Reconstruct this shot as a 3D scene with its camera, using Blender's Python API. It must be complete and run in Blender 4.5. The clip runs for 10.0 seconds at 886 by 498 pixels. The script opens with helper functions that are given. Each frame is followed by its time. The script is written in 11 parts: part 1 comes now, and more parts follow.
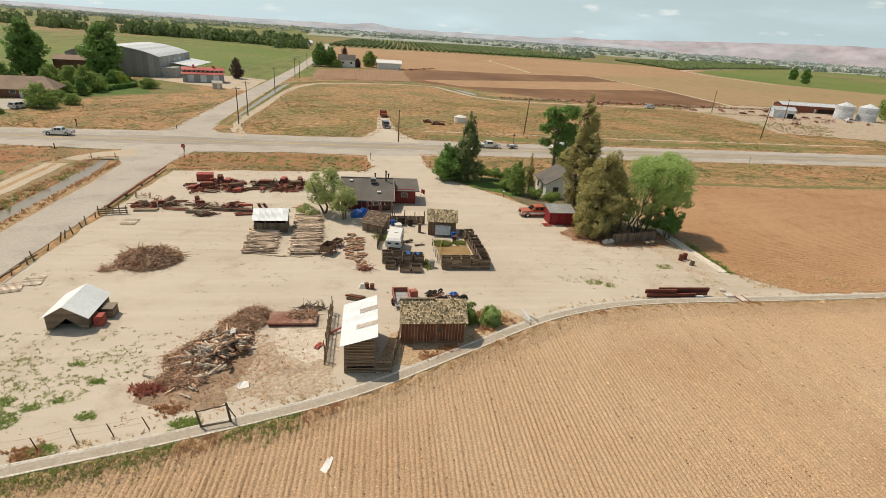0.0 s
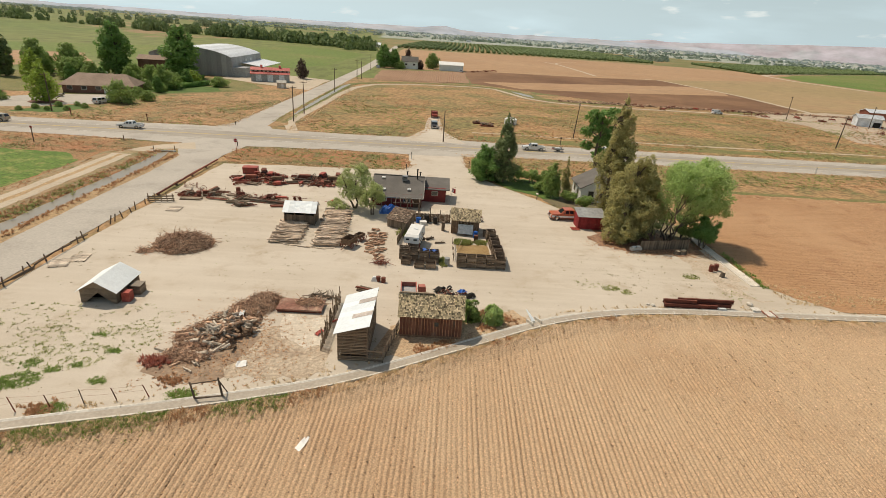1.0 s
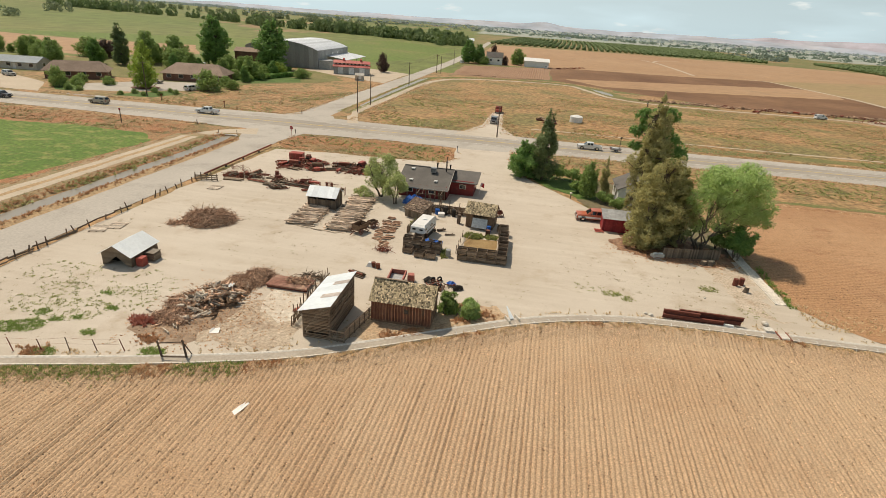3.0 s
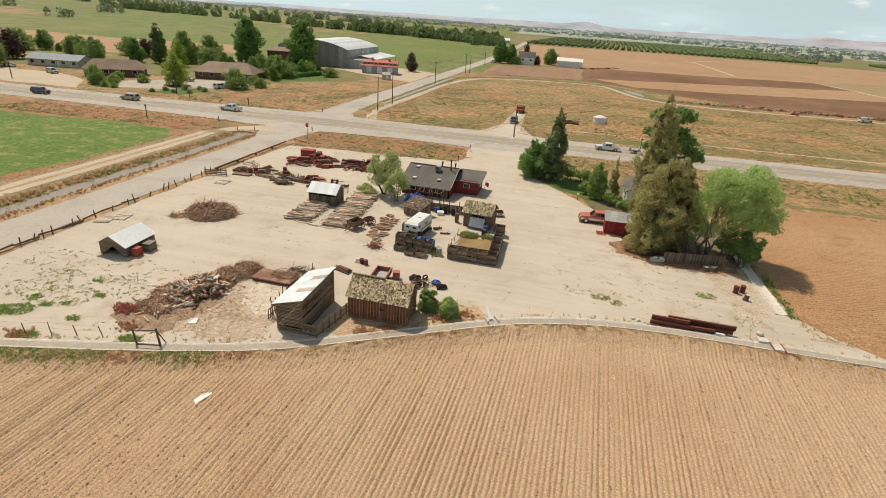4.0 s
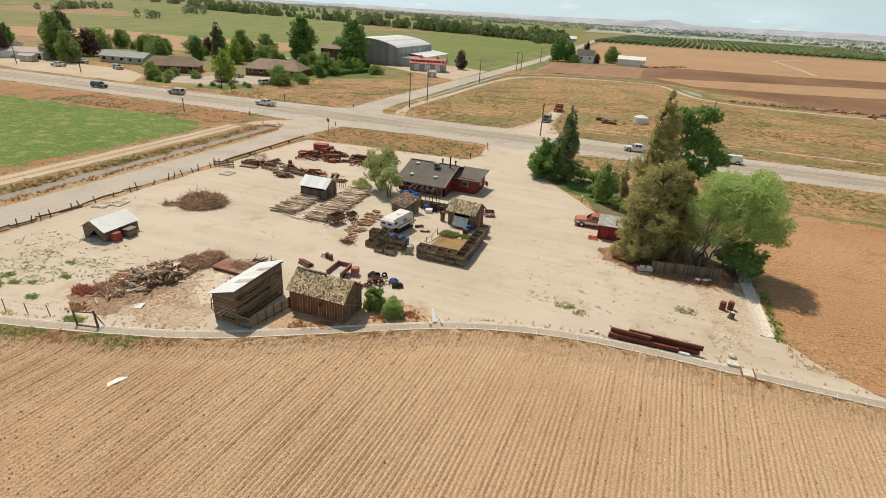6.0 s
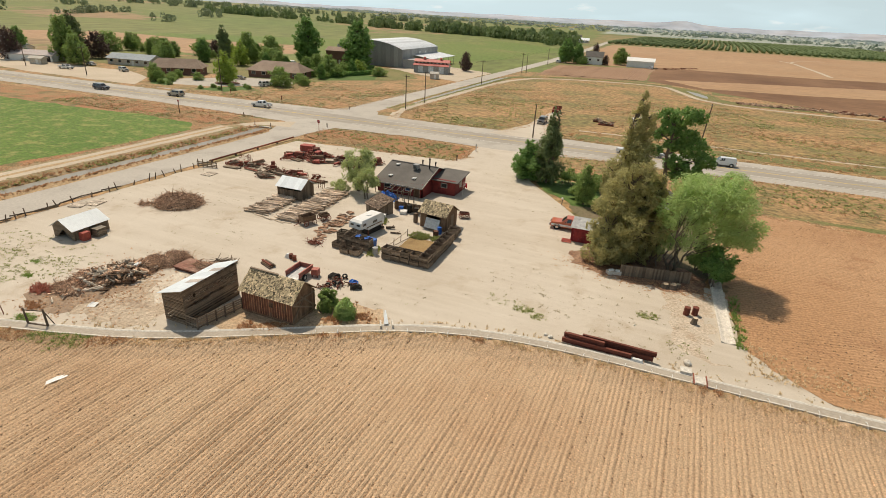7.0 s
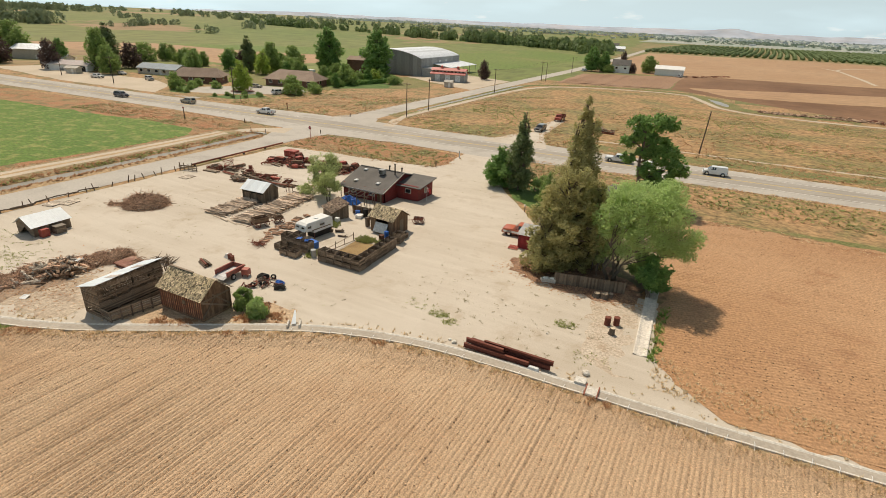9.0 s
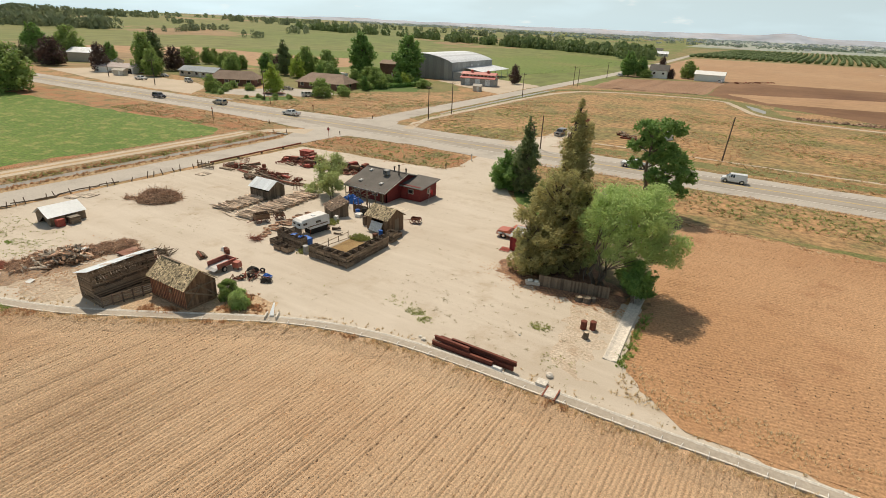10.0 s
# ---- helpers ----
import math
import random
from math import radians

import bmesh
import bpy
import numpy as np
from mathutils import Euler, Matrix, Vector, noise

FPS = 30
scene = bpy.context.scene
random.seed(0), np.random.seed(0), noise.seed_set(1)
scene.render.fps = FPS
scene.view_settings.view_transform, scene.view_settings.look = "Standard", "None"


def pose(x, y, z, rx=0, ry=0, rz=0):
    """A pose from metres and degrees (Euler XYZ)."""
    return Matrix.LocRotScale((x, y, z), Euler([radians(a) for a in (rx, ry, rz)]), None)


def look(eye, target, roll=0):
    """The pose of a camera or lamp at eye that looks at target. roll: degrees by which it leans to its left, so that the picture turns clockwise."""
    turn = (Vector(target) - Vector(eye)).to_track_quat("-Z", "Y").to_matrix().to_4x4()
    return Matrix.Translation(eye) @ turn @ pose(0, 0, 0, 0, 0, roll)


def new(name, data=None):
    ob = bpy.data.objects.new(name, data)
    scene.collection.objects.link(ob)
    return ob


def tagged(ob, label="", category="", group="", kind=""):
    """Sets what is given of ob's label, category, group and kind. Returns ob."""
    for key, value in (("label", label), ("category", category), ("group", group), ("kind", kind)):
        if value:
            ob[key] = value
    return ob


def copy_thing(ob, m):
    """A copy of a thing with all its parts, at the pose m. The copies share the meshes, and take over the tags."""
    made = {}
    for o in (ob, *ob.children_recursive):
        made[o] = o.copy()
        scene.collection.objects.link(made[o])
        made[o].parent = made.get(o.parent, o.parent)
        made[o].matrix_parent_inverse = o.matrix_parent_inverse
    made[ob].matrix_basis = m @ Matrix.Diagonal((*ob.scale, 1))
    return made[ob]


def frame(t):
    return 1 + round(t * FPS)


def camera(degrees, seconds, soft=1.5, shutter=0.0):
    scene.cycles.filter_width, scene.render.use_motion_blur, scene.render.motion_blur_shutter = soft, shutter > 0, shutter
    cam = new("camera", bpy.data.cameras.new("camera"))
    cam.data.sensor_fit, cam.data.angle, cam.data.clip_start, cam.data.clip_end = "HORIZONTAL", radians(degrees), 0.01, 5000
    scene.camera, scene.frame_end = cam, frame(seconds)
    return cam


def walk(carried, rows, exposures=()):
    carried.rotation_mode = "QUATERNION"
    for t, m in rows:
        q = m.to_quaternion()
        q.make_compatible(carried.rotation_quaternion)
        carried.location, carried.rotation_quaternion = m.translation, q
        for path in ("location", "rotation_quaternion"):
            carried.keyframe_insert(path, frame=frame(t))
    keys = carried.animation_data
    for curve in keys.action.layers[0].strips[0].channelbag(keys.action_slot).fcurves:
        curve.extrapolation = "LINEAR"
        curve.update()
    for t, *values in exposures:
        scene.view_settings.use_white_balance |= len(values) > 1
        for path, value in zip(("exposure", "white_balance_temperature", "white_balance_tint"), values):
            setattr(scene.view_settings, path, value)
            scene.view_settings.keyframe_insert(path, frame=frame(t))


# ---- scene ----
cam = camera(80.0, 10.0, soft=0.4)
PATH = [
    (0, (-2.61, 7.118, 26.904), (-2.332, 8.947, 26.146), 4.0),
    (0.5, (0.196, 6.445, 26.959), (0.348, 8.288, 26.198), 4.0),
    (1, (2.924, 5.957, 27.005), (2.972, 7.804, 26.24), 4.0),
    (1.5, (5.568, 5.666, 27.03), (5.531, 7.512, 26.261), 4.1),
    (2, (8.196, 5.662, 27.14), (8.082, 7.501, 26.36), 4.1),
    (2.5, (10.788, 5.968, 27.147), (10.591, 7.795, 26.357), 4.2),
    (4, (18.598, 7.936, 27.124), (18.198, 9.722, 26.319), 4.0),
    (4.5, (21.187, 8.959, 27.071), (20.729, 10.73, 26.261), 4.0),
    (5, (23.695, 10.165, 26.966), (23.176, 11.915, 26.148), 3.9),
    (6.5, (31.435, 14.44, 27.0), (30.774, 16.14, 26.18), 3.3),
    (7, (34.054, 15.715, 27.034), (33.374, 17.409, 26.216), 3.2),
    (7.5, (36.832, 16.965, 27.062), (36.127, 18.65, 26.248), 3.0),
    (8, (39.664, 18.274, 27.087), (38.931, 19.95, 26.278), 2.8),
    (8.5, (42.48, 19.466, 27.163), (41.713, 21.13, 26.361), 2.7),
    (9, (45.306, 20.699, 27.197), (44.488, 22.341, 26.402), 2.6),
    (9.5, (48.11, 21.864, 27.195), (47.227, 23.476, 26.406), 2.6),
    (10, (50.917, 23.053, 27.16), (49.972, 24.63, 26.374), 2.5),
]
walk(cam, [(t, look(eye, target, roll)) for t, eye, target, roll in PATH], exposures=[(0.0, -0.58, 7600, 11), (4.5, -0.53, 7600, 11), (8.5, -0.50, 7600, 11), (10.0, -0.52, 7600, 11)])

# ---- world and sun ----
SUN_EL, SUN_FROM = radians(58), Vector((-0.80, 0.60))
world = bpy.data.worlds.new("sky")
world.use_nodes = True
wn = world.node_tree
wn.nodes.clear()
w_out = wn.nodes.new("ShaderNodeOutputWorld")
w_bg = wn.nodes.new("ShaderNodeBackground")
w_sky = wn.nodes.new("ShaderNodeTexSky")
w_sky.sky_type = "NISHITA"
w_sky.sun_disc = False
w_sky.sun_elevation = SUN_EL
w_sky.sun_rotation = math.atan2(SUN_FROM.x, SUN_FROM.y)
w_sky.air_density, w_sky.dust_density, w_sky.ozone_density = 1.0, 2.5, 1.2
w_bg.inputs["Strength"].default_value = 0.088
# thin broken cloud over the blue
w_co = wn.nodes.new("ShaderNodeTexCoord")
w_map = wn.nodes.new("ShaderNodeMapping")
w_map.inputs["Scale"].default_value = (2.2, 2.2, 11.0)
w_noise = wn.nodes.new("ShaderNodeTexNoise")
w_noise.inputs["Scale"].default_value = 2.4
w_noise.inputs["Detail"].default_value = 7
w_ramp = wn.nodes.new("ShaderNodeValToRGB")
w_ramp.color_ramp.elements[0].position, w_ramp.color_ramp.elements[1].position = 0.47, 0.78
w_ramp.color_ramp.elements[0].color, w_ramp.color_ramp.elements[1].color = (0.35, 0.35, 0.35, 1), (0.8, 0.8, 0.8, 1)
w_mix = wn.nodes.new("ShaderNodeMix")
w_mix.data_type = "RGBA"
w_mix.inputs["B"].default_value = (9.5, 13.0, 15.5, 1)
# haze whitens the sky towards the horizon
w_sep = wn.nodes.new("ShaderNodeSeparateXYZ")
w_haze = wn.nodes.new("ShaderNodeMapRange")
for key, value in (("From Min", 0.02), ("From Max", 0.42), ("To Min", 0.70), ("To Max", 0.0)):
    w_haze.inputs[key].default_value = value
w_add = wn.nodes.new("ShaderNodeMath")
w_add.operation, w_add.use_clamp = "ADD", True
w_soft = wn.nodes.new("ShaderNodeMath")
w_soft.operation = "MULTIPLY"
w_soft.inputs[1].default_value = 0.4
for a, b in ((w_co.outputs["Generated"], w_sep.inputs[0]), (w_sep.outputs["Z"], w_haze.inputs["Value"]), (w_ramp.outputs[0], w_soft.inputs[0]), (w_haze.outputs[0], w_add.inputs[0]), (w_soft.outputs[0], w_add.inputs[1])):
    wn.links.new(a, b)
# the haze is brighter on the sun's side
w_side = wn.nodes.new("ShaderNodeMapRange")
for key, value in (("From Min", -1.0), ("From Max", 1.0), ("To Min", 1.25), ("To Max", 0.90)):
    w_side.inputs[key].default_value = value
w_tone = wn.nodes.new("ShaderNodeVectorMath")
w_tone.operation = "SCALE"
w_tone.inputs[0].default_value = (9.5, 13.0, 15.5)
for a, b in ((w_sep.outputs["X"], w_side.inputs["Value"]), (w_side.outputs[0], w_tone.inputs["Scale"]), (w_tone.outputs[0], w_mix.inputs["B"])):
    wn.links.new(a, b)
for a, b in ((w_co.outputs["Generated"], w_map.inputs["Vector"]), (w_map.outputs[0], w_noise.inputs["Vector"]), (w_noise.outputs[0], w_ramp.inputs[0]),
             (w_add.outputs[0], w_mix.inputs["Factor"]), (w_sky.outputs[0], w_mix.inputs["A"]), (w_mix.outputs["Result"], w_bg.inputs["Color"]), (w_bg.outputs[0], w_out.inputs[0])):
    wn.links.new(a, b)
# small fair-weather clouds
c_map = wn.nodes.new("ShaderNodeMapping")
c_map.inputs["Scale"].default_value = (9.0, 9.0, 34.0)
c_noise = wn.nodes.new("ShaderNodeTexNoise")
c_noise.inputs["Scale"].default_value, c_noise.inputs["Detail"].default_value = 1.6, 6
c_ramp = wn.nodes.new("ShaderNodeMapRange")
for key, value in (("From Min", 0.63), ("From Max", 0.76), ("To Min", 0.0), ("To Max", 0.65)):
    c_ramp.inputs[key].default_value = value
c_mix = wn.nodes.new("ShaderNodeMix")
c_mix.data_type = "RGBA"
c_mix.inputs["B"].default_value = (15.5, 17.0, 18.0, 1)
for a, b in ((w_co.outputs["Generated"], c_map.inputs["Vector"]), (c_map.outputs[0], c_noise.inputs["Vector"]), (c_noise.outputs[0], c_ramp.inputs["Value"]),
             (c_ramp.outputs[0], c_mix.inputs["Factor"]), (w_mix.outputs["Result"], c_mix.inputs["A"]), (c_mix.outputs["Result"], w_bg.inputs["Color"])):
    wn.links.new(a, b)
scene.world = world
sun = new("sun", bpy.data.lights.new("sun", "SUN"))
sun.data.energy, sun.data.angle, sun.data.color = 5.0, radians(0.6), (1.0, 0.95, 0.87)
sun.matrix_world = look(Vector((SUN_FROM.x * math.cos(SUN_EL), SUN_FROM.y * math.cos(SUN_EL), math.sin(SUN_EL))) * 300, (0, 0, 0))

# ---- materials ----
def nodes_of(name):
    m = bpy.data.materials.new(name)
    m.use_nodes = True
    nt = m.node_tree
    return m, nt, nt.nodes["Principled BSDF"]


def add_node(nt, kind, **values):
    n = nt.nodes.new(kind)
    for k, v in values.items():
        n.inputs[k].default_value = v
    return n


def blend(nt, fac, a, b, mode="MIX"):
    """A colour mix node; a, b and fac may be sockets or values."""
    n = nt.nodes.new("ShaderNodeMix")
    n.data_type, n.blend_type = "RGBA", mode
    for key, v in (("Factor", fac), ("A", a), ("B", b)):
        if isinstance(v, bpy.types.NodeSocket):
            nt.links.new(v, n.inputs[key])
        elif key == "Factor":
            n.inputs[key].default_value = v
        else:
            n.inputs[key].default_value = (*v, 1)
    return n.outputs["Result"]


def noise_tex(nt, vec, scale, detail=6, rough=0.6):
    n = add_node(nt, "ShaderNodeTexNoise", Scale=scale, Detail=detail, Roughness=rough)
    nt.links.new(vec, n.inputs["Vector"])
    return n.outputs[0]


def ramp(nt, fac, lo, hi):
    n = nt.nodes.new("ShaderNodeMapRange")
    n.inputs["From Min"].default_value, n.inputs["From Max"].default_value = lo, hi
    nt.links.new(fac, n.inputs["Value"])
    return n.outputs[0]


def stretched(nt, vec, sx, sy, sz, turn=0.0):
    n = nt.nodes.new("ShaderNodeMapping")
    n.inputs["Scale"].default_value = (sx, sy, sz)
    n.inputs["Rotation"].default_value = (0, 0, radians(turn))
    nt.links.new(vec, n.inputs["Vector"])
    return n.outputs[0]


def surface(name, base, other, fine, coarse=0.3, rough=0.85, metal=0.0, bump=0.2, third=None, third_at=(0.55, 0.7), third_scale=0.5,
            grain=None, ground=False, per_object=0.12, per_island=0.0, spec=0.3, contrast=1.0, spread=(0.35, 0.65)):
    """A two-scale material: base and other mixed by coarse noise, darkened and lightened by fine noise, with a third colour in patches."""
    m, nt, bsdf = nodes_of(name)
    if ground:
        vec = nt.nodes.new("ShaderNodeNewGeometry").outputs["Position"]
    else:
        vec = nt.nodes.new("ShaderNodeTexCoord").outputs["Object"]
    if grain:
        gvec = stretched(nt, vec, *grain)
    else:
        gvec = vec
    big = noise_tex(nt, vec, coarse, 5)
    small = noise_tex(nt, gvec, fine, 6, 0.65)
    col = blend(nt, ramp(nt, big, *spread), base, other)
    if third:
        col = blend(nt, ramp(nt, noise_tex(nt, vec, third_scale, 6, 0.65), *third_at), col, third)
    tone = nt.nodes.new("ShaderNodeMapRange")
    tone.inputs["From Min"].default_value, tone.inputs["From Max"].default_value = 0.25, 0.75
    tone.inputs["To Min"].default_value, tone.inputs["To Max"].default_value = 1 - 0.34 * contrast, 1 + 0.3 * contrast
    nt.links.new(small, tone.inputs["Value"])
    mul = nt.nodes.new("ShaderNodeVectorMath")
    mul.operation = "SCALE"
    nt.links.new(col, mul.inputs[0])
    nt.links.new(tone.outputs[0], mul.inputs["Scale"])
    out = mul.outputs[0]
    for amount, node, socket in ((per_object, "ShaderNodeObjectInfo", "Random"), (per_island, "ShaderNodeNewGeometry", "Random Per Island")):
        if amount and not (ground and socket == "Random"):
            rnd = nt.nodes.new(node).outputs[socket]
            t2 = nt.nodes.new("ShaderNodeMapRange")
            t2.inputs["To Min"].default_value, t2.inputs["To Max"].default_value = 1 - amount * 1.6, 1 + amount * 1.6
            nt.links.new(rnd, t2.inputs["Value"])
            m2 = nt.nodes.new("ShaderNodeVectorMath")
            m2.operation = "SCALE"
            nt.links.new(out, m2.inputs[0])
            nt.links.new(t2.outputs[0], m2.inputs["Scale"])
            out = m2.outputs[0]
    nt.links.new(out, bsdf.inputs["Base Color"])
    bsdf.inputs["Roughness"].default_value, bsdf.inputs["Metallic"].default_value = rough, metal
    bsdf.inputs["Specular IOR Level"].default_value = spec
    if bump:
        b = add_node(nt, "ShaderNodeBump", Strength=min(1.0, bump), Distance=0.05 if not ground else 0.12)
        nt.links.new(small, b.inputs["Height"])
        nt.links.new(b.outputs[0], bsdf.inputs["Normal"])
    return m


def leaf_material(name, dark, light, glow=0.35):
    """Leaves: colour varies from leaf to leaf, and some light comes through."""
    m, nt, bsdf = nodes_of(name)
    geo = nt.nodes.new("ShaderNodeNewGeometry")
    col = blend(nt, geo.outputs["Random Per Island"], dark, light)
    big = noise_tex(nt, geo.outputs["Position"], 0.6, 3)
    col = blend(nt, ramp(nt, big, 0.3, 0.7), col, tuple(0.6 * a + 0.4 * b for a, b in zip(dark, light)))
    tr = nt.nodes.new("ShaderNodeBsdfTranslucent")
    ms = add_node(nt, "ShaderNodeMixShader", Fac=glow)
    nt.links.new(col, bsdf.inputs["Base Color"])
    nt.links.new(col, tr.inputs["Color"])
    bsdf.inputs["Roughness"].default_value = 0.6
    bsdf.inputs["Specular IOR Level"].default_value = 0.25
    nt.links.new(bsdf.outputs[0], ms.inputs[1])
    nt.links.new(tr.outputs[0], ms.inputs[2])
    nt.links.new(ms.outputs[0], nt.nodes["Material Output"].inputs["Surface"])
    return m


def packed_sand(name):
    """Packed pale sand: broad blotches, long streaks left by wheels, stains and dark grit."""
    m, nt, bsdf = nodes_of(name)
    vec = nt.nodes.new("ShaderNodeNewGeometry").outputs["Position"]
    col = blend(nt, ramp(nt, noise_tex(nt, vec, 0.06, 5), 0.35, 0.65), (0.485, 0.415, 0.332), (0.56, 0.492, 0.408))
    for turn, amount in ((-38, 0.34), (12, 0.22)):
        streak = ramp(nt, noise_tex(nt, stretched(nt, vec, 0.05, 0.75, 1, turn), 1.0, 4, 0.55), 0.46, 0.72)
        thin = nt.nodes.new("ShaderNodeMath")
        thin.operation = "MULTIPLY"
        thin.inputs[1].default_value = amount
        nt.links.new(streak, thin.inputs[0])
        col = blend(nt, thin.outputs[0], col, (0.65, 0.585, 0.495))
    col = blend(nt, ramp(nt, noise_tex(nt, vec, 0.2, 7, 0.68), 0.55, 0.78), col, (0.40, 0.315, 0.225))
    col = blend(nt, ramp(nt, noise_tex(nt, vec, 0.9, 6, 0.7), 0.60, 0.86), col, (0.37, 0.31, 0.235))
    grit = noise_tex(nt, vec, 6.0, 4, 0.75)
    col = blend(nt, ramp(nt, grit, 0.63, 0.74), col, (0.30, 0.245, 0.18))
    fine = noise_tex(nt, vec, 11.0, 5, 0.7)
    tone = add_node(nt, "ShaderNodeMapRange", **{"From Min": 0.3, "From Max": 0.7, "To Min": 0.88, "To Max": 1.1})
    nt.links.new(fine, tone.inputs["Value"])
    mul = nt.nodes.new("ShaderNodeVectorMath")
    mul.operation = "SCALE"
    nt.links.new(col, mul.inputs[0])
    nt.links.new(tone.outputs[0], mul.inputs["Scale"])
    nt.links.new(mul.outputs[0], bsdf.inputs["Base Color"])
    bsdf.inputs["Roughness"].default_value, bsdf.inputs["Specular IOR Level"].default_value = 0.92, 0.25
    b = add_node(nt, "ShaderNodeBump", Strength=0.25, Distance=0.08)
    nt.links.new(grit, b.inputs["Height"])
    nt.links.new(b.outputs[0], bsdf.inputs["Normal"])
    return m


SAND = packed_sand("yard_sand")
ROAD = surface("worn_asphalt", (0.42, 0.38, 0.33), (0.475, 0.435, 0.38), 3.0, 0.05, ground=True, bump=0.05, contrast=0.5, rough=0.9, third=(0.345, 0.31, 0.27), third_at=(0.5, 0.7), third_scale=0.16)
LANE = surface("highway_asphalt", (0.33, 0.295, 0.25), (0.38, 0.34, 0.29), 2.0, 0.06, ground=True, bump=0.08, grain=(0.05, 1, 1), rough=0.9)
GRAVEL = surface("gravel_track", (0.46, 0.38, 0.285), (0.53, 0.44, 0.335), 2.2, 0.1, ground=True, bump=0.2, contrast=0.5)
SOIL_NEAR = surface("furrowed_soil", (0.53, 0.345, 0.208), (0.585, 0.42, 0.275), 8.0, 0.02, ground=True, bump=1.0, contrast=1.7, third=(0.455, 0.275, 0.155), third_at=(0.5, 0.74), third_scale=0.05)
SOIL_EAST = surface("red_brown_soil", (0.415, 0.23, 0.118), (0.465, 0.275, 0.15), 4.5, 0.05, ground=True, bump=0.5, third=(0.355, 0.185, 0.097), third_scale=0.16, contrast=1.5)
SOIL_DARK = surface("ploughed_dark_soil", (0.155, 0.075, 0.036), (0.25, 0.135, 0.07), 0.6, 0.02, ground=True, bump=0.4, grain=(0.15, 1, 1))
SOIL_BED = surface("bedded_soil", (0.30, 0.175, 0.105), (0.34, 0.205, 0.125), 0.7, 0.02, ground=True, bump=0.4)
SOIL_PALE = surface("pale_fallow_soil", (0.37, 0.22, 0.12), (0.42, 0.265, 0.15), 0.4, 0.01, ground=True, bump=0.3, grain=(0.2, 1, 1), third=(0.36, 0.235, 0.14), third_scale=0.02)
DRY = surface("dry_grass", (0.40, 0.235, 0.115), (0.27, 0.19, 0.085), 0.9, 0.07, ground=True, bump=1.0, third=(0.17, 0.155, 0.06), third_at=(0.53, 0.64), third_scale=0.14, contrast=2.3, spread=(0.42, 0.6))
DRY_RED = surface("dry_red_grass", (0.37, 0.17, 0.08), (0.32, 0.20, 0.095), 3.0, 0.12, ground=True, bump=0.9, contrast=2.0, third=(0.17, 0.14, 0.055), third_at=(0.5, 0.62), third_scale=0.2, spread=(0.42, 0.58))
MEADOW = surface("sparse_meadow", (0.375, 0.225, 0.105), (0.21, 0.175, 0.068), 0.6, 0.045, ground=True, bump=1.0, contrast=2.5, third=(0.42, 0.22, 0.105), third_at=(0.55, 0.68), third_scale=0.022, spread=(0.42, 0.6))
VERGE = surface("green_verge", (0.15, 0.16, 0.05), (0.235, 0.195, 0.08), 2.0, 0.1, ground=True, bump=0.9, contrast=1.6)
CROP = surface("green_crop", (0.085, 0.16, 0.022), (0.125, 0.195, 0.034), 1.3, 0.05, ground=True, bump=0.9, contrast=1.6, third=(0.25, 0.25, 0.075), third_at=(0.50, 0.66), third_scale=0.3)
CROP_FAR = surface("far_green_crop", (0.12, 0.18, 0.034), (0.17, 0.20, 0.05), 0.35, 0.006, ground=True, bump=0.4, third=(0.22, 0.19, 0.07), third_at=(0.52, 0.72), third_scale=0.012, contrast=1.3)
LAWN = surface("lawn", (0.065, 0.125, 0.025), (0.10, 0.16, 0.035), 2.0, 0.2, ground=True, bump=0.7)
LAND = surface("open_land", (0.30, 0.20, 0.095), (0.20, 0.185, 0.07), 0.5, 0.012, ground=True, bump=0.5, third=(0.15, 0.165, 0.055), third_at=(0.48, 0.6), third_scale=0.005, contrast=1.5)
HAY = surface("far_hay_land", (0.14, 0.18, 0.045), (0.19, 0.19, 0.065), 0.12, 0.0022, ground=True, bump=0.3, third=(0.30, 0.20, 0.105), third_at=(0.56, 0.60), third_scale=0.0035, grain=(1, 0.3, 1), contrast=1.3)
# far ground greyed and paled: haze painted into the valley colour
VALLEY = surface("haze_paled_valley_floor", (0.32, 0.34, 0.29), (0.39, 0.375, 0.33), 0.02, 0.004, ground=True, bump=0.0, third=(0.25, 0.31, 0.25), third_at=(0.45, 0.58), third_scale=0.006)
ASH = surface("burnt_ash_ground", (0.42, 0.325, 0.235), (0.50, 0.41, 0.31), 3.0, 0.35, ground=True, bump=0.4, contrast=1.4, third=(0.30, 0.215, 0.15), third_at=(0.56, 0.68), third_scale=0.5)
PALE_ASH = surface("pale_ash", (0.62, 0.555, 0.46), (0.54, 0.45, 0.35), 3.0, 0.5, ground=True, bump=0.2, contrast=0.8, third=(0.70, 0.64, 0.55), third_at=(0.55, 0.7), third_scale=0.7)
LITTER = surface("leaf_litter", (0.21, 0.105, 0.068), (0.33, 0.205, 0.135), 4.0, 0.9, ground=True, bump=0.9, contrast=1.8)
CONCRETE = surface("weathered_concrete", (0.60, 0.555, 0.485), (0.66, 0.62, 0.55), 5.0, 0.4, bump=0.15, ground=True, third=(0.40, 0.31, 0.215), third_at=(0.56, 0.75), third_scale=0.9)
MARGIN = surface("field_margin", (0.44, 0.30, 0.165), (0.40, 0.265, 0.14), 3.0, 0.3, ground=True, bump=0.8, contrast=1.4, third=(0.50, 0.37, 0.22), third_scale=0.7)
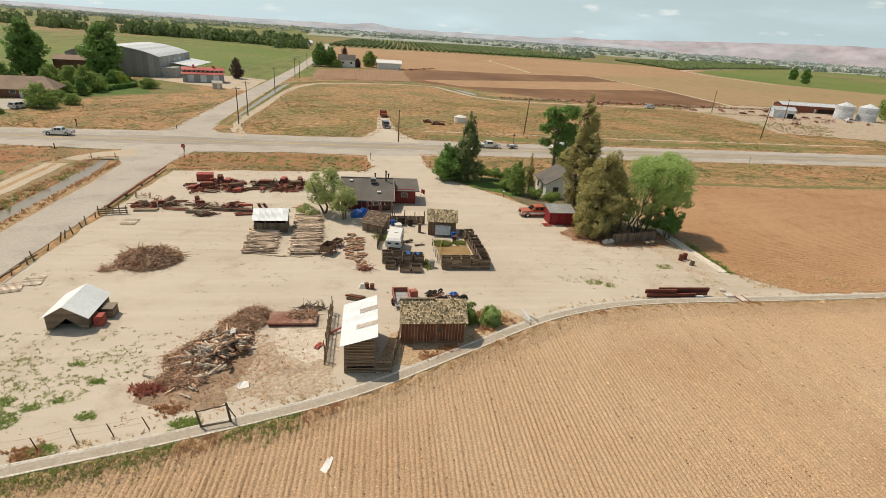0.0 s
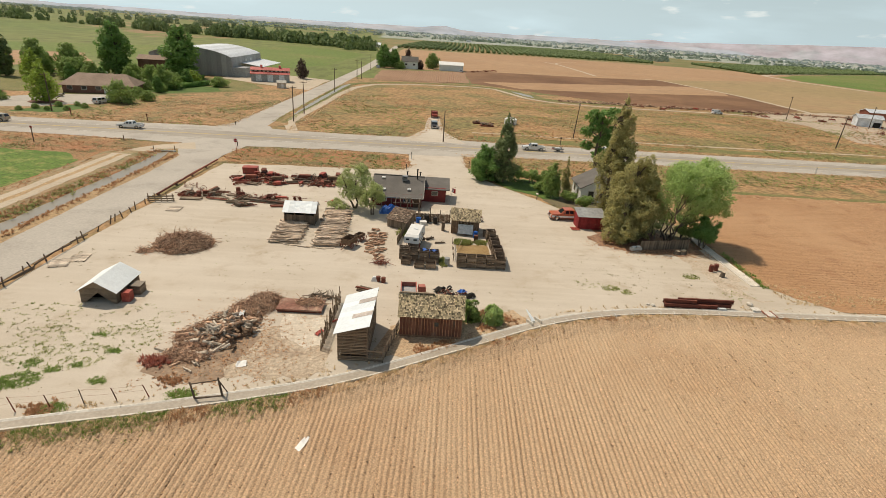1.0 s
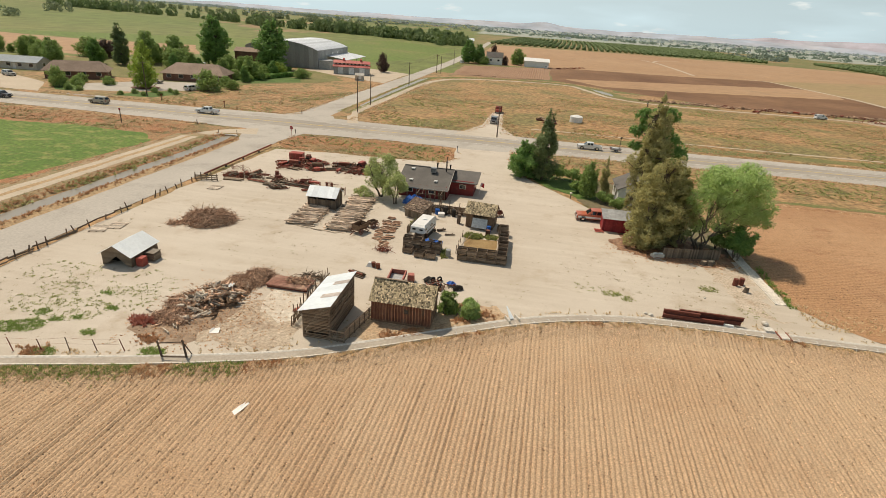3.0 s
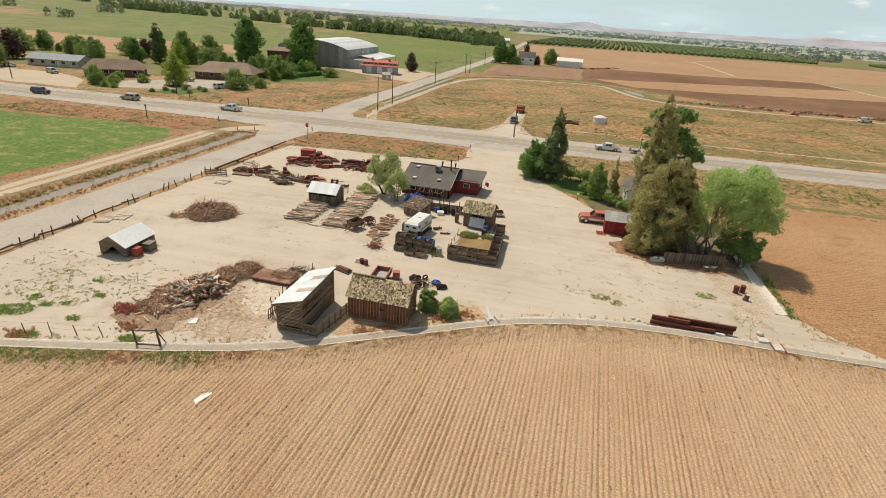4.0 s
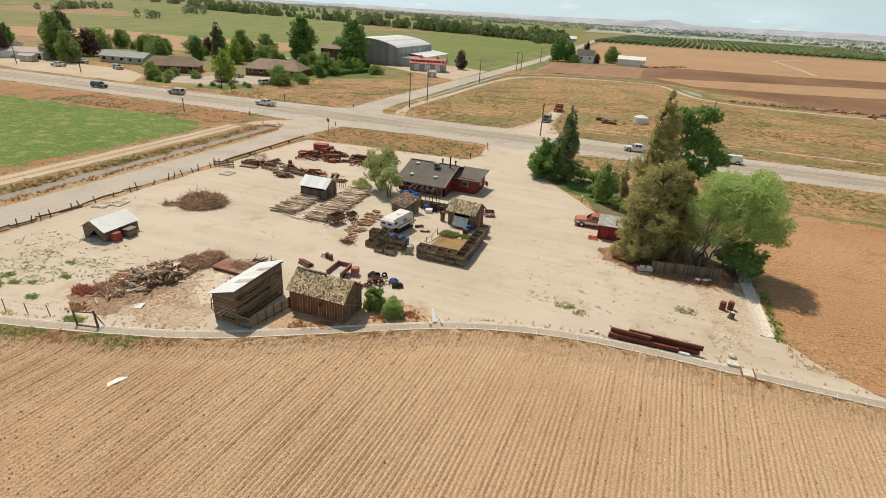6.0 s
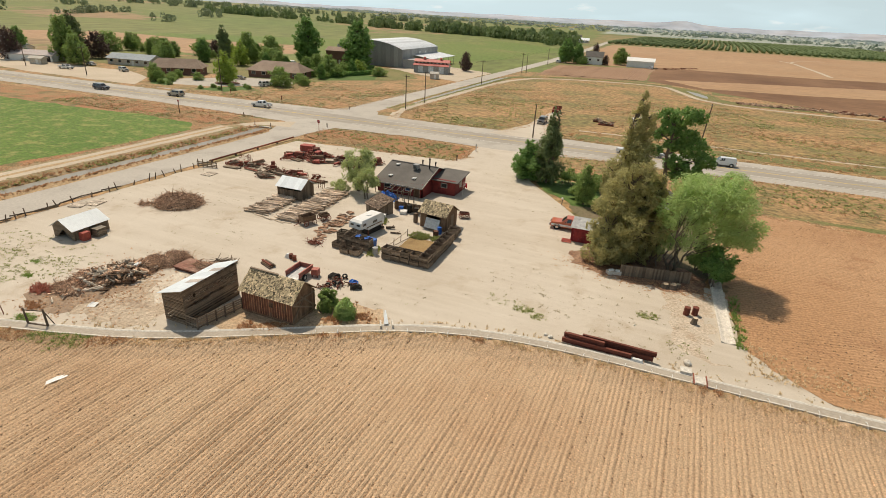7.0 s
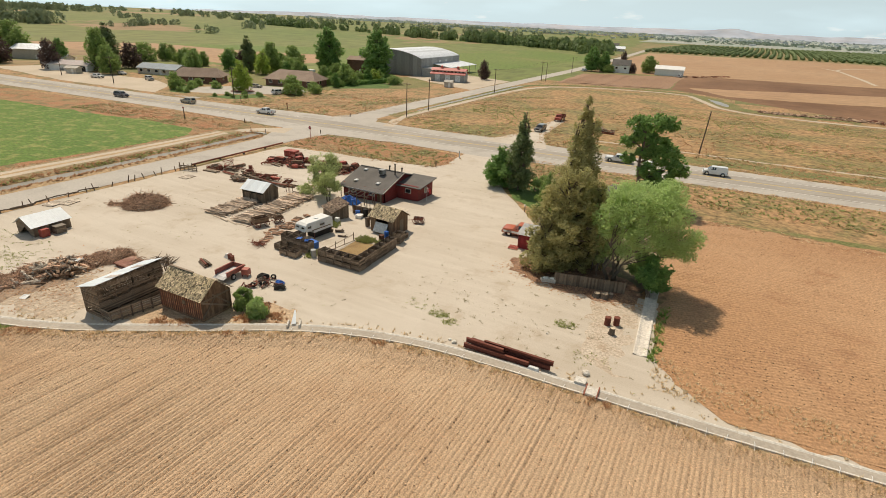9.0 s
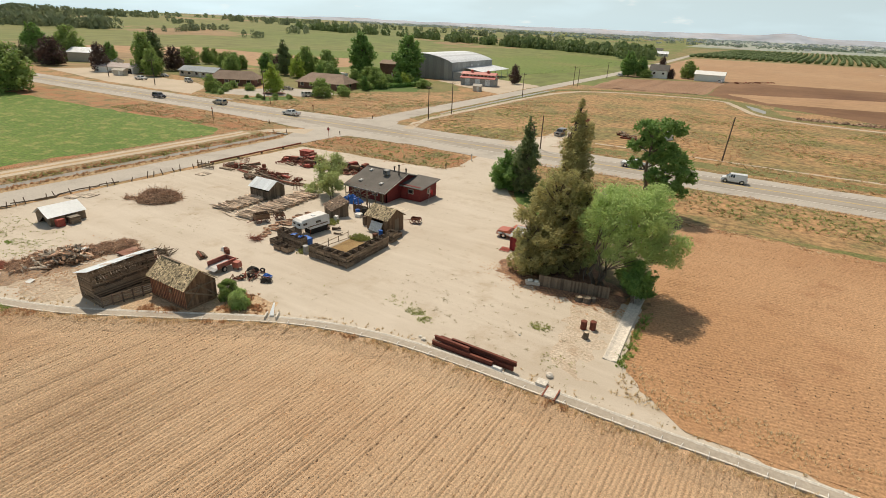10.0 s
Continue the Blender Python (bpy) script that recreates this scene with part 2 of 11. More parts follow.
STRAW = surface("straw_mulch", (0.37, 0.25, 0.115), (0.30, 0.19, 0.085), 7.0, 0.6, ground=True, bump=0.9)

WOOD_GREY = surface("weathered_grey_wood", (0.175, 0.13, 0.092), (0.225, 0.172, 0.125), 5.0, 0.9, grain=(1, 1, 6), bump=0.4, per_object=0.22)
WOOD_SLAT = surface("aged_slat_wood", (0.19, 0.135, 0.092), (0.26, 0.19, 0.13), 6.0, 0.7, grain=(1, 1, 5), bump=0.4, per_object=0.25)
WOOD_RED = surface("faded_red_boards", (0.155, 0.062, 0.042), (0.19, 0.09, 0.06), 7.0, 0.9, grain=(1, 1, 0.25), bump=0.4, per_object=0.2, third=(0.16, 0.12, 0.09), third_at=(0.56, 0.72), third_scale=1.6)
WOOD_BROWN = surface("brown_boards", (0.165, 0.10, 0.062), (0.215, 0.14, 0.09), 6.0, 0.8, grain=(1, 1, 0.4), bump=0.4, per_object=0.22)
WOOD_BIN = surface("old_bin_wood", (0.17, 0.122, 0.086), (0.24, 0.18, 0.13), 9.0, 1.1, bump=0.3, per_object=0.3)
WOOD_PALE = surface("sun_bleached_wood", (0.42, 0.33, 0.24), (0.50, 0.41, 0.31), 7.0, 0.8, grain=(0.4, 1, 1), bump=0.3, per_object=0.25)
WOOD_BATTEN = surface("orange_batten_wood", (0.36, 0.175, 0.095), (0.44, 0.235, 0.135), 7.0, 0.8, grain=(1, 1, 0.3), bump=0.3, per_object=0.2)
WOOD_BLEACHED = surface("white_bleached_wood", (0.58, 0.47, 0.37), (0.70, 0.60, 0.49), 7.0, 0.8, grain=(0.4, 1, 1), bump=0.3, per_object=0.25)
POLE_WOOD = surface("peeled_poles", (0.44, 0.325, 0.235), (0.63, 0.51, 0.40), 5.0, 1.2, grain=(0.3, 2, 2), bump=0.4, per_object=0.4)
BRUSH = surface("dry_brush", (0.46, 0.27, 0.175), (0.66, 0.45, 0.315), 4.0, 0.7, bump=0.2, per_object=0.2, per_island=0.35)
BARK = surface("bark", (0.13, 0.10, 0.075), (0.19, 0.15, 0.115), 8.0, 0.8, grain=(1, 1, 0.3), bump=0.6)
LOG_GREY = surface("bleached_logs", (0.40, 0.33, 0.255), (0.56, 0.485, 0.40), 7.0, 1.0, bump=0.4, per_object=0.35)
SHINGLE = surface("mossy_wood_shingles", (0.31, 0.245, 0.15), (0.45, 0.365, 0.24), 9.0, 1.3, bump=0.5, per_object=0.1, per_island=0.5, third=(0.36, 0.31, 0.15), third_at=(0.6, 0.72), third_scale=2.2)
POST = surface("fence_post_wood", (0.12, 0.085, 0.062), (0.17, 0.13, 0.10), 6.0, 1.0, grain=(1, 1, 0.3), bump=0.4, per_object=0.2)
TIN = surface("galvanised_sheet", (0.63, 0.69, 0.725), (0.69, 0.74, 0.765), 3.0, 0.5, rough=0.5, metal=0.05, contrast=0.3, bump=0.05, per_object=0.06, third=(0.64, 0.66, 0.66), third_at=(0.6, 0.8), third_scale=0.9, spec=0.5)
TIN_BRIGHT = surface("whitened_sheet", (0.76, 0.80, 0.81), (0.80, 0.835, 0.84), 3.0, 0.5, rough=0.5, contrast=0.3, bump=0.05, per_object=0.04, third=(0.70, 0.72, 0.71), third_at=(0.62, 0.8), third_scale=0.9, spec=0.5)
TIN_RUST = surface("rust_stained_sheet", (0.38, 0.33, 0.295), (0.47, 0.41, 0.365), 4.0, 1.5, rough=0.7, metal=0.1, bump=0.1)
METAL_WALL = surface("grey_metal_cladding", (0.33, 0.335, 0.335), (0.38, 0.385, 0.38), 2.0, 0.1, rough=0.5, metal=0.25, bump=0.05)
METAL_ROOF = surface("pale_metal_roof", (0.60, 0.63, 0.66), (0.66, 0.69, 0.715), 1.0, 0.06, rough=0.5, metal=0.2, bump=0.03)
RED_ROOF = surface("red_metal_roof", (0.53, 0.10, 0.085), (0.60, 0.145, 0.12), 1.5, 0.2, rough=0.5, bump=0.03)
RUST = surface("rusted_steel", (0.21, 0.068, 0.046), (0.28, 0.105, 0.07), 8.0, 1.2, rough=0.85, metal=0.15, bump=0.3, per_object=0.25, third=(0.09, 0.045, 0.032), third_scale=2.5)
RUST_DARK = surface("dark_rusted_beam", (0.15, 0.045, 0.032), (0.20, 0.066, 0.045), 7.0, 1.0, rough=0.75, metal=0.2, bump=0.15, per_object=0.15)
RED_PAINT = surface("faded_red_paint", (0.33, 0.055, 0.04), (0.41, 0.095, 0.07), 5.0, 1.0, rough=0.6, bump=0.1, per_object=0.15, third=(0.20, 0.085, 0.05), third_scale=2.0)
WALL_RED = surface("dark_red_siding", (0.185, 0.028, 0.026), (0.225, 0.042, 0.036), 3.0, 0.6, grain=(1, 1, 8), rough=0.7, bump=0.2, per_object=0.06)
SHED_RED = surface("barn_red_siding", (0.235, 0.022, 0.026), (0.28, 0.032, 0.034), 3.0, 0.7, rough=0.65, bump=0.2, per_object=0.08)
ROOF_GREY = surface("grey_asphalt_shingles", (0.12, 0.11, 0.10), (0.155, 0.143, 0.13), 9.0, 0.4, rough=0.9, bump=0.12, contrast=0.6, per_object=0.02, per_island=0.03)
ROOF_BROWN = surface("brown_house_shingles", (0.23, 0.165, 0.125), (0.29, 0.215, 0.165), 4.0, 0.25, rough=0.9, bump=0.2)
BRICK_FAR = surface("red_brick_wall", (0.20, 0.10, 0.075), (0.25, 0.135, 0.10), 4.0, 0.5, rough=0.85, bump=0.2)
WHITE = surface("white_paint", (0.72, 0.71, 0.68), (0.78, 0.77, 0.74), 3.0, 0.4, rough=0.5, bump=0.03, per_object=0.03, contrast=0.3)
CREAM = surface("cream_siding", (0.50, 0.46, 0.40), (0.56, 0.52, 0.45), 3.0, 0.4, rough=0.7, bump=0.05)
BLUE_TARP = surface("blue_tarpaulin", (0.02, 0.11, 0.42), (0.045, 0.18, 0.55), 3.0, 1.2, rough=0.45, bump=0.5)
TARP_PALE = surface("pale_plastic_sheet", (0.62, 0.63, 0.62), (0.70, 0.71, 0.70), 3.0, 1.2, rough=0.4, bump=0.3)
BLUE_DRUM = surface("blue_plastic", (0.012, 0.10, 0.40), (0.02, 0.13, 0.46), 3.0, 1.0, rough=0.4, bump=0.02)
RUBBER = surface("black_rubber", (0.02, 0.02, 0.02), (0.03, 0.03, 0.03), 8.0, 1.0, rough=0.9, bump=0.1)
# near-black for dark parts, and for shade painted inside sheds and openings
DARK = surface("dark_parts_and_painted_shade", (0.03, 0.026, 0.022), (0.045, 0.038, 0.032), 4.0, 1.0, rough=0.9, bump=0.1)
CHROME = surface("bright_trim", (0.55, 0.55, 0.55), (0.62, 0.62, 0.62), 3.0, 1.0, rough=0.25, metal=0.9, bump=0.0)
LAMP_RED = surface("red_lens", (0.35, 0.02, 0.015), (0.4, 0.03, 0.02), 3.0, 1.0, rough=0.2, bump=0.0)
LAMP_CLEAR = surface("clear_lens", (0.7, 0.7, 0.68), (0.75, 0.75, 0.73), 3.0, 1.0, rough=0.1, bump=0.0, spec=0.6)
SIGN_RED = surface("stop_sign_red", (0.42, 0.02, 0.025), (0.46, 0.03, 0.03), 3.0, 1.0, rough=0.4, bump=0.0)
LINE_WHITE = surface("worn_white_line", (0.74, 0.71, 0.66), (0.62, 0.585, 0.53), 2.0, 0.5, ground=True, bump=0.0)
LINE_YELLOW = surface("worn_yellow_line", (0.62, 0.44, 0.13), (0.54, 0.40, 0.18), 2.0, 0.5, ground=True, bump=0.0)
# aerial haze is painted into both hill colours, pale and bluish
HILL_HAZE_BLUE = surface("haze_tinted_hills", (0.36, 0.41, 0.48), (0.39, 0.425, 0.48), 0.004, 0.0012, ground=True, bump=0.0, third=(0.42, 0.42, 0.45), third_at=(0.45, 0.65), third_scale=0.003)
HILL_HAZE_PINK = surface("haze_tinted_mesa", (0.44, 0.39, 0.42), (0.41, 0.39, 0.44), 0.006, 0.0015, ground=True, bump=0.0, third=(0.36, 0.37, 0.40), third_at=(0.46, 0.62), third_scale=0.004)


def car_paint(name, colour):
    m, nt, bsdf = nodes_of(name)
    vec = nt.nodes.new("ShaderNodeTexCoord").outputs["Object"]
    dust = ramp(nt, noise_tex(nt, vec, 1.5, 5), 0.4, 0.8)
    nt.links.new(blend(nt, dust, colour, tuple(0.75 * c + 0.25 * d for c, d in zip(colour, (0.42, 0.36, 0.29)))), bsdf.inputs["Base Color"])
    bsdf.inputs["Roughness"].default_value = 0.3
    bsdf.inputs["Coat Weight"].default_value = 0.5
    return m


PAINT = {k: car_paint(k + "_car_paint", c) for k, c in dict(white=(0.72, 0.72, 0.71), silver=(0.42, 0.41, 0.38), tan=(0.36, 0.30, 0.21), navy=(0.02, 0.028, 0.055), orange=(0.52, 0.11, 0.045),
                                                            dark=(0.035, 0.035, 0.037), grey=(0.22, 0.22, 0.22)).items()}
GLASS, g_nt, g_bsdf = nodes_of("tinted_window_glass")
g_bsdf.inputs["Base Color"].default_value = (0.02, 0.025, 0.028, 1)
g_bsdf.inputs["Roughness"].default_value = 0.05
g_bsdf.inputs["Specular IOR Level"].default_value = 0.8
WATER, h_nt, h_bsdf = nodes_of("canal_water")
h_bsdf.inputs["Base Color"].default_value = (0.27, 0.24, 0.195, 1)
h_bsdf.inputs["Roughness"].default_value = 0.3
h_bump = add_node(h_nt, "ShaderNodeBump", Strength=0.15, Distance=0.05)
h_nt.links.new(noise_tex(h_nt, h_nt.nodes.new("ShaderNodeTexCoord").outputs["Object"], 1.5, 4), h_bump.inputs["Height"])
h_nt.links.new(h_bump.outputs[0], h_bsdf.inputs["Normal"])

LEAF_WILLOW = leaf_material("willow_leaves", (0.34, 0.47, 0.16), (0.62, 0.76, 0.33), 0.48)
LEAF_OLIVE = leaf_material("juniper_foliage", (0.31, 0.30, 0.125), (0.68, 0.61, 0.29), 0.48)
LEAF_DARK = leaf_material("cottonwood_leaves", (0.11, 0.23, 0.06), (0.31, 0.48, 0.14), 0.4)
LEAF_MID = leaf_material("broad_leaves", (0.18, 0.27, 0.075), (0.40, 0.52, 0.17), 0.4)
LEAF_ASPEN = leaf_material("aspen_leaves", (0.13, 0.18, 0.075), (0.30, 0.36, 0.16), 0.38)
LEAF_LIME = leaf_material("lime_leaves", (0.245, 0.350, 0.061), (0.438, 0.542, 0.105), 0.35)
LEAF_PURPLE = leaf_material("plum_leaves", (0.079, 0.052, 0.044), (0.158, 0.096, 0.079), 0.2)
LEAF_SAGE = leaf_material("sage_leaves", (0.35, 0.41, 0.16), (0.63, 0.68, 0.32), 0.4)
# the next three leaf colours carry painted haze, greyer and paler with distance
LEAF_FAR_HAZE = leaf_material("haze_greyed_foliage", (0.20, 0.24, 0.135), (0.31, 0.35, 0.205), 0.3)
LEAF_VALLEY_HAZE = leaf_material("haze_tinted_foliage", (0.19, 0.25, 0.19), (0.29, 0.35, 0.27), 0.3)
LEAF_HAZE = leaf_material("haze_paled_foliage", (0.36, 0.42, 0.42), (0.45, 0.51, 0.50), 0.3)
LEAF_WEED = leaf_material("green_weeds", (0.25, 0.28, 0.09), (0.46, 0.47, 0.19), 0.3)
LEAF_FRESH = leaf_material("fresh_weeds", (0.17, 0.26, 0.06), (0.38, 0.48, 0.14), 0.4)
LEAF_STRAW = leaf_material("dry_straw", (0.62, 0.46, 0.27), (0.84, 0.68, 0.45), 0.35)
LEAF_RUSSET = leaf_material("russet_weeds", (0.46, 0.25, 0.13), (0.62, 0.37, 0.21), 0.25)
LEAF_BELT = leaf_material("belt_foliage", (0.13, 0.19, 0.075), (0.27, 0.34, 0.14), 0.35)
LEAF_SCRUB = leaf_material("dark_scrub", (0.15, 0.165, 0.06), (0.29, 0.28, 0.11), 0.3)
LEAF_DUST = leaf_material("dusty_weeds", (0.27, 0.23, 0.13), (0.42, 0.36, 0.23), 0.25)
LEAF_RED = leaf_material("red_tumbleweed", (0.44, 0.16, 0.115), (0.60, 0.28, 0.20), 0.25)

# ---- mesh helpers ----
class Mesh:
    """Collects vertices and faces, and links them as one object."""

    def __init__(self):
        self.v, self.f = [], []

    def add(self, verts, faces):
        n = len(self.v)
        self.v += [tuple(p) for p in verts]
        self.f += [tuple(n + i for i in face) for face in faces]
        return self

    def box(self, c, s, m=None, taper=1.0):
        x, y, z = s[0] / 2, s[1] / 2, s[2] / 2
        pts = [Vector((c[0] + a * x * (taper if d > 0 else 1), c[1] + b * y * (taper if d > 0 else 1), c[2] + d * z)) for d in (-1, 1) for a, b in ((-1, -1), (1, -1), (1, 1), (-1, 1))]
        if m:
            pts = [m @ p for p in pts]
        return self.add(pts, [(3, 2, 1, 0), (4, 5, 6, 7), (0, 1, 5, 4), (1, 2, 6, 5), (2, 3, 7, 6), (3, 0, 4, 7)])

    def beam(self, a, b, w, h):
        """A board from a to b, w wide across and h high."""
        a, b = Vector(a), Vector(b)
        d = b - a
        side = d.cross(Vector((0, 0, 1)))
        side = side.normalized() if side.length > 1e-4 else Vector((1, 0, 0))
        up = side.cross(d).normalized()
        q = [p + side * (i * w / 2) + up * (j * h / 2) for p in (a, b) for i, j in ((-1, -1), (1, -1), (1, 1), (-1, 1))]
        return self.add(q, [(0, 1, 2, 3), (7, 6, 5, 4), (0, 4, 5, 1), (1, 5, 6, 2), (2, 6, 7, 3), (3, 7, 4, 0)])

    def tube(self, a, b, r0, r1=None, n=7):
        a, b = Vector(a), Vector(b)
        r1 = r0 if r1 is None else r1
        d = (b - a).normalized()
        u = d.orthogonal().normalized()
        w = d.cross(u)
        q = []
        for p, r in ((a, r0), (b, r1)):
            q += [p + (u * math.cos(k * math.tau / n) + w * math.sin(k * math.tau / n)) * r for k in range(n)]
        return self.add(q, [(k, (k + 1) % n, n + (k + 1) % n, n + k) for k in range(n)] + [tuple(range(n))[::-1], tuple(range(n, 2 * n))])

    def ring(self, c, axis, r, thick, wide, n=20):
        """A wheel rim or tyre: a ring of square section round an axis."""
        axis = Vector(axis).normalized()
        u = axis.orthogonal().normalized()
        w = axis.cross(u)
        q = []
        for k in range(n):
            d = u * math.cos(k * math.tau / n) + w * math.sin(k * math.tau / n)
            for rr, o in ((r, -0.8), (r, 0.8), (r - thick * 0.35, 1), (r - thick, 1), (r - thick, -1), (r - thick * 0.35, -1)):
                q.append(Vector(c) + d * rr + axis * (o * wide / 2))
        return self.add(q, [(6 * k + j, 6 * k + (j + 1) % 6, 6 * ((k + 1) % n) + (j + 1) % 6, 6 * ((k + 1) % n) + j) for k in range(n) for j in range(6)])

    def disc(self, c, axis, r, thick, n=16):
        a = Vector(axis).normalized() * (thick / 2)
        return self.tube(Vector(c) - a, Vector(c) + a, r, r, n)

    def prism(self, outline, y0, y1):
        """An outline in x and z, drawn out along y."""
        n = len(outline)
        return self.add([(x, y0, z) for x, z in outline] + [(x, y1, z) for x, z in outline],
                        [tuple(range(n)), tuple(range(2 * n - 1, n - 1, -1))] + [(k, n + k, n + (k + 1) % n, (k + 1) % n) for k in range(n)])

    def slab(self, quad, thick):
        """A sheet of some thickness whose top face is the four points given, counter-clockwise from above."""
        q = [Vector(p) for p in quad]
        nrm = (q[1] - q[0]).cross(q[3] - q[0]).normalized() * thick
        return self.add(q + [p - nrm for p in q], [(0, 1, 2, 3), (7, 6, 5, 4), (0, 4, 5, 1), (1, 5, 6, 2), (2, 6, 7, 3), (3, 7, 4, 0)])

    def data(self, name, mat, smooth=False):
        d = bpy.data.meshes.new(name)
        d.from_pydata(self.v, [], self.f)
        d.materials.append(mat)
        if smooth:
            d.polygons.foreach_set("use_smooth", [True] * len(d.polygons))
        d.update()
        return d

    def ob(self, name, mat, parent=None, label="", smooth=False):
        ob = new(name, self.data(name, mat, smooth))
        if parent:
            ob.parent = parent
        if label:
            ob["label"] = label
        return ob


def thing(name, m, label, category, group="", kind=""):
    """An Empty at a thing's base, which parents its parts."""
    ob = new(name)
    ob.empty_display_size = 0.3
    ob.matrix_world = m
    return tagged(ob, label, category, group, kind)


def share(name, data, parent, m, label=""):
    """One more part on shared mesh data."""
    ob = new(name, data)
    ob.parent = parent
    ob.matrix_basis = m
    if label:
        ob["label"] = label
    return ob


rnd = random.Random(7)


def smooth01(t):
    t = max(0.0, min(1.0, t))
    return t * t * (3 - 2 * t)


# ---- ground, fields and roads ----
DITCH_X = np.array([-140, -60, -40, -25, -19, -12.6, -4.7, 0, 7.7, 13.9, 17.7, 21, 25.8, 32.6, 38, 50, 62, 120, 400])
DITCH_Y = np.array([-10, 22, 30, 35.0, 36.6, 38.6, 41.3, 43.9, 48.6, 52.5, 54.3, 55.4, 56.6, 57.2, 57.35, 57.75, 58.5, 62, 79])


def ditch_y(x):
    return float(sum(np.interp(x + d, DITCH_X, DITCH_Y) for d in (-3, -1.5, 0, 1.5, 3)) / 5)


def rise(x, y):
    """The height of the land: the near field lies half a metre below the yard, and hills rise far off to the west."""
    z = 0.0
    if y < 90:
        z -= 0.5 * smooth01((ditch_y(x) - y - 0.9) / 2.6)
    d = math.hypot(x, y)
    if d > 400:
        yaw = math.degrees(math.atan2(-x, y))
        w = smooth01((yaw - 8) / 40) * (1 if yaw < 120 else 0.4)
        z += w * (13 + 4 * noise.noise((x * 0.0016, y * 0.0016, 3))) * smooth01((d - 450) / 1300)
        z -= (1 - w) * 3 * smooth01((d - 900) / 1500) if -60 < yaw < 48 else 0
    return z


def axis_steps(fine_lo, fine_hi, step, far):
    inner = np.arange(fine_lo, fine_hi + 0.01, step)
    grow = [step]
    while sum(grow) < far:
        grow.append(grow[-1] * 1.13)
    outer = np.cumsum(grow)
    return np.concatenate([(fine_lo - outer)[::-1], inner, fine_hi + outer])


gx, gy = axis_steps(-62, 120, 2.0, 4650), axis_steps(-30, 70, 2.0, 4650)
g = Mesh()
g.v = [(x, y, rise(x, y) - 0.03) for y in gy for x in gx]
nx = len(gx)
g.f = [(j * nx + i, j * nx + i + 1, (j + 1) * nx + i + 1, (j + 1) * nx + i) for j in range(len(gy) - 1) for i in range(nx - 1)]
ground_sheet = g.ob("ground", DRY, smooth=True)
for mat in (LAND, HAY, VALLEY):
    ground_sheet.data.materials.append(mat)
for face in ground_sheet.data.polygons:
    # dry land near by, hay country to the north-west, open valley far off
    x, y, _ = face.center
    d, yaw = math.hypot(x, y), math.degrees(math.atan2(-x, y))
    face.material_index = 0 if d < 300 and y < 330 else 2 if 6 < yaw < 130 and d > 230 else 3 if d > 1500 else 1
tagged(ground_sheet, "open dry farmland ground reaching the horizon", "ground", kind="structure")


def patch(name, pts, mat, label, category, z=0.0, wobble=0.5, step=2.5, follow=False):
    """A flat sheet of land with an uneven edge, laid on the ground."""
    out = []
    for k, (x0, y0) in enumerate(pts):
        x1, y1 = pts[(k + 1) % len(pts)]
        n = max(1, int(math.hypot(x1 - x0, y1 - y0) / step))
        for i in range(n):
            x, y = x0 + (x1 - x0) * i / n, y0 + (y1 - y0) * i / n
            s = 0.45 / max(step, 0.6)
            x += wobble * noise.noise((x * s, y * s, 1.3)) + wobble * 0.5 * noise.noise((x * s * 3, y * s * 3, 4.1))
            y += wobble * noise.noise((x * s, y * s, 8.7)) + wobble * 0.5 * noise.noise((x * s * 3, y * s * 3, 6.2))
            out.append((x, y, z + (rise(x, y) if follow else 0)))
    m = Mesh().add(out, [tuple(range(len(out)))])
    ob = m.ob(name, mat)
    d = ob.data
    if d.polygons[0].normal.z < 0:
        d.flip_normals()
    return tagged(ob, label, category, kind="structure")


def ribbon(name, line, width, mat, label, category, z=0.03, wobble=0.15, step=2.0):
    """A road, track or painted line along a polyline; width is one number or one a point."""
    pts, wid = [], []
    ws = width if isinstance(width, (list, tuple)) else [width] * len(line)
    for k in range(len(line) - 1):
        (x0, y0), (x1, y1) = line[k], line[k + 1]
        n = max(1, int(math.hypot(x1 - x0, y1 - y0) / step))
        for i in range(n):
            pts.append(Vector((x0 + (x1 - x0) * i / n, y0 + (y1 - y0) * i / n, 0)))
            wid.append(ws[k] + (ws[k + 1] - ws[k]) * i / n)
    pts.append(Vector((*line[-1], 0)))
    wid.append(ws[-1])
    for _ in range(3):
        pts = [pts[0]] + [(pts[i - 1] + pts[i] * 2 + pts[i + 1]) / 4 for i in range(1, len(pts) - 1)] + [pts[-1]]
    m = Mesh()
    for i, p in enumerate(pts):
        d = (pts[min(i + 1, len(pts) - 1)] - pts[max(i - 1, 0)]).normalized()
        s = Vector((-d.y, d.x, 0))
        for e in (1, -1):
            q = p + s * e * (wid[i] / 2 + wobble * noise.noise((p.x * 0.4 + e * 9, p.y * 0.4, 2.0)))
            m.v.append((q.x, q.y, z))
    m.f = [(2 * i + 1, 2 * i + 3, 2 * i + 2, 2 * i) for i in range(len(pts) - 1)]
    ob = m.ob(name, mat)
    return tagged(ob, label, category, kind="structure")


def highway_y(x):
    return 137.6 + 0.047 * x


def south_of_ditch(off, xs):
    return [(x, ditch_y(x) + off) for x in xs]


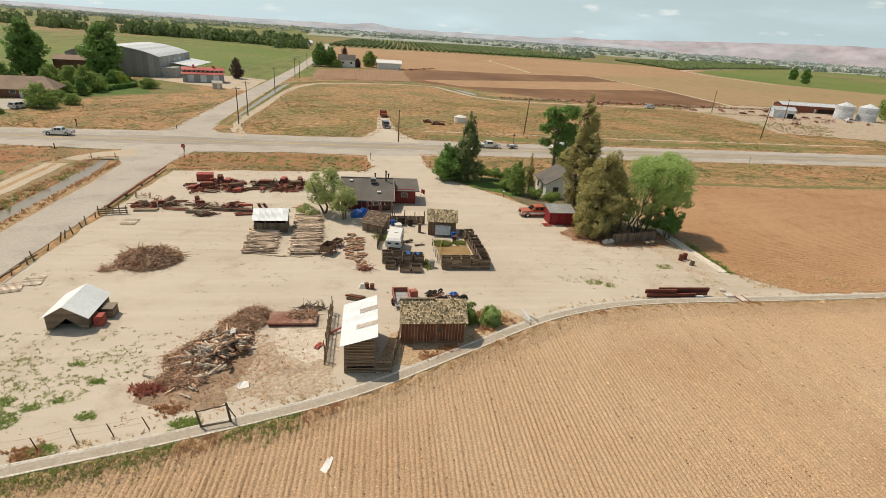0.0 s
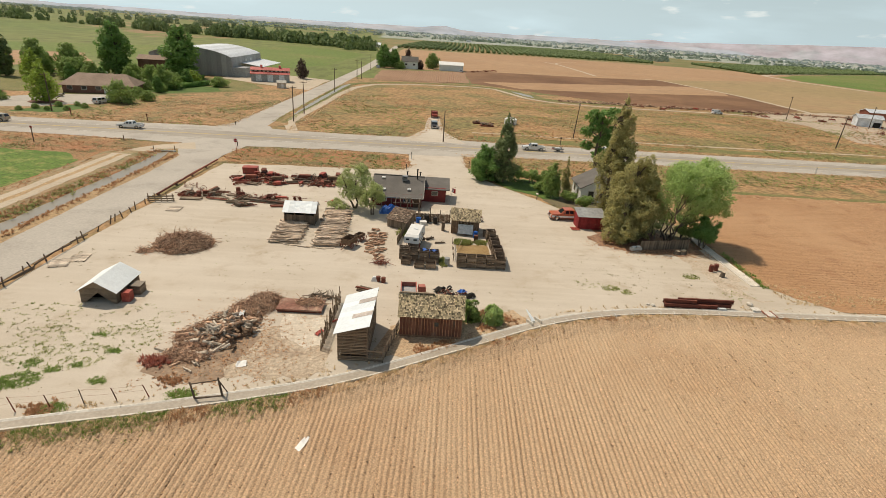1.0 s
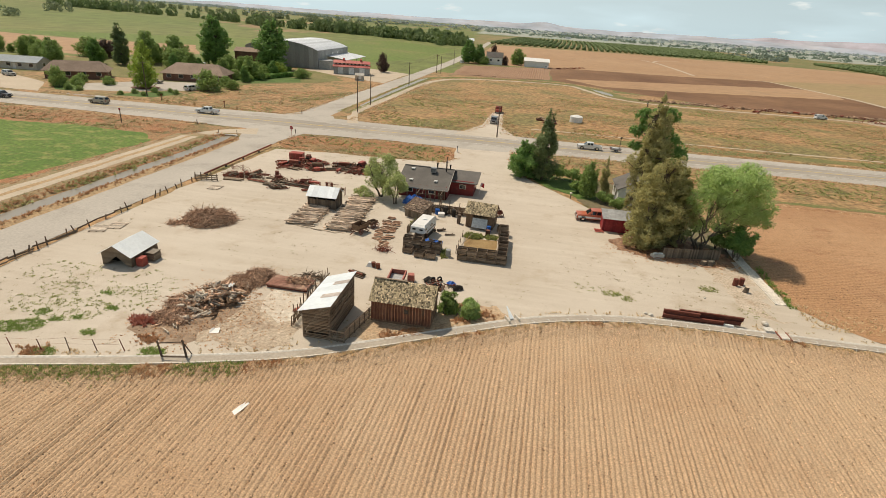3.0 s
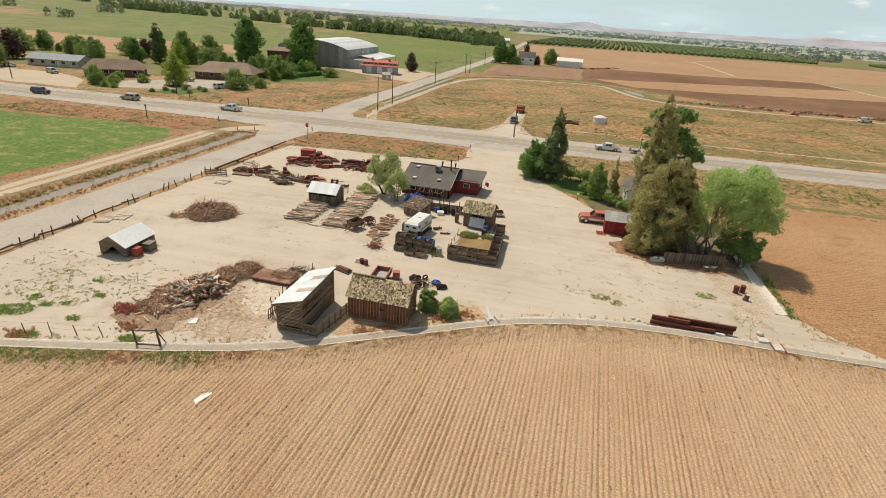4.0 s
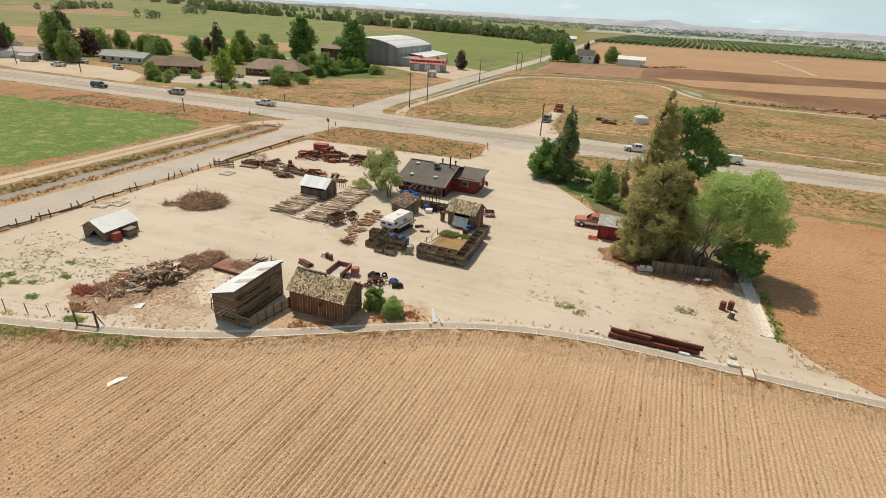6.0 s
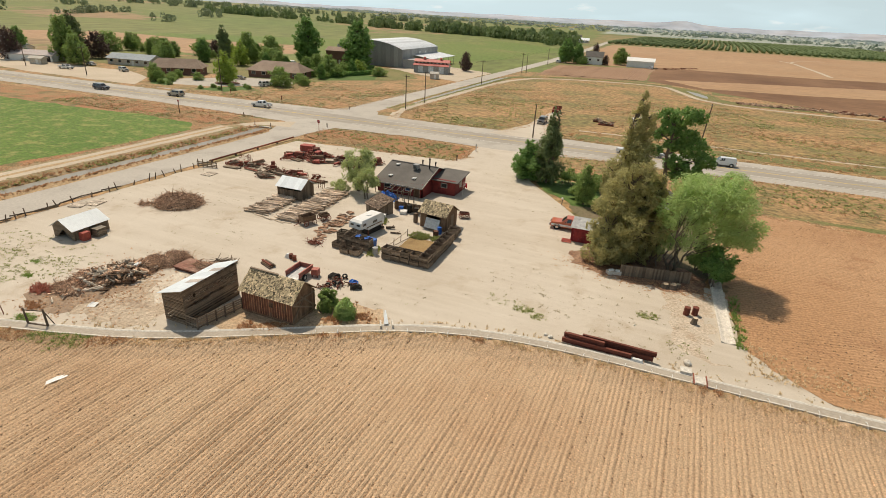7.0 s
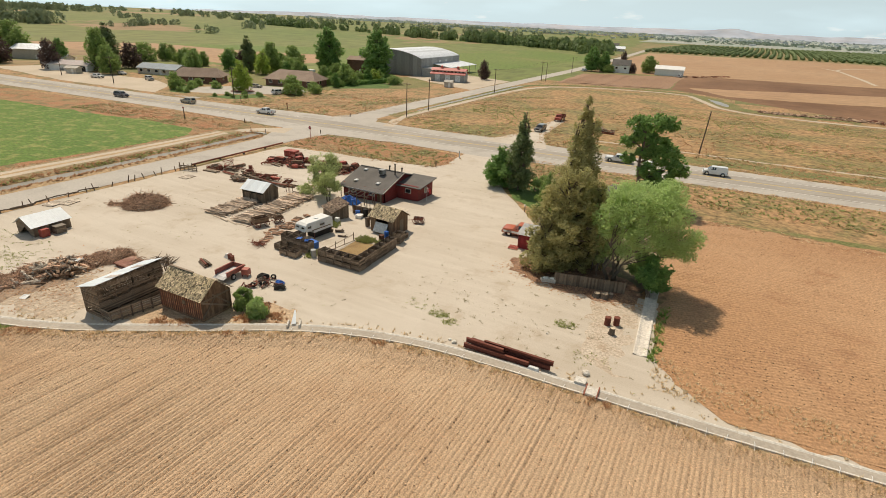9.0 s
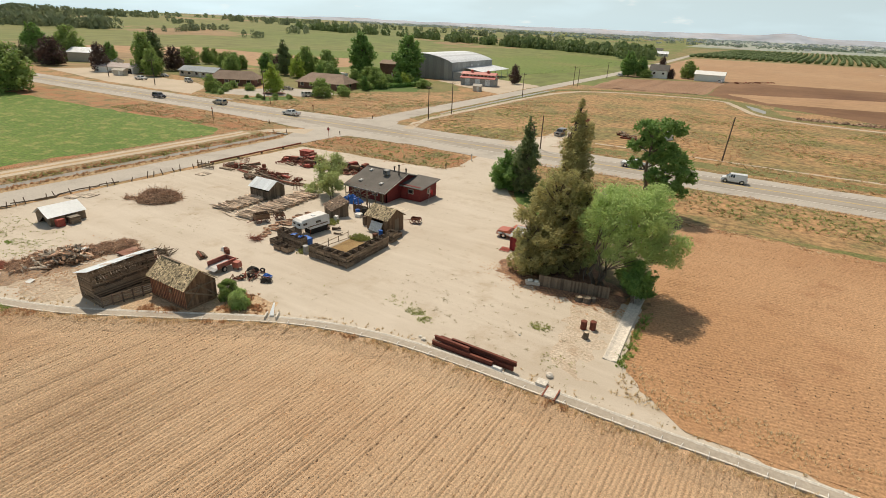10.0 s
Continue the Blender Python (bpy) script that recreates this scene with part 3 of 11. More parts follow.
# yard and its parts
patch("yard", [(-40.6, 26)] + south_of_ditch(0.5, [-40, -30, -20, -10, -3, 4, 10, 16, 24, 34, 44, 54, 70, 86]) + [(70, 61.5), (55, 62.2), (47, 64), (44.6, 66), (44, 76.5), (30, 77), (27.5, 83), (27, 88), (21.5, 97), (13.5, 107), (9.5, 118), (9, 131), (-3.5, 131), (-2.5, 117),
      (-3.6, 112.5), (-20, 110.5), (-38.6, 108.5), (-39.6, 90)], SAND, "pale packed sandy farmyard with tyre tracks", "yard", 0.01, 0.5, 2.0)
patch("verge_island", [(-38.8, 109.6), (-36, 110.2), (-20, 111), (-4, 112.6), (-2.2, 116), (-4, 124.6), (-16, 126), (-30, 124.6), (-40.4, 121.5), (-40.6, 115)], DRY_RED, "strip of dry reddish grass beside the highway", "verge", 0.02, 0.7, 1.5)
patch("leaf_litter", [(25.8, 78.8), (27.4, 75.8), (30.5, 74.4), (34, 73.6), (38, 73.4), (41.0, 74.2), (42.0, 75.6), (41, 80), (36, 84), (30, 84.5)], LITTER, "dark leaf litter under the trees", "litter", 0.025, 1.2, 0.6)
patch("trampled_earth", [(37.5, 73.8), (42.2, 74.4), (42.6, 66), (41.4, 62.6), (44, 60.4), (39.4, 61.6), (38.4, 67)], surface("trampled_earth", (0.47, 0.375, 0.28), (0.55, 0.465, 0.37), 4.0, 0.5, ground=True, bump=0.4, contrast=1.2, third=(0.37, 0.25, 0.16), third_at=(0.55, 0.7), third_scale=0.8), "brown trampled earth beside the head ditch", "earth", 0.013, 1.3, 0.6)
patch("burnt_ground", [(-13.2, 41.6), (-9, 41.2), (-5.6, 43), (-5.4, 48), (-7, 51.5), (-10.5, 51.8), (-12.2, 48.5)], ASH, "pale ash and burnt earth beside the brush heap", "ash", 0.018, 1.1, 0.7)
patch("pale_ash", [(-10.2, 47.6), (-7.8, 46.4), (-5.6, 46.8), (-5.0, 49.2), (-6.0, 51.8), (-9.0, 51.0), (-10.4, 52.2), (-11.2, 50.0)], PALE_ASH, "pale ash and lime spread on the ground", "ash", 0.022, 1.0, 0.7)
patch("scorched_ground", [(-19.5, 41.5), (-15, 40.4), (-12.8, 42), (-12.2, 47.5), (-13.5, 53), (-16, 52), (-18.4, 47)], surface("scorched_earth", (0.25, 0.17, 0.115), (0.38, 0.275, 0.19), 3.0, 0.5, ground=True, bump=0.6, contrast=1.3), "scorched brown earth under a brush heap", "ash", 0.016, 1.1, 0.7)
patch("barn_bank", [(-1.8, 44.8), (2, 46), (6.2, 48.2), (9.4, 50.4), (13.2, 52.9), (12.4, 55), (9, 55.2), (6.5, 52.6), (-0.6, 51)], surface("weedy_bank", (0.46, 0.315, 0.195), (0.54, 0.40, 0.265), 4.0, 0.4, ground=True, bump=0.7, contrast=1.6, third=(0.30, 0.17, 0.10), third_at=(0.54, 0.68), third_scale=0.6), "bank of dry red-brown weeds by the barn", "bank", 0.022, 0.9, 0.7)
patch("garden_bed", [(6.4, 67.0), (10.8, 66.9), (10.7, 73.2), (6.5, 73.0)], STRAW, "garden bed covered with straw", "garden bed", 0.035, 0.15, 1.0)
patch("concrete_pad", [(-0.5, 82.6), (5.6, 82.4), (5.8, 87.6), (1.4, 88.0), (-0.2, 86.2)], surface("swept_concrete", (0.56, 0.48, 0.38), (0.62, 0.54, 0.43), 2.0, 0.4, ground=True, bump=0.08), "bare pale concrete pad behind the house", "pad", 0.03, 0.2, 1.0)
patch("front_lawn", [(14.5, 107), (17, 103.5), (23, 97.5), (26, 98), (26, 108), (20, 111), (15, 112)], LAWN, "small green lawn under the trees", "lawn", 0.02, 0.5, 1.0)
# shade under the trees is painted into this dark earth colour
patch("yard_of_house", [(22.5, 97), (27.5, 88.5), (28, 83.5), (31, 78.5), (42, 77), (43.5, 82), (44, 104), (41, 112), (27, 112)], surface("painted_shade_earth", (0.20, 0.15, 0.095), (0.15, 0.14, 0.07), 2.0, 0.3, ground=True, bump=0.6), "earth and grass round a house, tree shade painted in", "ground", 0.015, 0.8, 1.2)
patch("east_verge", [(9.5, 131.5), (9.8, 119), (13.2, 108.5), (26, 111), (44.5, 108.6), (70, 107), (118, 109.5), (330, 122), (330, 146), (118, 136), (45, 131.6)], DRY, "wide dry grass verge south of the highway", "verge", 0.012, 1.0, 2.0)
patch("green_strip", [(46, 110.2), (70, 109.4), (90, 109.3), (120, 111.8), (200, 117), (200, 119), (120, 113.8), (90, 111.4), (70, 111.4)], VERGE, "strip of greener weeds along the field edge", "verge", 0.024, 0.8, 1.5)

# roads
xs = list(range(-700, 701, 20))
ribbon("highway_shoulder", [(x, highway_y(x)) for x in xs], [16.5 + 6 * math.exp(-((x + 48) / 30.0) ** 2) + 5 * math.exp(-((x - 3) / 12.0) ** 2) for x in xs], ROAD, "pale gravel shoulder of a country highway", "road", 0.03, 0.4)
ribbon("highway", [(x, highway_y(x)) for x in xs], 9.0, LANE, "two-lane asphalt country highway", "road", 0.045, 0.05)
for off, mat, name in ((3.9, LINE_WHITE, "edge_line"), (-3.9, LINE_WHITE, "edge_line"), (0.16, LINE_YELLOW, "centre_line"), (-0.16, LINE_YELLOW, "centre_line")):
    for part_of in ([(x, highway_y(x) + off) for x in xs if x < -56 or off in (0.16, -0.16)], [(x, highway_y(x) + off) for x in xs if x > -42 and off not in (0.16, -0.16)]):
        if len(part_of) > 1:
            ribbon(name, part_of, 0.2, mat, "worn painted road line", "road marking", 0.052, 0.0, 4.0)
ribbon("side_road", [(-45.4, -60), (-45.4, 40), (-45.3, 100), (-45.6, 114), (-47, 126), (-47.5, 138)], [8.2, 8.2, 8.0, 9.0, 15, 22], ROAD, "worn pale asphalt side road", "road", 0.036, 0.25)
ribbon("north_road", [(-47.5, 140), (-47.8, 152), (-48, 230), (-47.6, 300), (-47.5, 390), (-52, 560), (-66, 860)], [20, 9.5, 7.6, 7.2, 7, 7, 7], ROAD, "pale country road running away from the highway", "road", 0.036, 0.3, 5.0)
ribbon("dirt_track", [(-34, 143), (-39.3, 158), (-39.2, 175), (-38.6, 192), (-37.8, 230), (-36, 258), (-30, 277), (-16, 288), (-2.5, 293), (19.5, 298), (31, 295), (38, 276), (44, 259), (54, 250), (68, 247), (88, 247), (120, 251), (160, 251)], 2.9, GRAVEL, "pale dirt track beside a canal", "track", 0.034, 0.3)
ribbon("farm_drive", [(2, 143), (1.8, 160), (1.6, 186)], [17, 5.5, 3.5], SAND, "short dirt drive off the highway", "track", 0.033, 0.4)
patch("intersection_verge", [(-42.8, 150), (-38.5, 153.5), (-41, 165), (-43, 215), (-43.8, 240), (-44.3, 240), (-43.9, 165)], DRY, "dry weedy strip between road and canal", "verge", 0.04, 0.3, 2.0)
ribbon("canal_water", [(-41.5, 172), (-41.6, 190), (-41.7, 215), (-41.4, 262), (-40.4, 271)], [0.7, 1.5, 1.9, 1.9, 0.6], WATER, "still grey-blue water of a narrow canal", "water", 0.044, 0.2)
ribbon("canal_bank", [(-41.2, 158), (-41.6, 215), (-41.2, 262), (-38.5, 277), (-27, 291), (-12, 299), (8, 303), (28, 303), (38, 292), (44, 276), (50, 262), (60, 256), (90, 255)], [1.5, 3.6, 4.2, 4.0, 3.5, 3.4, 3.4, 4.5, 9, 12, 9, 6, 3], VERGE, "weedy green-brown banks of a canal", "bank", 0.032, 0.8)
ribbon("pond", [(39.5, 287), (42.5, 281), (45.2, 272.5), (47.4, 265)], [0.5, 3.4, 4.6, 0.8], WATER, "small pond of grey water at the canal bend", "water", 0.06, 0.5)
ribbon("side_track", [(-58.7, 20), (-58.6, 80), (-58.7, 100), (-59.0, 109.6)], [4.0, 4.0, 3.9, 3.6], GRAVEL, "pale rutted dirt track beside an irrigation ditch", "track", 0.40, 0.4)
ribbon("track_mouth", [(-59.2, 112.5), (-58.6, 116), (-55.5, 119.6), (-50, 122)], [3.6, 3.8, 4.6, 7.0], GRAVEL, "dirt track opening on to the side road", "track", 0.037, 0.5)
ribbon("track_crown", [(-58.7, 20), (-58.6, 80), (-58.8, 100), (-59.0, 109.2)], 0.9, MARGIN, "dry grass crown between two wheel ruts", "track", 0.408, 0.35)

# near field: furrows run away from the camera
ROW_SHAPE = ((0.0, 0.0), (0.10, 0.5), (0.22, 1.0), (0.37, 0.72), (0.48, 0.22), (0.60, 0.72), (0.75, 1.0), (0.90, 0.5))


def field_mesh(name, bounds, u0, u1, turn, pitch, along, mat, label, depth, seed, headland=0.0):
    """Furrowed soil: u across the rows, which are turned by so many degrees; bounds(u) gives where a row begins and ends. A headland is driven flat."""
    m = Mesh()
    c, s = math.cos(radians(turn)), math.sin(radians(turn))
    us = [(u0 + pitch * (k + f), h) for k in range(int((u1 - u0) / pitch)) for f, h in ROW_SHAPE]
    v_lo, v_hi = bounds(None, c, s)
    nv = int((v_hi - v_lo) / along) + 1
    w = len(ROW_SHAPE)
    for i, (u, h) in enumerate(us):
        low = 0.75 + 0.2 * math.sin((i // w) * 1.7 + seed) + 0.5 * noise.noise(((i // w) * 0.7, seed, 0))
        lo, hi = bounds(u, c, s)
        for j in range(nv):
            v = lo + (hi - lo) * j / (nv - 1)
            x, y = c * u - s * v, s * u + c * v
            n = noise.noise((x * 1.9, y * 1.1, seed))
            n2 = noise.noise((x * 0.10, y * 0.07, seed + 5))
            keep = 1.0
            z = 0.0
            if headland:
                edge = hi - v
                keep = 0.55 + 0.45 * smooth01((edge - headland * (0.7 + 0.5 * noise.noise((x * 0.08, 1, seed)))) / 2.5)
                # ruts of the turns along the ditch
                z = (1 - keep) * 0.05 * math.sin(edge * 5.2 + 1.5 * noise.noise((x * 0.05, edge * 0.3, 2)))
            m.v.append((x + 0.04 * n, y, rise(x, y) + (0.09 if headland else 0.03) + z + keep * depth * h * low * (0.85 + 0.22 * n + 0.8 * n2) + 0.018 * n))
    m.f = [(i * nv + j, (i + 1) * nv + j, (i + 1) * nv + j + 1, i * nv + j + 1) for i in range(len(us) - 1) for j in range(nv - 1)]
    return tagged(m.ob(name, mat), label, "field", kind="structure")


def near_bounds(u, c, s):
    if u is None:
        return -2, 62
    v = 40.0
    for _ in range(8):
        v = (ditch_y(c * u - s * v) - 0.95 + 0.25 * math.sin(u * 2.3) - s * u) / c
    return -2, v


def east_bounds(u, c, s):
    """Rows along x, turned a little: u runs across them."""
    if u is None:
        return 0, 150
    def x_of(v):
        return c * u - s * v
    west = 45.2
    for v in np.arange(-190, -30, 0.12):
        x, y = c * u - s * v, s * u + c * v
        if x < 170 and (ditch_y(x) + 1.25) < y < 107.8 + 0.03 * (x - 45) and x > 44.7 + 0.34 * max(0, 66 - y) ** 1.5:
            lo = v
            break
    else:
        return -46, -45.9
    hi = lo
    while True:
        v = hi + 0.12
        x, y = c * u - s * v, s * u + c * v
        if not ((ditch_y(x) + 1.25) < y < 107.8 + 0.03 * (x - 45) and x > 44.7 + 0.34 * max(0, 66 - y) ** 1.5):
            return lo, hi
        hi = v


field_mesh("near_field", near_bounds, -56, 122, -1.5, 0.76, 0.55, SOIL_NEAR, "dry tan soil ploughed in straight furrows", 0.128, 2, 2.2)
field_mesh("east_field", east_bounds, 24, 92, 90.0 + 13.0, 0.9, 0.9, SOIL_EAST, "bare red-brown field worked in fine rows", 0.055, 4)
patch("east_field_base", [(44.6, 66), (46.2, 63.2), (48.6, 60.6), (53, 59.2), (60, 59.5), (86, 61.2), (120, 63.2), (190, 68), (420, 80), (420, 123), (188, 112.6), (44.0, 108.8), (42.2, 104), (42.4, 86), (44.2, 83.5)], SOIL_EAST, "bare red-brown field margin", "field", 0.017, 0.9, 0.8)

patch("field_margin", south_of_ditch(0.4, range(-60, 121, 3)) + south_of_ditch(-1.7, range(120, -61, -3)), MARGIN, "rough dry margin between ditch and field", "verge", -0.014, 0.3, 1.0, True)
field_mesh("bedded_rows", lambda u, c, s: (306, 376) if u is None else (303 + 0.25 * (u + 36), 371 + 0.6 * (u + 36)), -33, 18, 0.0, 2.6, 12.0, SOIL_BED, "brown soil raised in long beds", 0.32, 6)


# country beyond the roads
patch("crop_field_west", [(-66.5, 20), (-66.2, 68), (-64.4, 87), (-63.8, 104), (-70, 109.2), (-84, 109.6), (-110, 106.5), (-165, 103), (-260, 97), (-330, 92), (-330, 10)], CROP, "flat green crop field", "field", 0.02, 1.0, 2.0)
patch("west_verge", [(-52, 30), (-52, 118), (-60, 123), (-120, 120), (-330, 109), (-330, 20), (-72, 20)], DRY_RED, "dry reddish grass round a crop field", "verge", 0.008, 0.8, 2.0)
patch("north_meadow", [(-36, 147), (-36.4, 250), (-28, 274), (-2, 290), (19, 294.5), (29, 291), (37, 272), (43, 255), (66, 243.5), (120, 247), (150, 247), (152, 220), (150, 190), (200, 157), (100, 150)], MEADOW, "rough dry meadow with patches of green", "field", 0.006, 1.5, 3.0)
patch("roadside_green", [(14, 149), (60, 152), (150, 158), (150, 162), (60, 157.5), (30, 157), (13, 155.5)], VERGE, "greener grass beside the highway", "verge", 0.014, 0.8, 2.0)
ribbon("dry_ditch", [(13, 160.6), (26, 161.8), (60, 161.6), (110, 164), (170, 168)], 1.3, GRAVEL, "pale dry ditch along the meadow", "track", 0.022, 0.5)
patch("bedded_field", [(-34, 300), (-36, 371), (-20, 382), (20, 404), (19, 318), (0, 308)], SOIL_BED, "field of brown soil raised in beds", "field", 0.01, 1.0, 4.0)
patch("dark_field", [(20, 318), (20, 420), (117, 437), (183, 463), (194.5, 358), (191, 288), (172, 270), (130, 262), (90, 264), (52, 292), (34, 308)], SOIL_DARK, "dark freshly ploughed field", "field", 0.004, 1.0, 4.0)
patch("pale_strip", [(28, 334), (99, 369), (188.6, 411), (193, 372), (186, 352), (85, 313), (46, 306)], SOIL_PALE, "pale fallow strip between ploughed strips", "field", 0.012, 2.2, 4.0)
patch("east_fallow", [(193, 289), (197, 358), (186, 466), (330, 560), (388, 604), (398, 506), (520, 425), (420, 330), (300, 296)], surface("tan_fallow_soil", (0.36, 0.25, 0.13), (0.32, 0.235, 0.115), 0.4, 0.01, ground=True, bump=0.3, grain=(0.2, 1, 1), third=(0.38, 0.235, 0.13), third_scale=0.015), "tan fallow field beyond a pale farm track", "field", 0.008, 1.5, 6.0)
ribbon("farm_track", [(168, 464), (184, 464), (195.6, 358), (192, 288), (190, 262)], [2.0, 2.6, 3.2, 3.4, 4.0], GRAVEL, "straight pale track between ploughed fields", "track", 0.03, 0.7, 5.0)
ribbon("crop_track", [(392, 500), (384, 606), (404, 700), (470, 768), (900, 1146)], 7.0, GRAVEL, "pale track round an irrigated field", "track", 0.04, 0.8, 10.0)
patch("fallow_field", [(-40, 392), (20, 414), (120, 428), (320, 442), (460, 470), (470, 760), (340, 790), (130, 800), (-50, 760)], SOIL_PALE, "wide fallow tan field", "field", 0.0, 2.0, 8.0)
ribbon("field_track", [(130, 462), (131, 520), (130, 620), (121.7, 652)], 3.0, GRAVEL, "pale track crossing a fallow field", "track", 0.03, 0.6, 8.0)
ribbon("field_track", [(130, 628), (136, 655), (152, 680), (171, 702)], 2.6, GRAVEL, "pale track crossing a fallow field", "track", 0.032, 0.5, 8.0)
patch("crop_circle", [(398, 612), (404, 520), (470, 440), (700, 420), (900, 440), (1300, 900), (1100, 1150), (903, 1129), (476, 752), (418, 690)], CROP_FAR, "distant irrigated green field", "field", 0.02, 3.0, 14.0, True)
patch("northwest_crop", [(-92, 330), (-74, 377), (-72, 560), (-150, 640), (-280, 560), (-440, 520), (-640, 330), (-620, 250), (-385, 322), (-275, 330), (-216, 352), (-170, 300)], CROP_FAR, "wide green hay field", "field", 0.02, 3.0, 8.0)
patch("northwest_soil", [(-175, 292), (-216, 349), (-275, 324), (-385, 322), (-470, 250), (-470, 215), (-274, 240), (-200, 240)], SOIL_PALE, "bare brown field behind the houses", "field", 0.012, 2.0, 6.0)
patch("roadside_meadow", [(-52.5, 147), (-52.8, 232), (-66, 232), (-75, 215), (-92, 196), (-98, 160), (-104, 146)], DRY, "dry grass lot beside the road", "verge", 0.01, 1.0, 2.0)
patch("house_lawns", [(-92, 197), (-76, 216), (-70, 232), (-90, 262), (-150, 255), (-215, 215), (-225, 178), (-170, 176), (-132, 184), (-100, 176)], VERGE, "green lawns round roadside houses", "lawn", 0.012, 1.5, 3.0)
patch("shaded_lawn", [(-94, 200), (-80, 214), (-86, 226), (-118, 232), (-126, 215), (-108, 202)], LAWN, "shaded green lawn beside a house", "lawn", 0.02, 0.8, 2.0)
patch("house_drives", [(-133, 160), (-127, 151.5), (-120, 143), (-109, 143.5), (-111.5, 152), (-110, 157), (-104, 165.5), (-98, 168), (-95, 182), (-108, 187), (-122, 181), (-131, 166)], ROAD, "pale paved drive in front of houses", "drive", 0.026, 0.6, 2.0)
patch("frontage_yard", [(-130, 143), (-142, 158), (-160, 166), (-200, 164), (-240, 170), (-246, 148), (-180, 141)], GRAVEL, "pale gravel frontage beside the highway", "drive", 0.022, 0.8, 2.5)
mulch = patch("mulch_ring", [(-112.8 + 4.6 * math.cos(a * math.tau / 14), 166.2 + 4.2 * math.sin(a * math.tau / 14)) for a in range(14)], surface("bark_mulch", (0.16, 0.075, 0.05), (0.21, 0.10, 0.07), 3.0, 0.6, ground=True, bump=0.6), "dark red bark mulch round a tree in the drive", "mulch", 0.035, 0.3, 1.0)
patch("flower_bed", [(-110.5, 148), (-99, 150.5), (-96, 162), (-102.6, 164), (-108.6, 156.4)], LAWN, "planted green bed between drive and highway", "flower bed", 0.036, 0.7, 1.5)
patch("flower_bed", [(-129, 147.8), (-120.4, 148.8), (-125.6, 152), (-131, 160.4), (-140, 164), (-141, 160)], LAWN, "planted green bed in front of a brick house", "flower bed", 0.036, 0.7, 1.5)
patch("front_grass", [(-104, 146), (-128, 143.5), (-134, 147), (-122, 152), (-100, 160)], DRY, "dry grass strip in front of houses", "verge", 0.03, 0.6, 1.5)
patch("hangar_yard", [(-52.5, 236), (-52.5, 284), (-66, 290), (-92, 300), (-100, 262), (-72, 246)], GRAVEL, "gravel yard in front of a metal barn", "drive", 0.016, 0.8, 3.0)
patch("machine_yard", [(150, 190), (162, 187), (190, 181), (260, 190), (275, 240), (262, 285), (200, 285), (150, 256), (145, 247), (156, 228)], surface("trampled_yard", (0.42, 0.33, 0.245), (0.47, 0.38, 0.285), 0.6, 0.05, ground=True, bump=0.3), "trampled bare yard full of old machinery", "yard", 0.02, 1.5, 4.0)

# ---- buildings ----
def roof_shingles(m, a, b, c, d, course, wide, seed):
    """Overlapping shingles on the slope whose eave runs a-b and ridge d-c."""
    r = random.Random(seed)
    a, b, c, d = (Vector(p) for p in (a, b, c, d))
    n = max(2, int((d - a).length / course))
    nrm = (b - a).cross(d - a).normalized()
    for i in range(n):
        t0, t1 = i / n, min(1.0, (i + 1.45) / n)
        l0, r0, l1, r1 = a.lerp(d, t0), b.lerp(c, t0), a.lerp(d, t1), b.lerp(c, t1)
        length = (r0 - l0).length
        s = -r.random() * wide
        while s < length:
            w = wide * r.uniform(0.6, 1.4)
            e0, e1 = max(0, s) / length, min(length, s + w - 0.012) / length
            if e1 - e0 > 0.002 and r.random() > 0.012:
                up = nrm * r.uniform(0.03, 0.055)
                slip = (l0 - l1) * r.uniform(-0.05, 0.10)
                p = [l0.lerp(r0, e0) + up + slip, l0.lerp(r0, e1) + up + slip * 0.8, l1.lerp(r1, e1) + nrm * 0.012, l1.lerp(r1, e0) + nrm * 0.012]
                q = [p[0] - nrm * 0.022, p[1] - nrm * 0.022]
                m.add(p + q, [(0, 1, 2, 3), (4, 5, 1, 0)])
            s += w


def board_wall(name, parent, a, b, height, wide, thick, mat, gap=0.012, tops=None, jitter=0.0, seed=1, label=""):
    """Upright boards from a to b; tops(t) gives the height along the wall."""
    r = random.Random(seed)
    a, b = Vector(a), Vector(b)
    length = (b - a).length
    d = (b - a).normalized()
    side = Vector((-d.y, d.x, 0))
    n = max(1, round(length / wide))
    w = length / n
    for i in range(n):
        h0 = (tops(i / n) if tops else height) - r.random() * jitter
        h1 = (tops((i + 1) / n) if tops else height) - r.random() * jitter
        p, q = a + d * (i * w + gap / 2), a + d * ((i + 1) * w - gap / 2)
        off = side * r.uniform(-0.006, 0.006)
        m = Mesh()
        lo = [p - side * thick / 2 + off, q - side * thick / 2 + off, q + side * thick / 2 + off, p + side * thick / 2 + off]
        hi = [v + Vector((0, 0, h)) for v, h in zip(lo, (h0, h1, h1, h0))]
        m.add(lo + hi, [(3, 2, 1, 0), (4, 5, 6, 7), (0, 1, 5, 4), (1, 2, 6, 5), (2, 3, 7, 6), (3, 0, 4, 7)])
        m.ob(name, mat, parent, label)


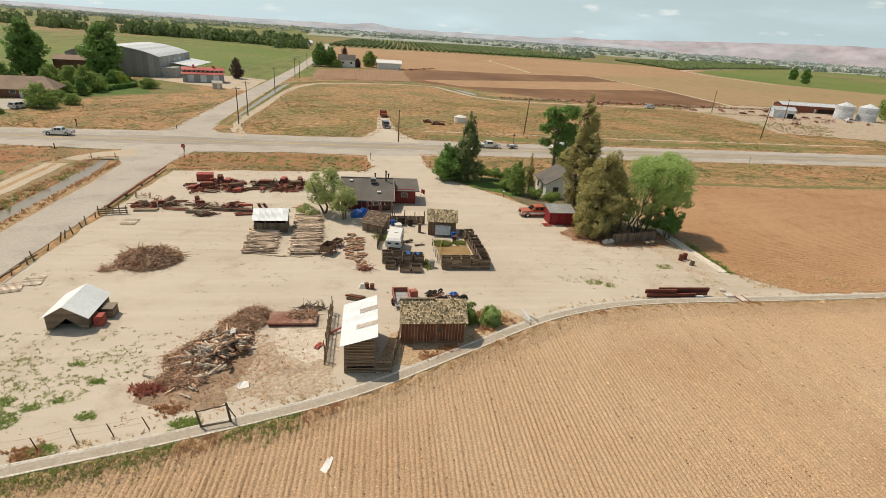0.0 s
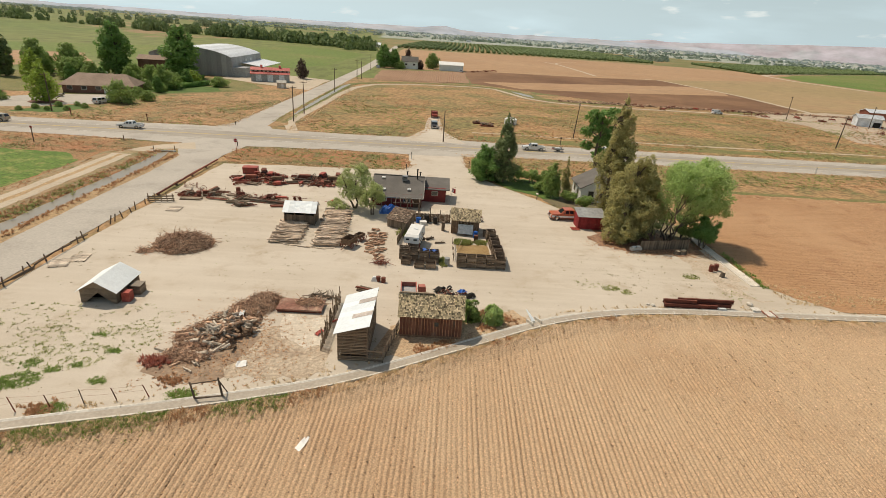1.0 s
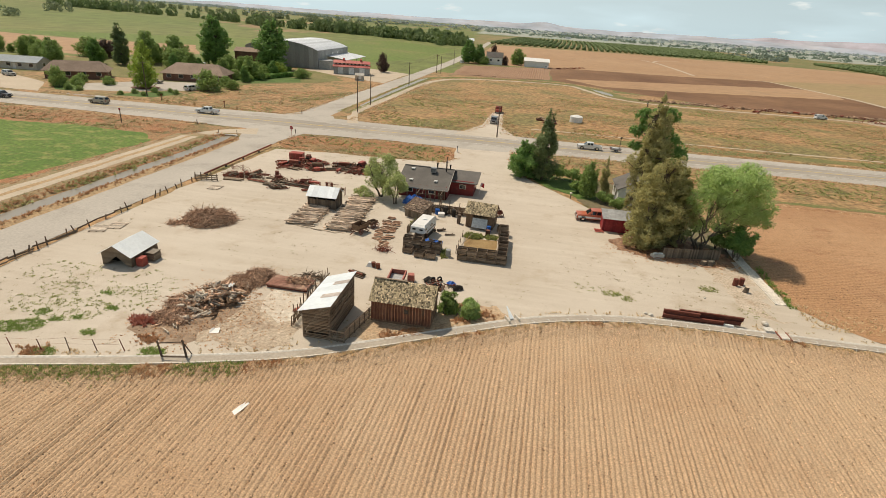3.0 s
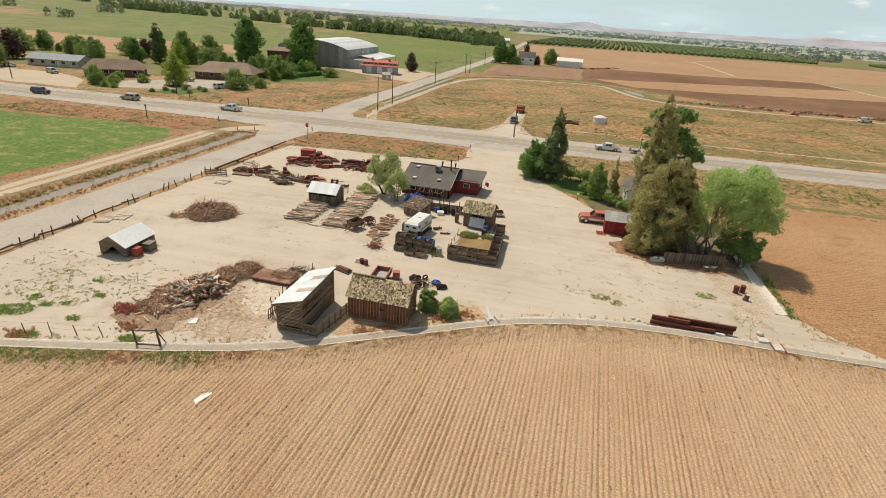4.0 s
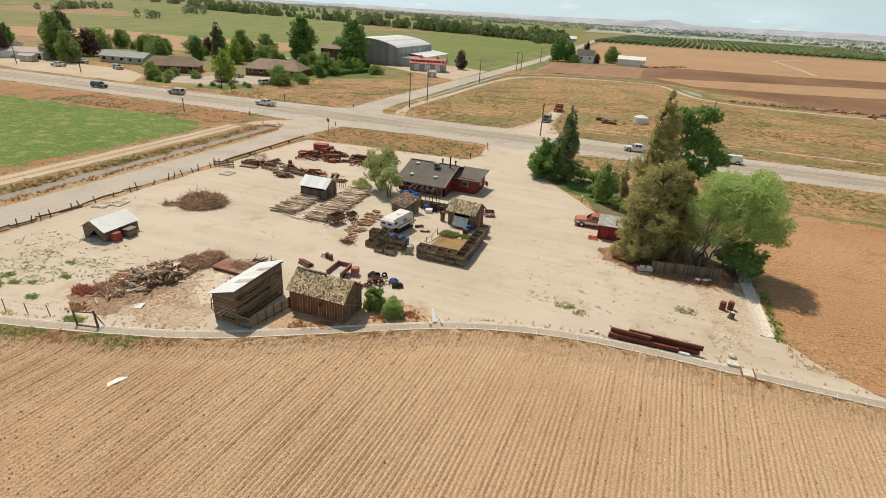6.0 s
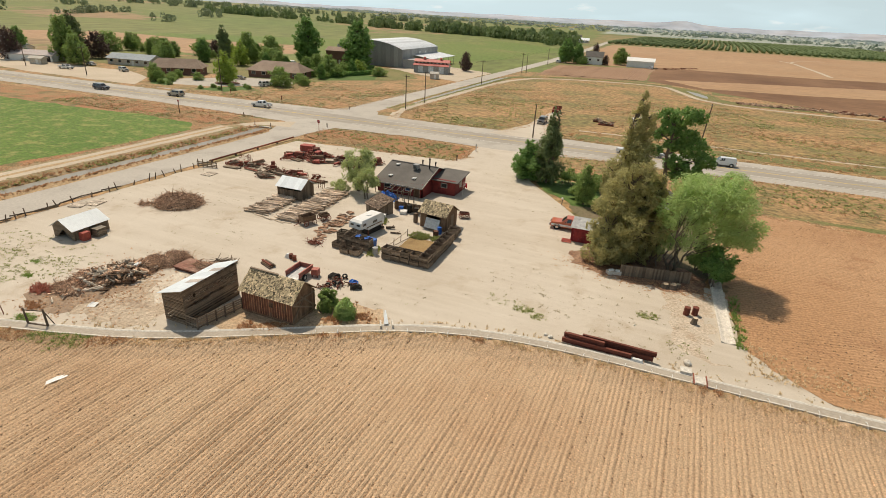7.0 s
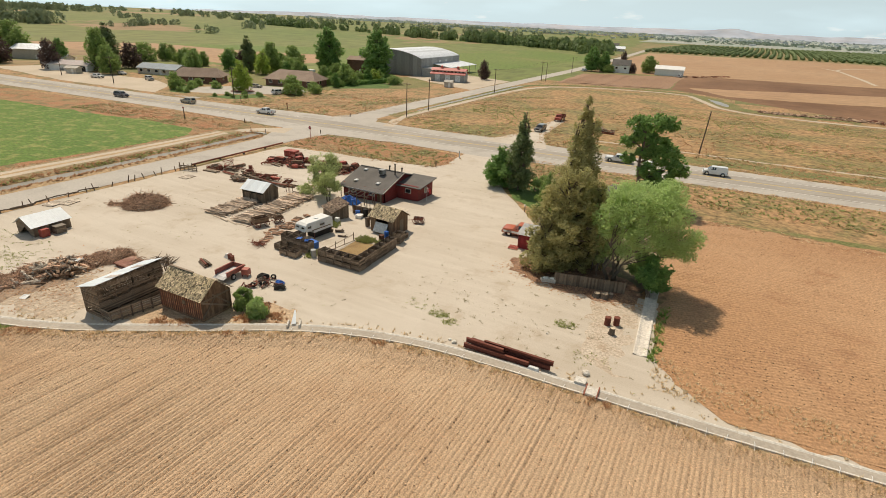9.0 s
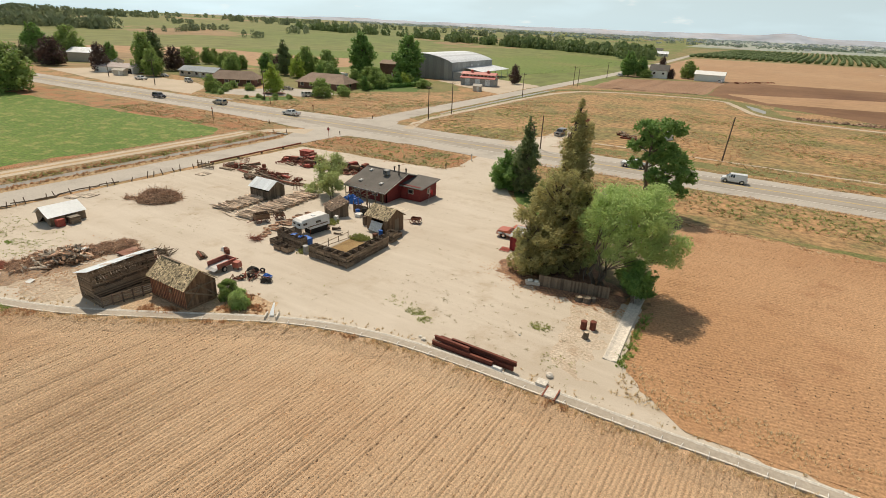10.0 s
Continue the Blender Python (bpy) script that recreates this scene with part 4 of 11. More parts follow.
def slat_wall(name, parent, a, b, z0, z1, slat, gap, thick, mat, seed=1, skip=0.03, holes=()):
    """Level slats from a to b, with gaps; z1 may be a function of t along the wall. holes: (t0, t1, z0, z1) where every other slat is out."""
    r = random.Random(seed)
    a, b = Vector(a), Vector(b)
    z, k = z0, 0
    top = max(z1(0), z1(1)) if callable(z1) else z1
    while z + slat < top:
        spans = [(0.0, 1.0)]
        if callable(z1) and z + slat > min(z1(0), z1(1)):
            lo, hi = z1(0), z1(1)
            t = (z + slat - lo) / (hi - lo)
            spans = [(max(0, t), 1.0)] if hi > lo else [(0.0, min(1, t))]
        for h0, h1, y0, y1 in holes:
            if y0 < z < y1 and k % 2:
                spans = [(s, min(e, h0)) for s, e in spans if s < h0] + [(max(s, h1), e) for s, e in spans if e > h1]
        if r.random() > skip:
            for s, e in spans:
                if e - s > 0.03:
                    p, q = a.lerp(b, s), a.lerp(b, e)
                    dz = r.uniform(-0.012, 0.012)
                    Mesh().beam((p.x, p.y, z + slat / 2 + dz), (q.x, q.y, z + slat / 2 - dz), thick, slat).ob(name, mat, parent)
        z += slat + gap
        k += 1


def gable(t, eave, ridge):
    return eave + (ridge - eave) * (1 - abs(2 * t - 1))


def sheet_roof(parent, a, b, c, d, sheets, mat, thick=0.025, name="roof_sheet", rusty=(), waves=6):
    """Corrugated sheets side by side on the slope with the eave a-b and the top d-c."""
    a, b, c, d = (Vector(p) for p in (a, b, c, d))
    nrm = (b - a).cross(d - a).normalized()
    for i in range(sheets):
        t0, t1 = i / sheets, (i + 1) / sheets + (0.012 if i < sheets - 1 else 0)
        m = Mesh()
        n = waves * 2
        lift = nrm * (0.004 * (i % 2))
        for k in range(n + 1):
            t = t0 + (t1 - t0) * k / n
            up = nrm * (0.014 * (k % 2)) + lift
            for p in (a.lerp(b, t) + up, d.lerp(c, t) + up, a.lerp(b, t) + up - nrm * thick, d.lerp(c, t) + up - nrm * thick):
                m.v.append(tuple(p))
        for k in range(n):
            o, q = 4 * k, 4 * k + 4
            m.f += [(o, q, q + 1, o + 1), (o + 3, q + 3, q + 2, o + 2), (o + 2, q + 2, q, o), (o + 1, q + 1, q + 3, o + 3)]
        m.f += [(0, 1, 3, 2), (4 * n + 2, 4 * n + 3, 4 * n + 1, 4 * n)]
        m.ob(name, mat, parent)
    for s0, s1, u0, u1 in rusty:
        q = [a.lerp(b, s0).lerp(d.lerp(c, s0), u0), a.lerp(b, s1).lerp(d.lerp(c, s1), u0), a.lerp(b, s1).lerp(d.lerp(c, s1), u1), a.lerp(b, s0).lerp(d.lerp(c, s0), u1)]
        Mesh().slab([p + nrm * 0.032 for p in q], 0.012).ob("roof_patch", TIN_RUST, parent, "rust-stained sheet laid over the roof")


# tall slatted corn crib with a lean-to roof
crib = thing("corn_crib", pose(-3.25, 47.85, 0), "tall narrow corn crib of weathered slats with pale tin roof", "crib")
cw, cl = 1.28, 3.3
for x, zt in ((-cw, 2.75), (cw, 3.58)):
    for k in range(5):
        Mesh().box((x * 0.94, -cl + 0.08 + k * (2 * cl - 0.16) / 4, zt / 2), (0.13, 0.13, zt)).ob("post", WOOD_GREY, crib)
slat_wall("slat", crib, (-cw, -cl, 0), (cw, -cl, 0), 0.12, lambda t: 2.72 + 0.85 * t, 0.10, 0.05, 0.03, WOOD_SLAT, 3)
slat_wall("slat", crib, (-cw, cl, 0), (cw, cl, 0), 0.12, lambda t: 2.72 + 0.85 * t, 0.105, 0.03, 0.03, WOOD_SLAT, 4)
slat_wall("slat", crib, (cw, -cl, 0), (cw, cl, 0), 0.12, 3.5, 0.105, 0.028, 0.03, WOOD_SLAT, 5, holes=((0.07, 0.13, 1.9, 2.9),) + tuple((0.17 + 0.085 * k, 0.20 + 0.085 * k, 1.4 + 0.2 * (k % 3), 3.0 - 0.15 * (k % 2)) for k in range(9)))
slat_wall("slat", crib, (-cw, -cl, 0), (-cw, cl, 0), 0.12, 2.7, 0.105, 0.03, 0.03, WOOD_SLAT, 6)
Mesh().box((0, 0, 0.06), (2 * cw - 0.1, 2 * cl - 0.1, 0.12)).ob("floor_deck", WOOD_GREY, crib)
Mesh().box((-0.2, 0, 0.75), (0.05, 2 * cl - 0.3, 1.2)).ob("inner_partition", WOOD_SLAT, crib)
for k in range(7):
    y = -cl + k * cl / 3
    Mesh().beam((-cw - 0.2, y, 2.72), (cw + 0.2, y, 3.6), 0.06, 0.12).ob("rafter", WOOD_GREY, crib)
sheet_roof(crib, (-cw - 0.33, cl + 0.22, 2.78), (-cw - 0.33, -cl - 0.22, 2.76), (cw + 0.2, -cl - 0.22, 3.68), (cw + 0.2, cl + 0.22, 3.84), 8, TIN, rusty=((0.26, 0.36, 0.5, 1.0), (0.62, 0.72, 0.42, 1.0)))
# board fence of the crib's pen
pen = thing("pen_fence", pose(-1.0, 47.9, 0), "old grey board pen fence between crib and barn", "fence")
for (x0, y0), (x1, y1), n in (((-0.95, -3.3), (0.35, -3.35), 2), ((0.35, -3.35), (1.35, 2.2), 6)):
    for i in range(n):
        ax, ay = x0 + (x1 - x0) * i / n, y0 + (y1 - y0) * i / n
        Mesh().box((ax, ay, 0.6), (0.12, 0.12, 1.2), pose(0, 0, 0)).ob("post", POST, pen)
    for z in (0.22, 0.45, 0.68, 0.91, 1.12):
        Mesh().beam((x0, y0 - 0.06, z), (x1, y1 - 0.06, z + rnd.uniform(-0.05, 0.05)), 0.03, 0.15).ob("rail", WOOD_GREY, pen)

old_fence = thing("corral_fence", pose(-6.2, 50.5, 0), "leaning row of old slabs and stakes beside the crib", "fence")
for k in range(34):
    y = -4.6 + k * 0.27
    h = rnd.uniform(1.0, 2.1)
    Mesh().tube((rnd.uniform(-0.08, 0.08), y, 0), (rnd.uniform(-0.22, 0.22), y + rnd.uniform(-0.12, 0.12), h), 0.07, 0.045, 5).ob("stake", WOOD_SLAT, old_fence)
for z in (0.5, 1.1):
    Mesh().beam((0.1, -4.6, z), (0.1, 4.6, z + 0.1), 0.06, 0.1).ob("rail", WOOD_GREY, old_fence)

# board-and-batten barn with a shingle roof
barn = thing("wooden_barn", pose(3.38, 50.68, 0.0), "small faded red board barn with a mossy shingle roof", "barn")
bw, bl, be, br = 2.9, 1.72, 2.28, 3.78
Mesh().box((0, 0, 0.13), (2 * bw, 2 * bl, 0.26)).ob("plinth", WOOD_BROWN, barn, "dark rough timber sill")
board_wall("board", barn, (-bw, -bl, 0.26), (bw, -bl, 0.26), be - 0.3, 0.30, 0.03, WOOD_RED, seed=2)
board_wall("board", barn, (bw, bl, 0.26), (-bw, bl, 0.26), be - 0.3, 0.30, 0.03, WOOD_RED, seed=3)
for sx, sd in ((bw, 4), (-bw, 5)):
    board_wall("board", barn, (sx, -bl, 0.26), (sx, bl, 0.26), 0, 0.26, 0.03, WOOD_BROWN, tops=lambda t: gable(t, be - 0.3, br - 0.32), seed=sd)
    rim = [(-bl + 0.03, 0.26), (bl - 0.03, 0.26), (bl - 0.03, be - 0.08), (0, br - 0.12), (-bl + 0.03, be - 0.08)]
    back = [(x, y, z) for x in (sx * 0.985, sx * 0.977) for y, z in rim]
    Mesh().add(back, [(0, 1, 2, 3, 4), (9, 8, 7, 6, 5)] + [(k, 5 + k, 5 + (k + 1) % 5, (k + 1) % 5) for k in range(5)]).ob("lining", WOOD_BROWN, barn)
for k in range(20):
    x = -bw + (k + 0.5) * 2 * bw / 20
    Mesh().box((x + 0.145, -bl - 0.028, be / 2 + 0.08), (0.055, 0.028, be - 0.45)).ob("batten", WOOD_BATTEN, barn)
m = Mesh().box((0.55, -bl - 0.04, 1.52), (0.48, 0.05, 0.5))
m.ob("window_frame", WOOD_BROWN, barn)
Mesh().box((0.55, -bl - 0.058, 1.52), (0.36, 0.03, 0.38)).ob("window_pane", GLASS, barn)
for a, b in (((bw + 0.05, -bl, 0.4), (bw + 0.05, 0.2, 2.3)), ((bw + 0.05, bl, 0.4), (bw + 0.05, -0.4, 2.4)), ((bw + 0.05, -bl, 2.05), (bw + 0.05, bl, 2.05)), ((bw + 0.06, -bl + 0.1, 2.0), (bw + 0.06, bl - 0.3, 0.4))):
    Mesh().beam(a, b, 0.05, 0.15).ob("brace", WOOD_GREY, barn)
deck = Mesh()
for s in (-1, 1):
    deck.slab([(-bw - 0.2, s * (bl + 0.2), be - 0.02), (bw + 0.25, s * (bl + 0.2), be - 0.02), (bw + 0.25, 0, br), (-bw - 0.2, 0, br)][::s * -1 if s < 0 else -1] if s > 0 else
              [(-bw - 0.2, -bl - 0.2, be - 0.02), (bw + 0.25, -bl - 0.2, be - 0.02), (bw + 0.25, 0, br), (-bw - 0.2, 0, br)], 0.05)
deck.ob("roof_deck", WOOD_BROWN, barn)
sh = Mesh()
roof_shingles(sh, (-bw - 0.22, -bl - 0.24, be - 0.03), (bw + 0.27, -bl - 0.24, be - 0.03), (bw + 0.27, 0.0, br + 0.01), (-bw - 0.22, 0.0, br + 0.01), 0.16, 0.15, 11)
roof_shingles(sh, (bw + 0.27, bl + 0.24, be - 0.03), (-bw - 0.22, bl + 0.24, be - 0.03), (-bw - 0.22, 0.0, br + 0.01), (bw + 0.27, 0.0, br + 0.01), 0.16, 0.15, 12)
tagged(sh.ob("shingles", SHINGLE, barn), kind="stuff")
Mesh().beam((-bw - 0.2, 0, br + 0.06), (0.2, 0, br + 0.075), 0.22, 0.05).ob("ridge_board", WOOD_GREY, barn)

# open-fronted hut with a tin roof
hut = thing("tin_roof_hut", pose(-29.35, 54.2, 0, 0, 0, 2), "small weathered board hut with a bright tin gable roof", "hut")
hw, hl, he, hr = 1.72, 2.25, 1.42, 2.4
board_wall("board", hut, (hw, -hl, 0), (hw, hl, 0), he, 0.24, 0.03, WOOD_GREY, seed=6)
board_wall("board", hut, (-hw, -hl, 0), (-hw, hl, 0), he, 0.24, 0.03, WOOD_GREY, seed=7)
board_wall("board", hut, (hw, hl, 0), (-hw, hl, 0), he, 0.24, 0.03, WOOD_GREY, tops=lambda t: gable(t, he, hr - 0.05), seed=8)
def hut_half(z):
    return hw if z < he else hw * (hr - z) / (hr - he)


for i in range(10):
    # boards over a low, wide, three-cornered opening
    z0, z1 = 0.02 + i * 0.23, 0.235 + i * 0.23
    lo, hi = [max(0.0, 1.4 * (1 - z / 1.15)) for z in (z0, z1)]
    a0, a1 = max(0.05, hut_half(z0)), max(0.03, hut_half(z1))
    if lo > 0:
        for s in (-1, 1):
            Mesh().prism([(s * a0, z0), (s * lo, z0), (s * hi, z1), (s * a1, z1)], -hl - 0.015, -hl + 0.015).ob("front_board", WOOD_GREY, hut)
    else:
        Mesh().prism([(-a0, z0), (a0, z0), (a1, z1), (-a1, z1)], -hl - 0.015, -hl + 0.015).ob("front_board", WOOD_GREY, hut)
# floor coloured near black to paint the shade behind the opening
Mesh().box((0, hl * 0.2, 0.02), (2 * hw - 0.1, 2 * hl * 0.7, 0.02)).ob("earth_floor", DARK, hut)
sheet_roof(hut, (hw + 0.28, -hl - 0.35, he - 0.12), (hw + 0.28, hl + 0.15, he - 0.14), (0, hl + 0.15, hr), (0, -hl - 0.35, hr + 0.1), 5, TIN_BRIGHT)
sheet_roof(hut, (-hw - 0.28, hl + 0.15, he - 0.12), (-hw - 0.28, -hl - 0.35, he - 0.12), (0, -hl - 0.35, hr + 0.1), (0, hl + 0.15, hr), 5, TIN_BRIGHT)
red_box = thing("red_cabinet", pose(-27.0, 52.9, 0, 0, 0, 4), "rusty red steel box standing against the hut", "cabinet")
Mesh().box((0, 0, 0.5), (0.75, 0.9, 1.0)).ob("body", RED_PAINT, red_box)
Mesh().box((0.385, 0, 0.5), (0.02, 0.78, 0.88)).ob("door", RED_PAINT, red_box)
pallet_box = thing("wooden_crate", pose(-26.85, 54.6, 0, 0, 0, 2), "old wooden crate against the hut", "crate")
for i in range(4):
    Mesh().box((0, 0, 0.13 + i * 0.24), (1.0, 1.2, 0.2)).ob("side_board", WOOD_GREY, pallet_box)
Mesh().box((0, 0, 1.0), (1.08, 1.3, 0.04)).ob("lid", LOG_GREY, pallet_box)

# feed shed with a white tin roof
shed = thing("feed_shed", pose(-15.95, 78.6, 0, 0, 0, 2), "low grey timber shed with a white tin gable roof", "shed")
sw, sl, se, sr = 2.1, 1.6, 1.95, 3.05
board_wall("board", shed, (-sw, -sl + 0.2, 0.0), (sw, -sl + 0.2, 0.0), se * 0.72, 0.25, 0.03, WOOD_GREY, seed=9)
board_wall("board", shed, (sw, sl, 0), (-sw, sl, 0), se, 0.25, 0.03, WOOD_GREY, seed=10)
for sx in (-sw, sw):
    board_wall("board", shed, (sx, -sl, 0), (sx, sl, 0), se, 0.25, 0.03, WOOD_GREY, tops=lambda t: gable(t, se, sr - 0.06), seed=11)
for x in (-sw, -0.7, 0.7, sw):
    Mesh().box((x, -sl, se / 2), (0.12, 0.12, se)).ob("post", WOOD_GREY, shed)
# added near-black block gives the shade inside the open shed
Mesh().box((0, 0.1, 0.5), (2 * sw - 0.3, 2 * sl - 0.6, 1.0)).ob("hay_store", DARK, shed)
sheet_roof(shed, (-sw - 0.25, -sl - 0.35, se - 0.06), (sw + 0.25, -sl - 0.35, se - 0.06), (sw + 0.25, 0, sr), (-sw - 0.25, 0, sr), 6, TIN)
sheet_roof(shed, (sw + 0.25, sl + 0.35, se - 0.06), (-sw - 0.25, sl + 0.35, se - 0.06), (-sw - 0.25, 0, sr), (sw + 0.25, 0, sr), 6, TIN)

# garden shed with a shingle roof
gs = thing("garden_shed", pose(7.85, 78.75, 0, 0, 0, -6), "brown board garden shed with a shingle roof", "shed")
gw, gl, ge, gr = 1.95, 1.65, 2.15, 3.4
board_wall("board", gs, (gw, gl, 0), (-gw, gl, 0), ge, 0.22, 0.03, WOOD_BROWN, seed=12)
board_wall("board", gs, (-gw, -gl, 0), (-0.95, -gl, 0), ge, 0.22, 0.03, WOOD_BROWN, seed=13)
board_wall("board", gs, (1.2, -gl, 0), (gw, -gl, 0), ge, 0.22, 0.03, WOOD_BROWN, seed=13)
board_wall("board", gs, (-0.95, -gl, 0), (1.2, -gl, 0), 0.5, 0.22, 0.03, WOOD_BROWN, seed=14)
for sx in (-gw, gw):
    board_wall("board", gs, (sx, -gl, 0), (sx, gl, 0), ge, 0.22, 0.03, WOOD_BROWN, tops=lambda t: gable(t, ge, gr - 0.05), seed=15)
Mesh().box((gw + 0.03, 0.25, 0.98), (0.03, 0.8, 1.9)).ob("door", WOOD_GREY, gs)
dk = Mesh()
dk.slab([(-gw - 0.25, -gl - 0.3, ge - 0.05), (gw + 0.25, -gl - 0.3, ge - 0.05), (gw + 0.25, 0, gr), (-gw - 0.25, 0, gr)], 0.05)
dk.slab([(gw + 0.25, gl + 0.3, ge - 0.05), (-gw - 0.25, gl + 0.3, ge - 0.05), (-gw - 0.25, 0, gr), (gw + 0.25, 0, gr)], 0.05)
dk.ob("roof_deck", WOOD_BROWN, gs)
sh = Mesh()
roof_shingles(sh, (-gw - 0.27, -gl - 0.34, ge - 0.06), (gw + 0.27, -gl - 0.34, ge - 0.06), (gw + 0.27, 0, gr), (-gw - 0.27, 0, gr), 0.19, 0.17, 21)
roof_shingles(sh, (gw + 0.27, gl + 0.34, ge - 0.06), (-gw - 0.27, gl + 0.34, ge - 0.06), (-gw - 0.27, 0, gr), (gw + 0.27, 0, gr), 0.19, 0.17, 22)
tagged(sh.ob("shingles", SHINGLE, gs), kind="stuff")
sheet = Mesh()
sheet.slab([(-0.95, -gl - 0.75, 0.35), (1.2, -gl - 0.75, 0.35), (1.2, -gl - 0.08, 1.55), (-0.95, -gl - 0.08, 1.55)], 0.02)
sheet.ob("plastic_cover", TARP_PALE, gs, "pale plastic sheet leaning over the front opening")

# tumbledown lean-to shed
lean = thing("lean_to_shed", pose(-1.6, 79.0, 0, 0, 0, -24), "sagging old lean-to with a rough shingle roof", "shed")
board_wall("board", lean, (-1.6, -1.2, 0), (1.5, -1.2, 0), 1.35, 0.22, 0.03, WOOD_GREY, seed=16, jitter=0.2)
board_wall("board", lean, (-1.6, 1.3, 0), (-1.6, -1.2, 0), 0, 0.22, 0.03, WOOD_GREY, tops=lambda t: 2.2 - 0.9 * t, seed=17, jitter=0.2)
board_wall("board", lean, (1.5, -1.2, 0), (1.5, 1.3, 0), 0, 0.22, 0.03, WOOD_GREY, tops=lambda t: 1.3 + 0.9 * t, seed=18, jitter=0.2)
board_wall("board", lean, (1.5, 1.3, 0), (-1.6, 1.3, 0), 2.2, 0.22, 0.03, WOOD_GREY, seed=19, jitter=0.1)
dk = Mesh()
dk.slab([(-1.8, -1.45, 1.3), (1.7, -1.45, 1.2), (1.7, 1.5, 2.2), (-1.8, 1.5, 2.3)], 0.06)
dk.ob("roof_deck", WOOD_BROWN, lean)
sh = Mesh()
roof_shingles(sh, (-1.8, -1.5, 1.31), (1.7, -1.5, 1.21), (1.7, 1.5, 2.22), (-1.8, 1.5, 2.32), 0.2, 0.2, 23)
tagged(sh.ob("shingles", surface("rotten_shingles", (0.13, 0.09, 0.065), (0.23, 0.165, 0.12), 5.0, 1.5, bump=0.5, per_island=0.4), lean), kind="stuff")
for k in range(14):
    a = rnd.uniform(0, 180)
    x, y = rnd.uniform(-1.6, 1.4), rnd.uniform(-1.2, 1.2)
    z = 1.76 + 0.33 * y - 0.03 * x
    Mesh().beam((x - 0.5 * math.cos(a), y - 0.3 * math.sin(a), z), (x + 0.5 * math.cos(a), y + 0.3 * math.sin(a), z + 0.1), 0.16, 0.04).ob("loose_board", (WOOD_BROWN, WOOD_GREY, WOOD_PALE)[k % 3], lean)

# red house with a grey shingle roof
house = thing("red_house", pose(-3.0, 93.4, 0), "low dark red house with a wide grey shingle roof", "house")
ww, wl, we, wr = 4.0, 5.4, 2.15, 3.78
for a, b, tops in (((-ww, -wl), (ww, -wl), None), ((ww, wl), (-ww, wl), None), ((ww, -wl), (ww, wl), 1), ((-ww, wl), (-ww, -wl), 1)):
    d = Vector((b[0] - a[0], b[1] - a[1], 0))
    nn = Vector((-d.y, d.x, 0)).normalized()
    m = Mesh()
    hs = [(0, we), (1, we)] if not tops else [(0, we), (0.5, wr - 0.12), (1, we)]
    base = [Vector((*a, 0)) + d * t for t, _ in hs]
    n = len(hs)
    outer, top = base, [p + Vector((0, 0, h)) for p, (_, h) in zip(base, hs)]
    m.add(outer + top + [p + nn * 0.15 for p in outer] + [p + nn * 0.15 for p in top],
          [(i, i + 1, n + i + 1, n + i) for i in range(n - 1)] + [(3 * n + i, 3 * n + i + 1, 2 * n + i + 1, 2 * n + i) for i in range(n - 1)] + [(n + i, n + i + 1, 3 * n + i + 1, 3 * n + i) for i in range(n - 1)] + [(0, n, 3 * n, 2 * n), (n - 1, 3 * n - 1, 4 * n - 1, 2 * n - 1)])
    m.ob("wall", WALL_RED, house)
for s in (-1, 1):
    q = [(-ww - 0.35, -wl - 0.9, we - 0.28), (ww + 0.35, -wl - 0.9, we - 0.28), (ww + 0.35, 0, wr), (-ww - 0.35, 0, wr)] if s < 0 else [(ww + 0.35, wl + 0.5, we - 0.15), (-ww - 0.35, wl + 0.5, we - 0.15), (-ww - 0.35, 0, wr), (ww + 0.35, 0, wr)]
    Mesh().slab(q, 0.14).ob("roof", ROOF_GREY, house)
    Mesh().beam((q[0][0], q[0][1], q[0][2] - 0.08), (q[1][0], q[1][1], q[1][2] - 0.08), 0.1, 0.16).ob("gutter", METAL_WALL, house)
for sx in (1,):
    Mesh().beam((ww + 0.37, -wl - 0.9, we - 0.3), (ww + 0.37, 0, wr - 0.02), 0.05, 0.14).ob("barge_board", CREAM, house, "weathered pale barge board")
Mesh().beam((-ww - 0.3, 0, wr + 0.05), (ww + 0.3, 0, wr + 0.05), 0.3, 0.06).ob("ridge_cap", ROOF_GREY, house)
def slope_z(y):
    return wr - (wr - we + 0.28) * abs(y) / (wl + 0.9)
for x, y in ((-2.6, -1.0), (-2.2, -4.3), (1.9, -4.1)):
    b = slope_z(y)
    light = Mesh().box((x, y, b + 0.1), (0.55, 0.75, 0.14)).ob("skylight", WHITE, house, "white skylight")
    Mesh().box((x, y, b + 0.18), (0.4, 0.6, 0.03)).ob("glazing", TARP_PALE, light)
cool = Mesh().box((1.0, -1.5, slope_z(-1.5) + 0.5), (0.85, 0.85, 0.75)).ob("roof_cooler", METAL_WALL, house, "square grey roof cooler")
for k in range(4):
    Mesh().box((1.0, -1.94, slope_z(-1.5) + 0.26 + k * 0.15), (0.7, 0.03, 0.06)).ob("louvre", DARK, cool)
for x, y, h in ((3.05, -0.8, 1.6), (1.3, 0.3, 0.7), (3.5, 0.6, 0.7)):
    b = slope_z(y)
    pipe = Mesh().tube((x, y, b), (x, y, b + h), 0.11, 0.11, 10).ob("flue", DARK, house)
    Mesh().tube((x, y, b + h), (x, y, b + h + 0.14), 0.19, 0.16, 10).ob("cowl", DARK, pipe)
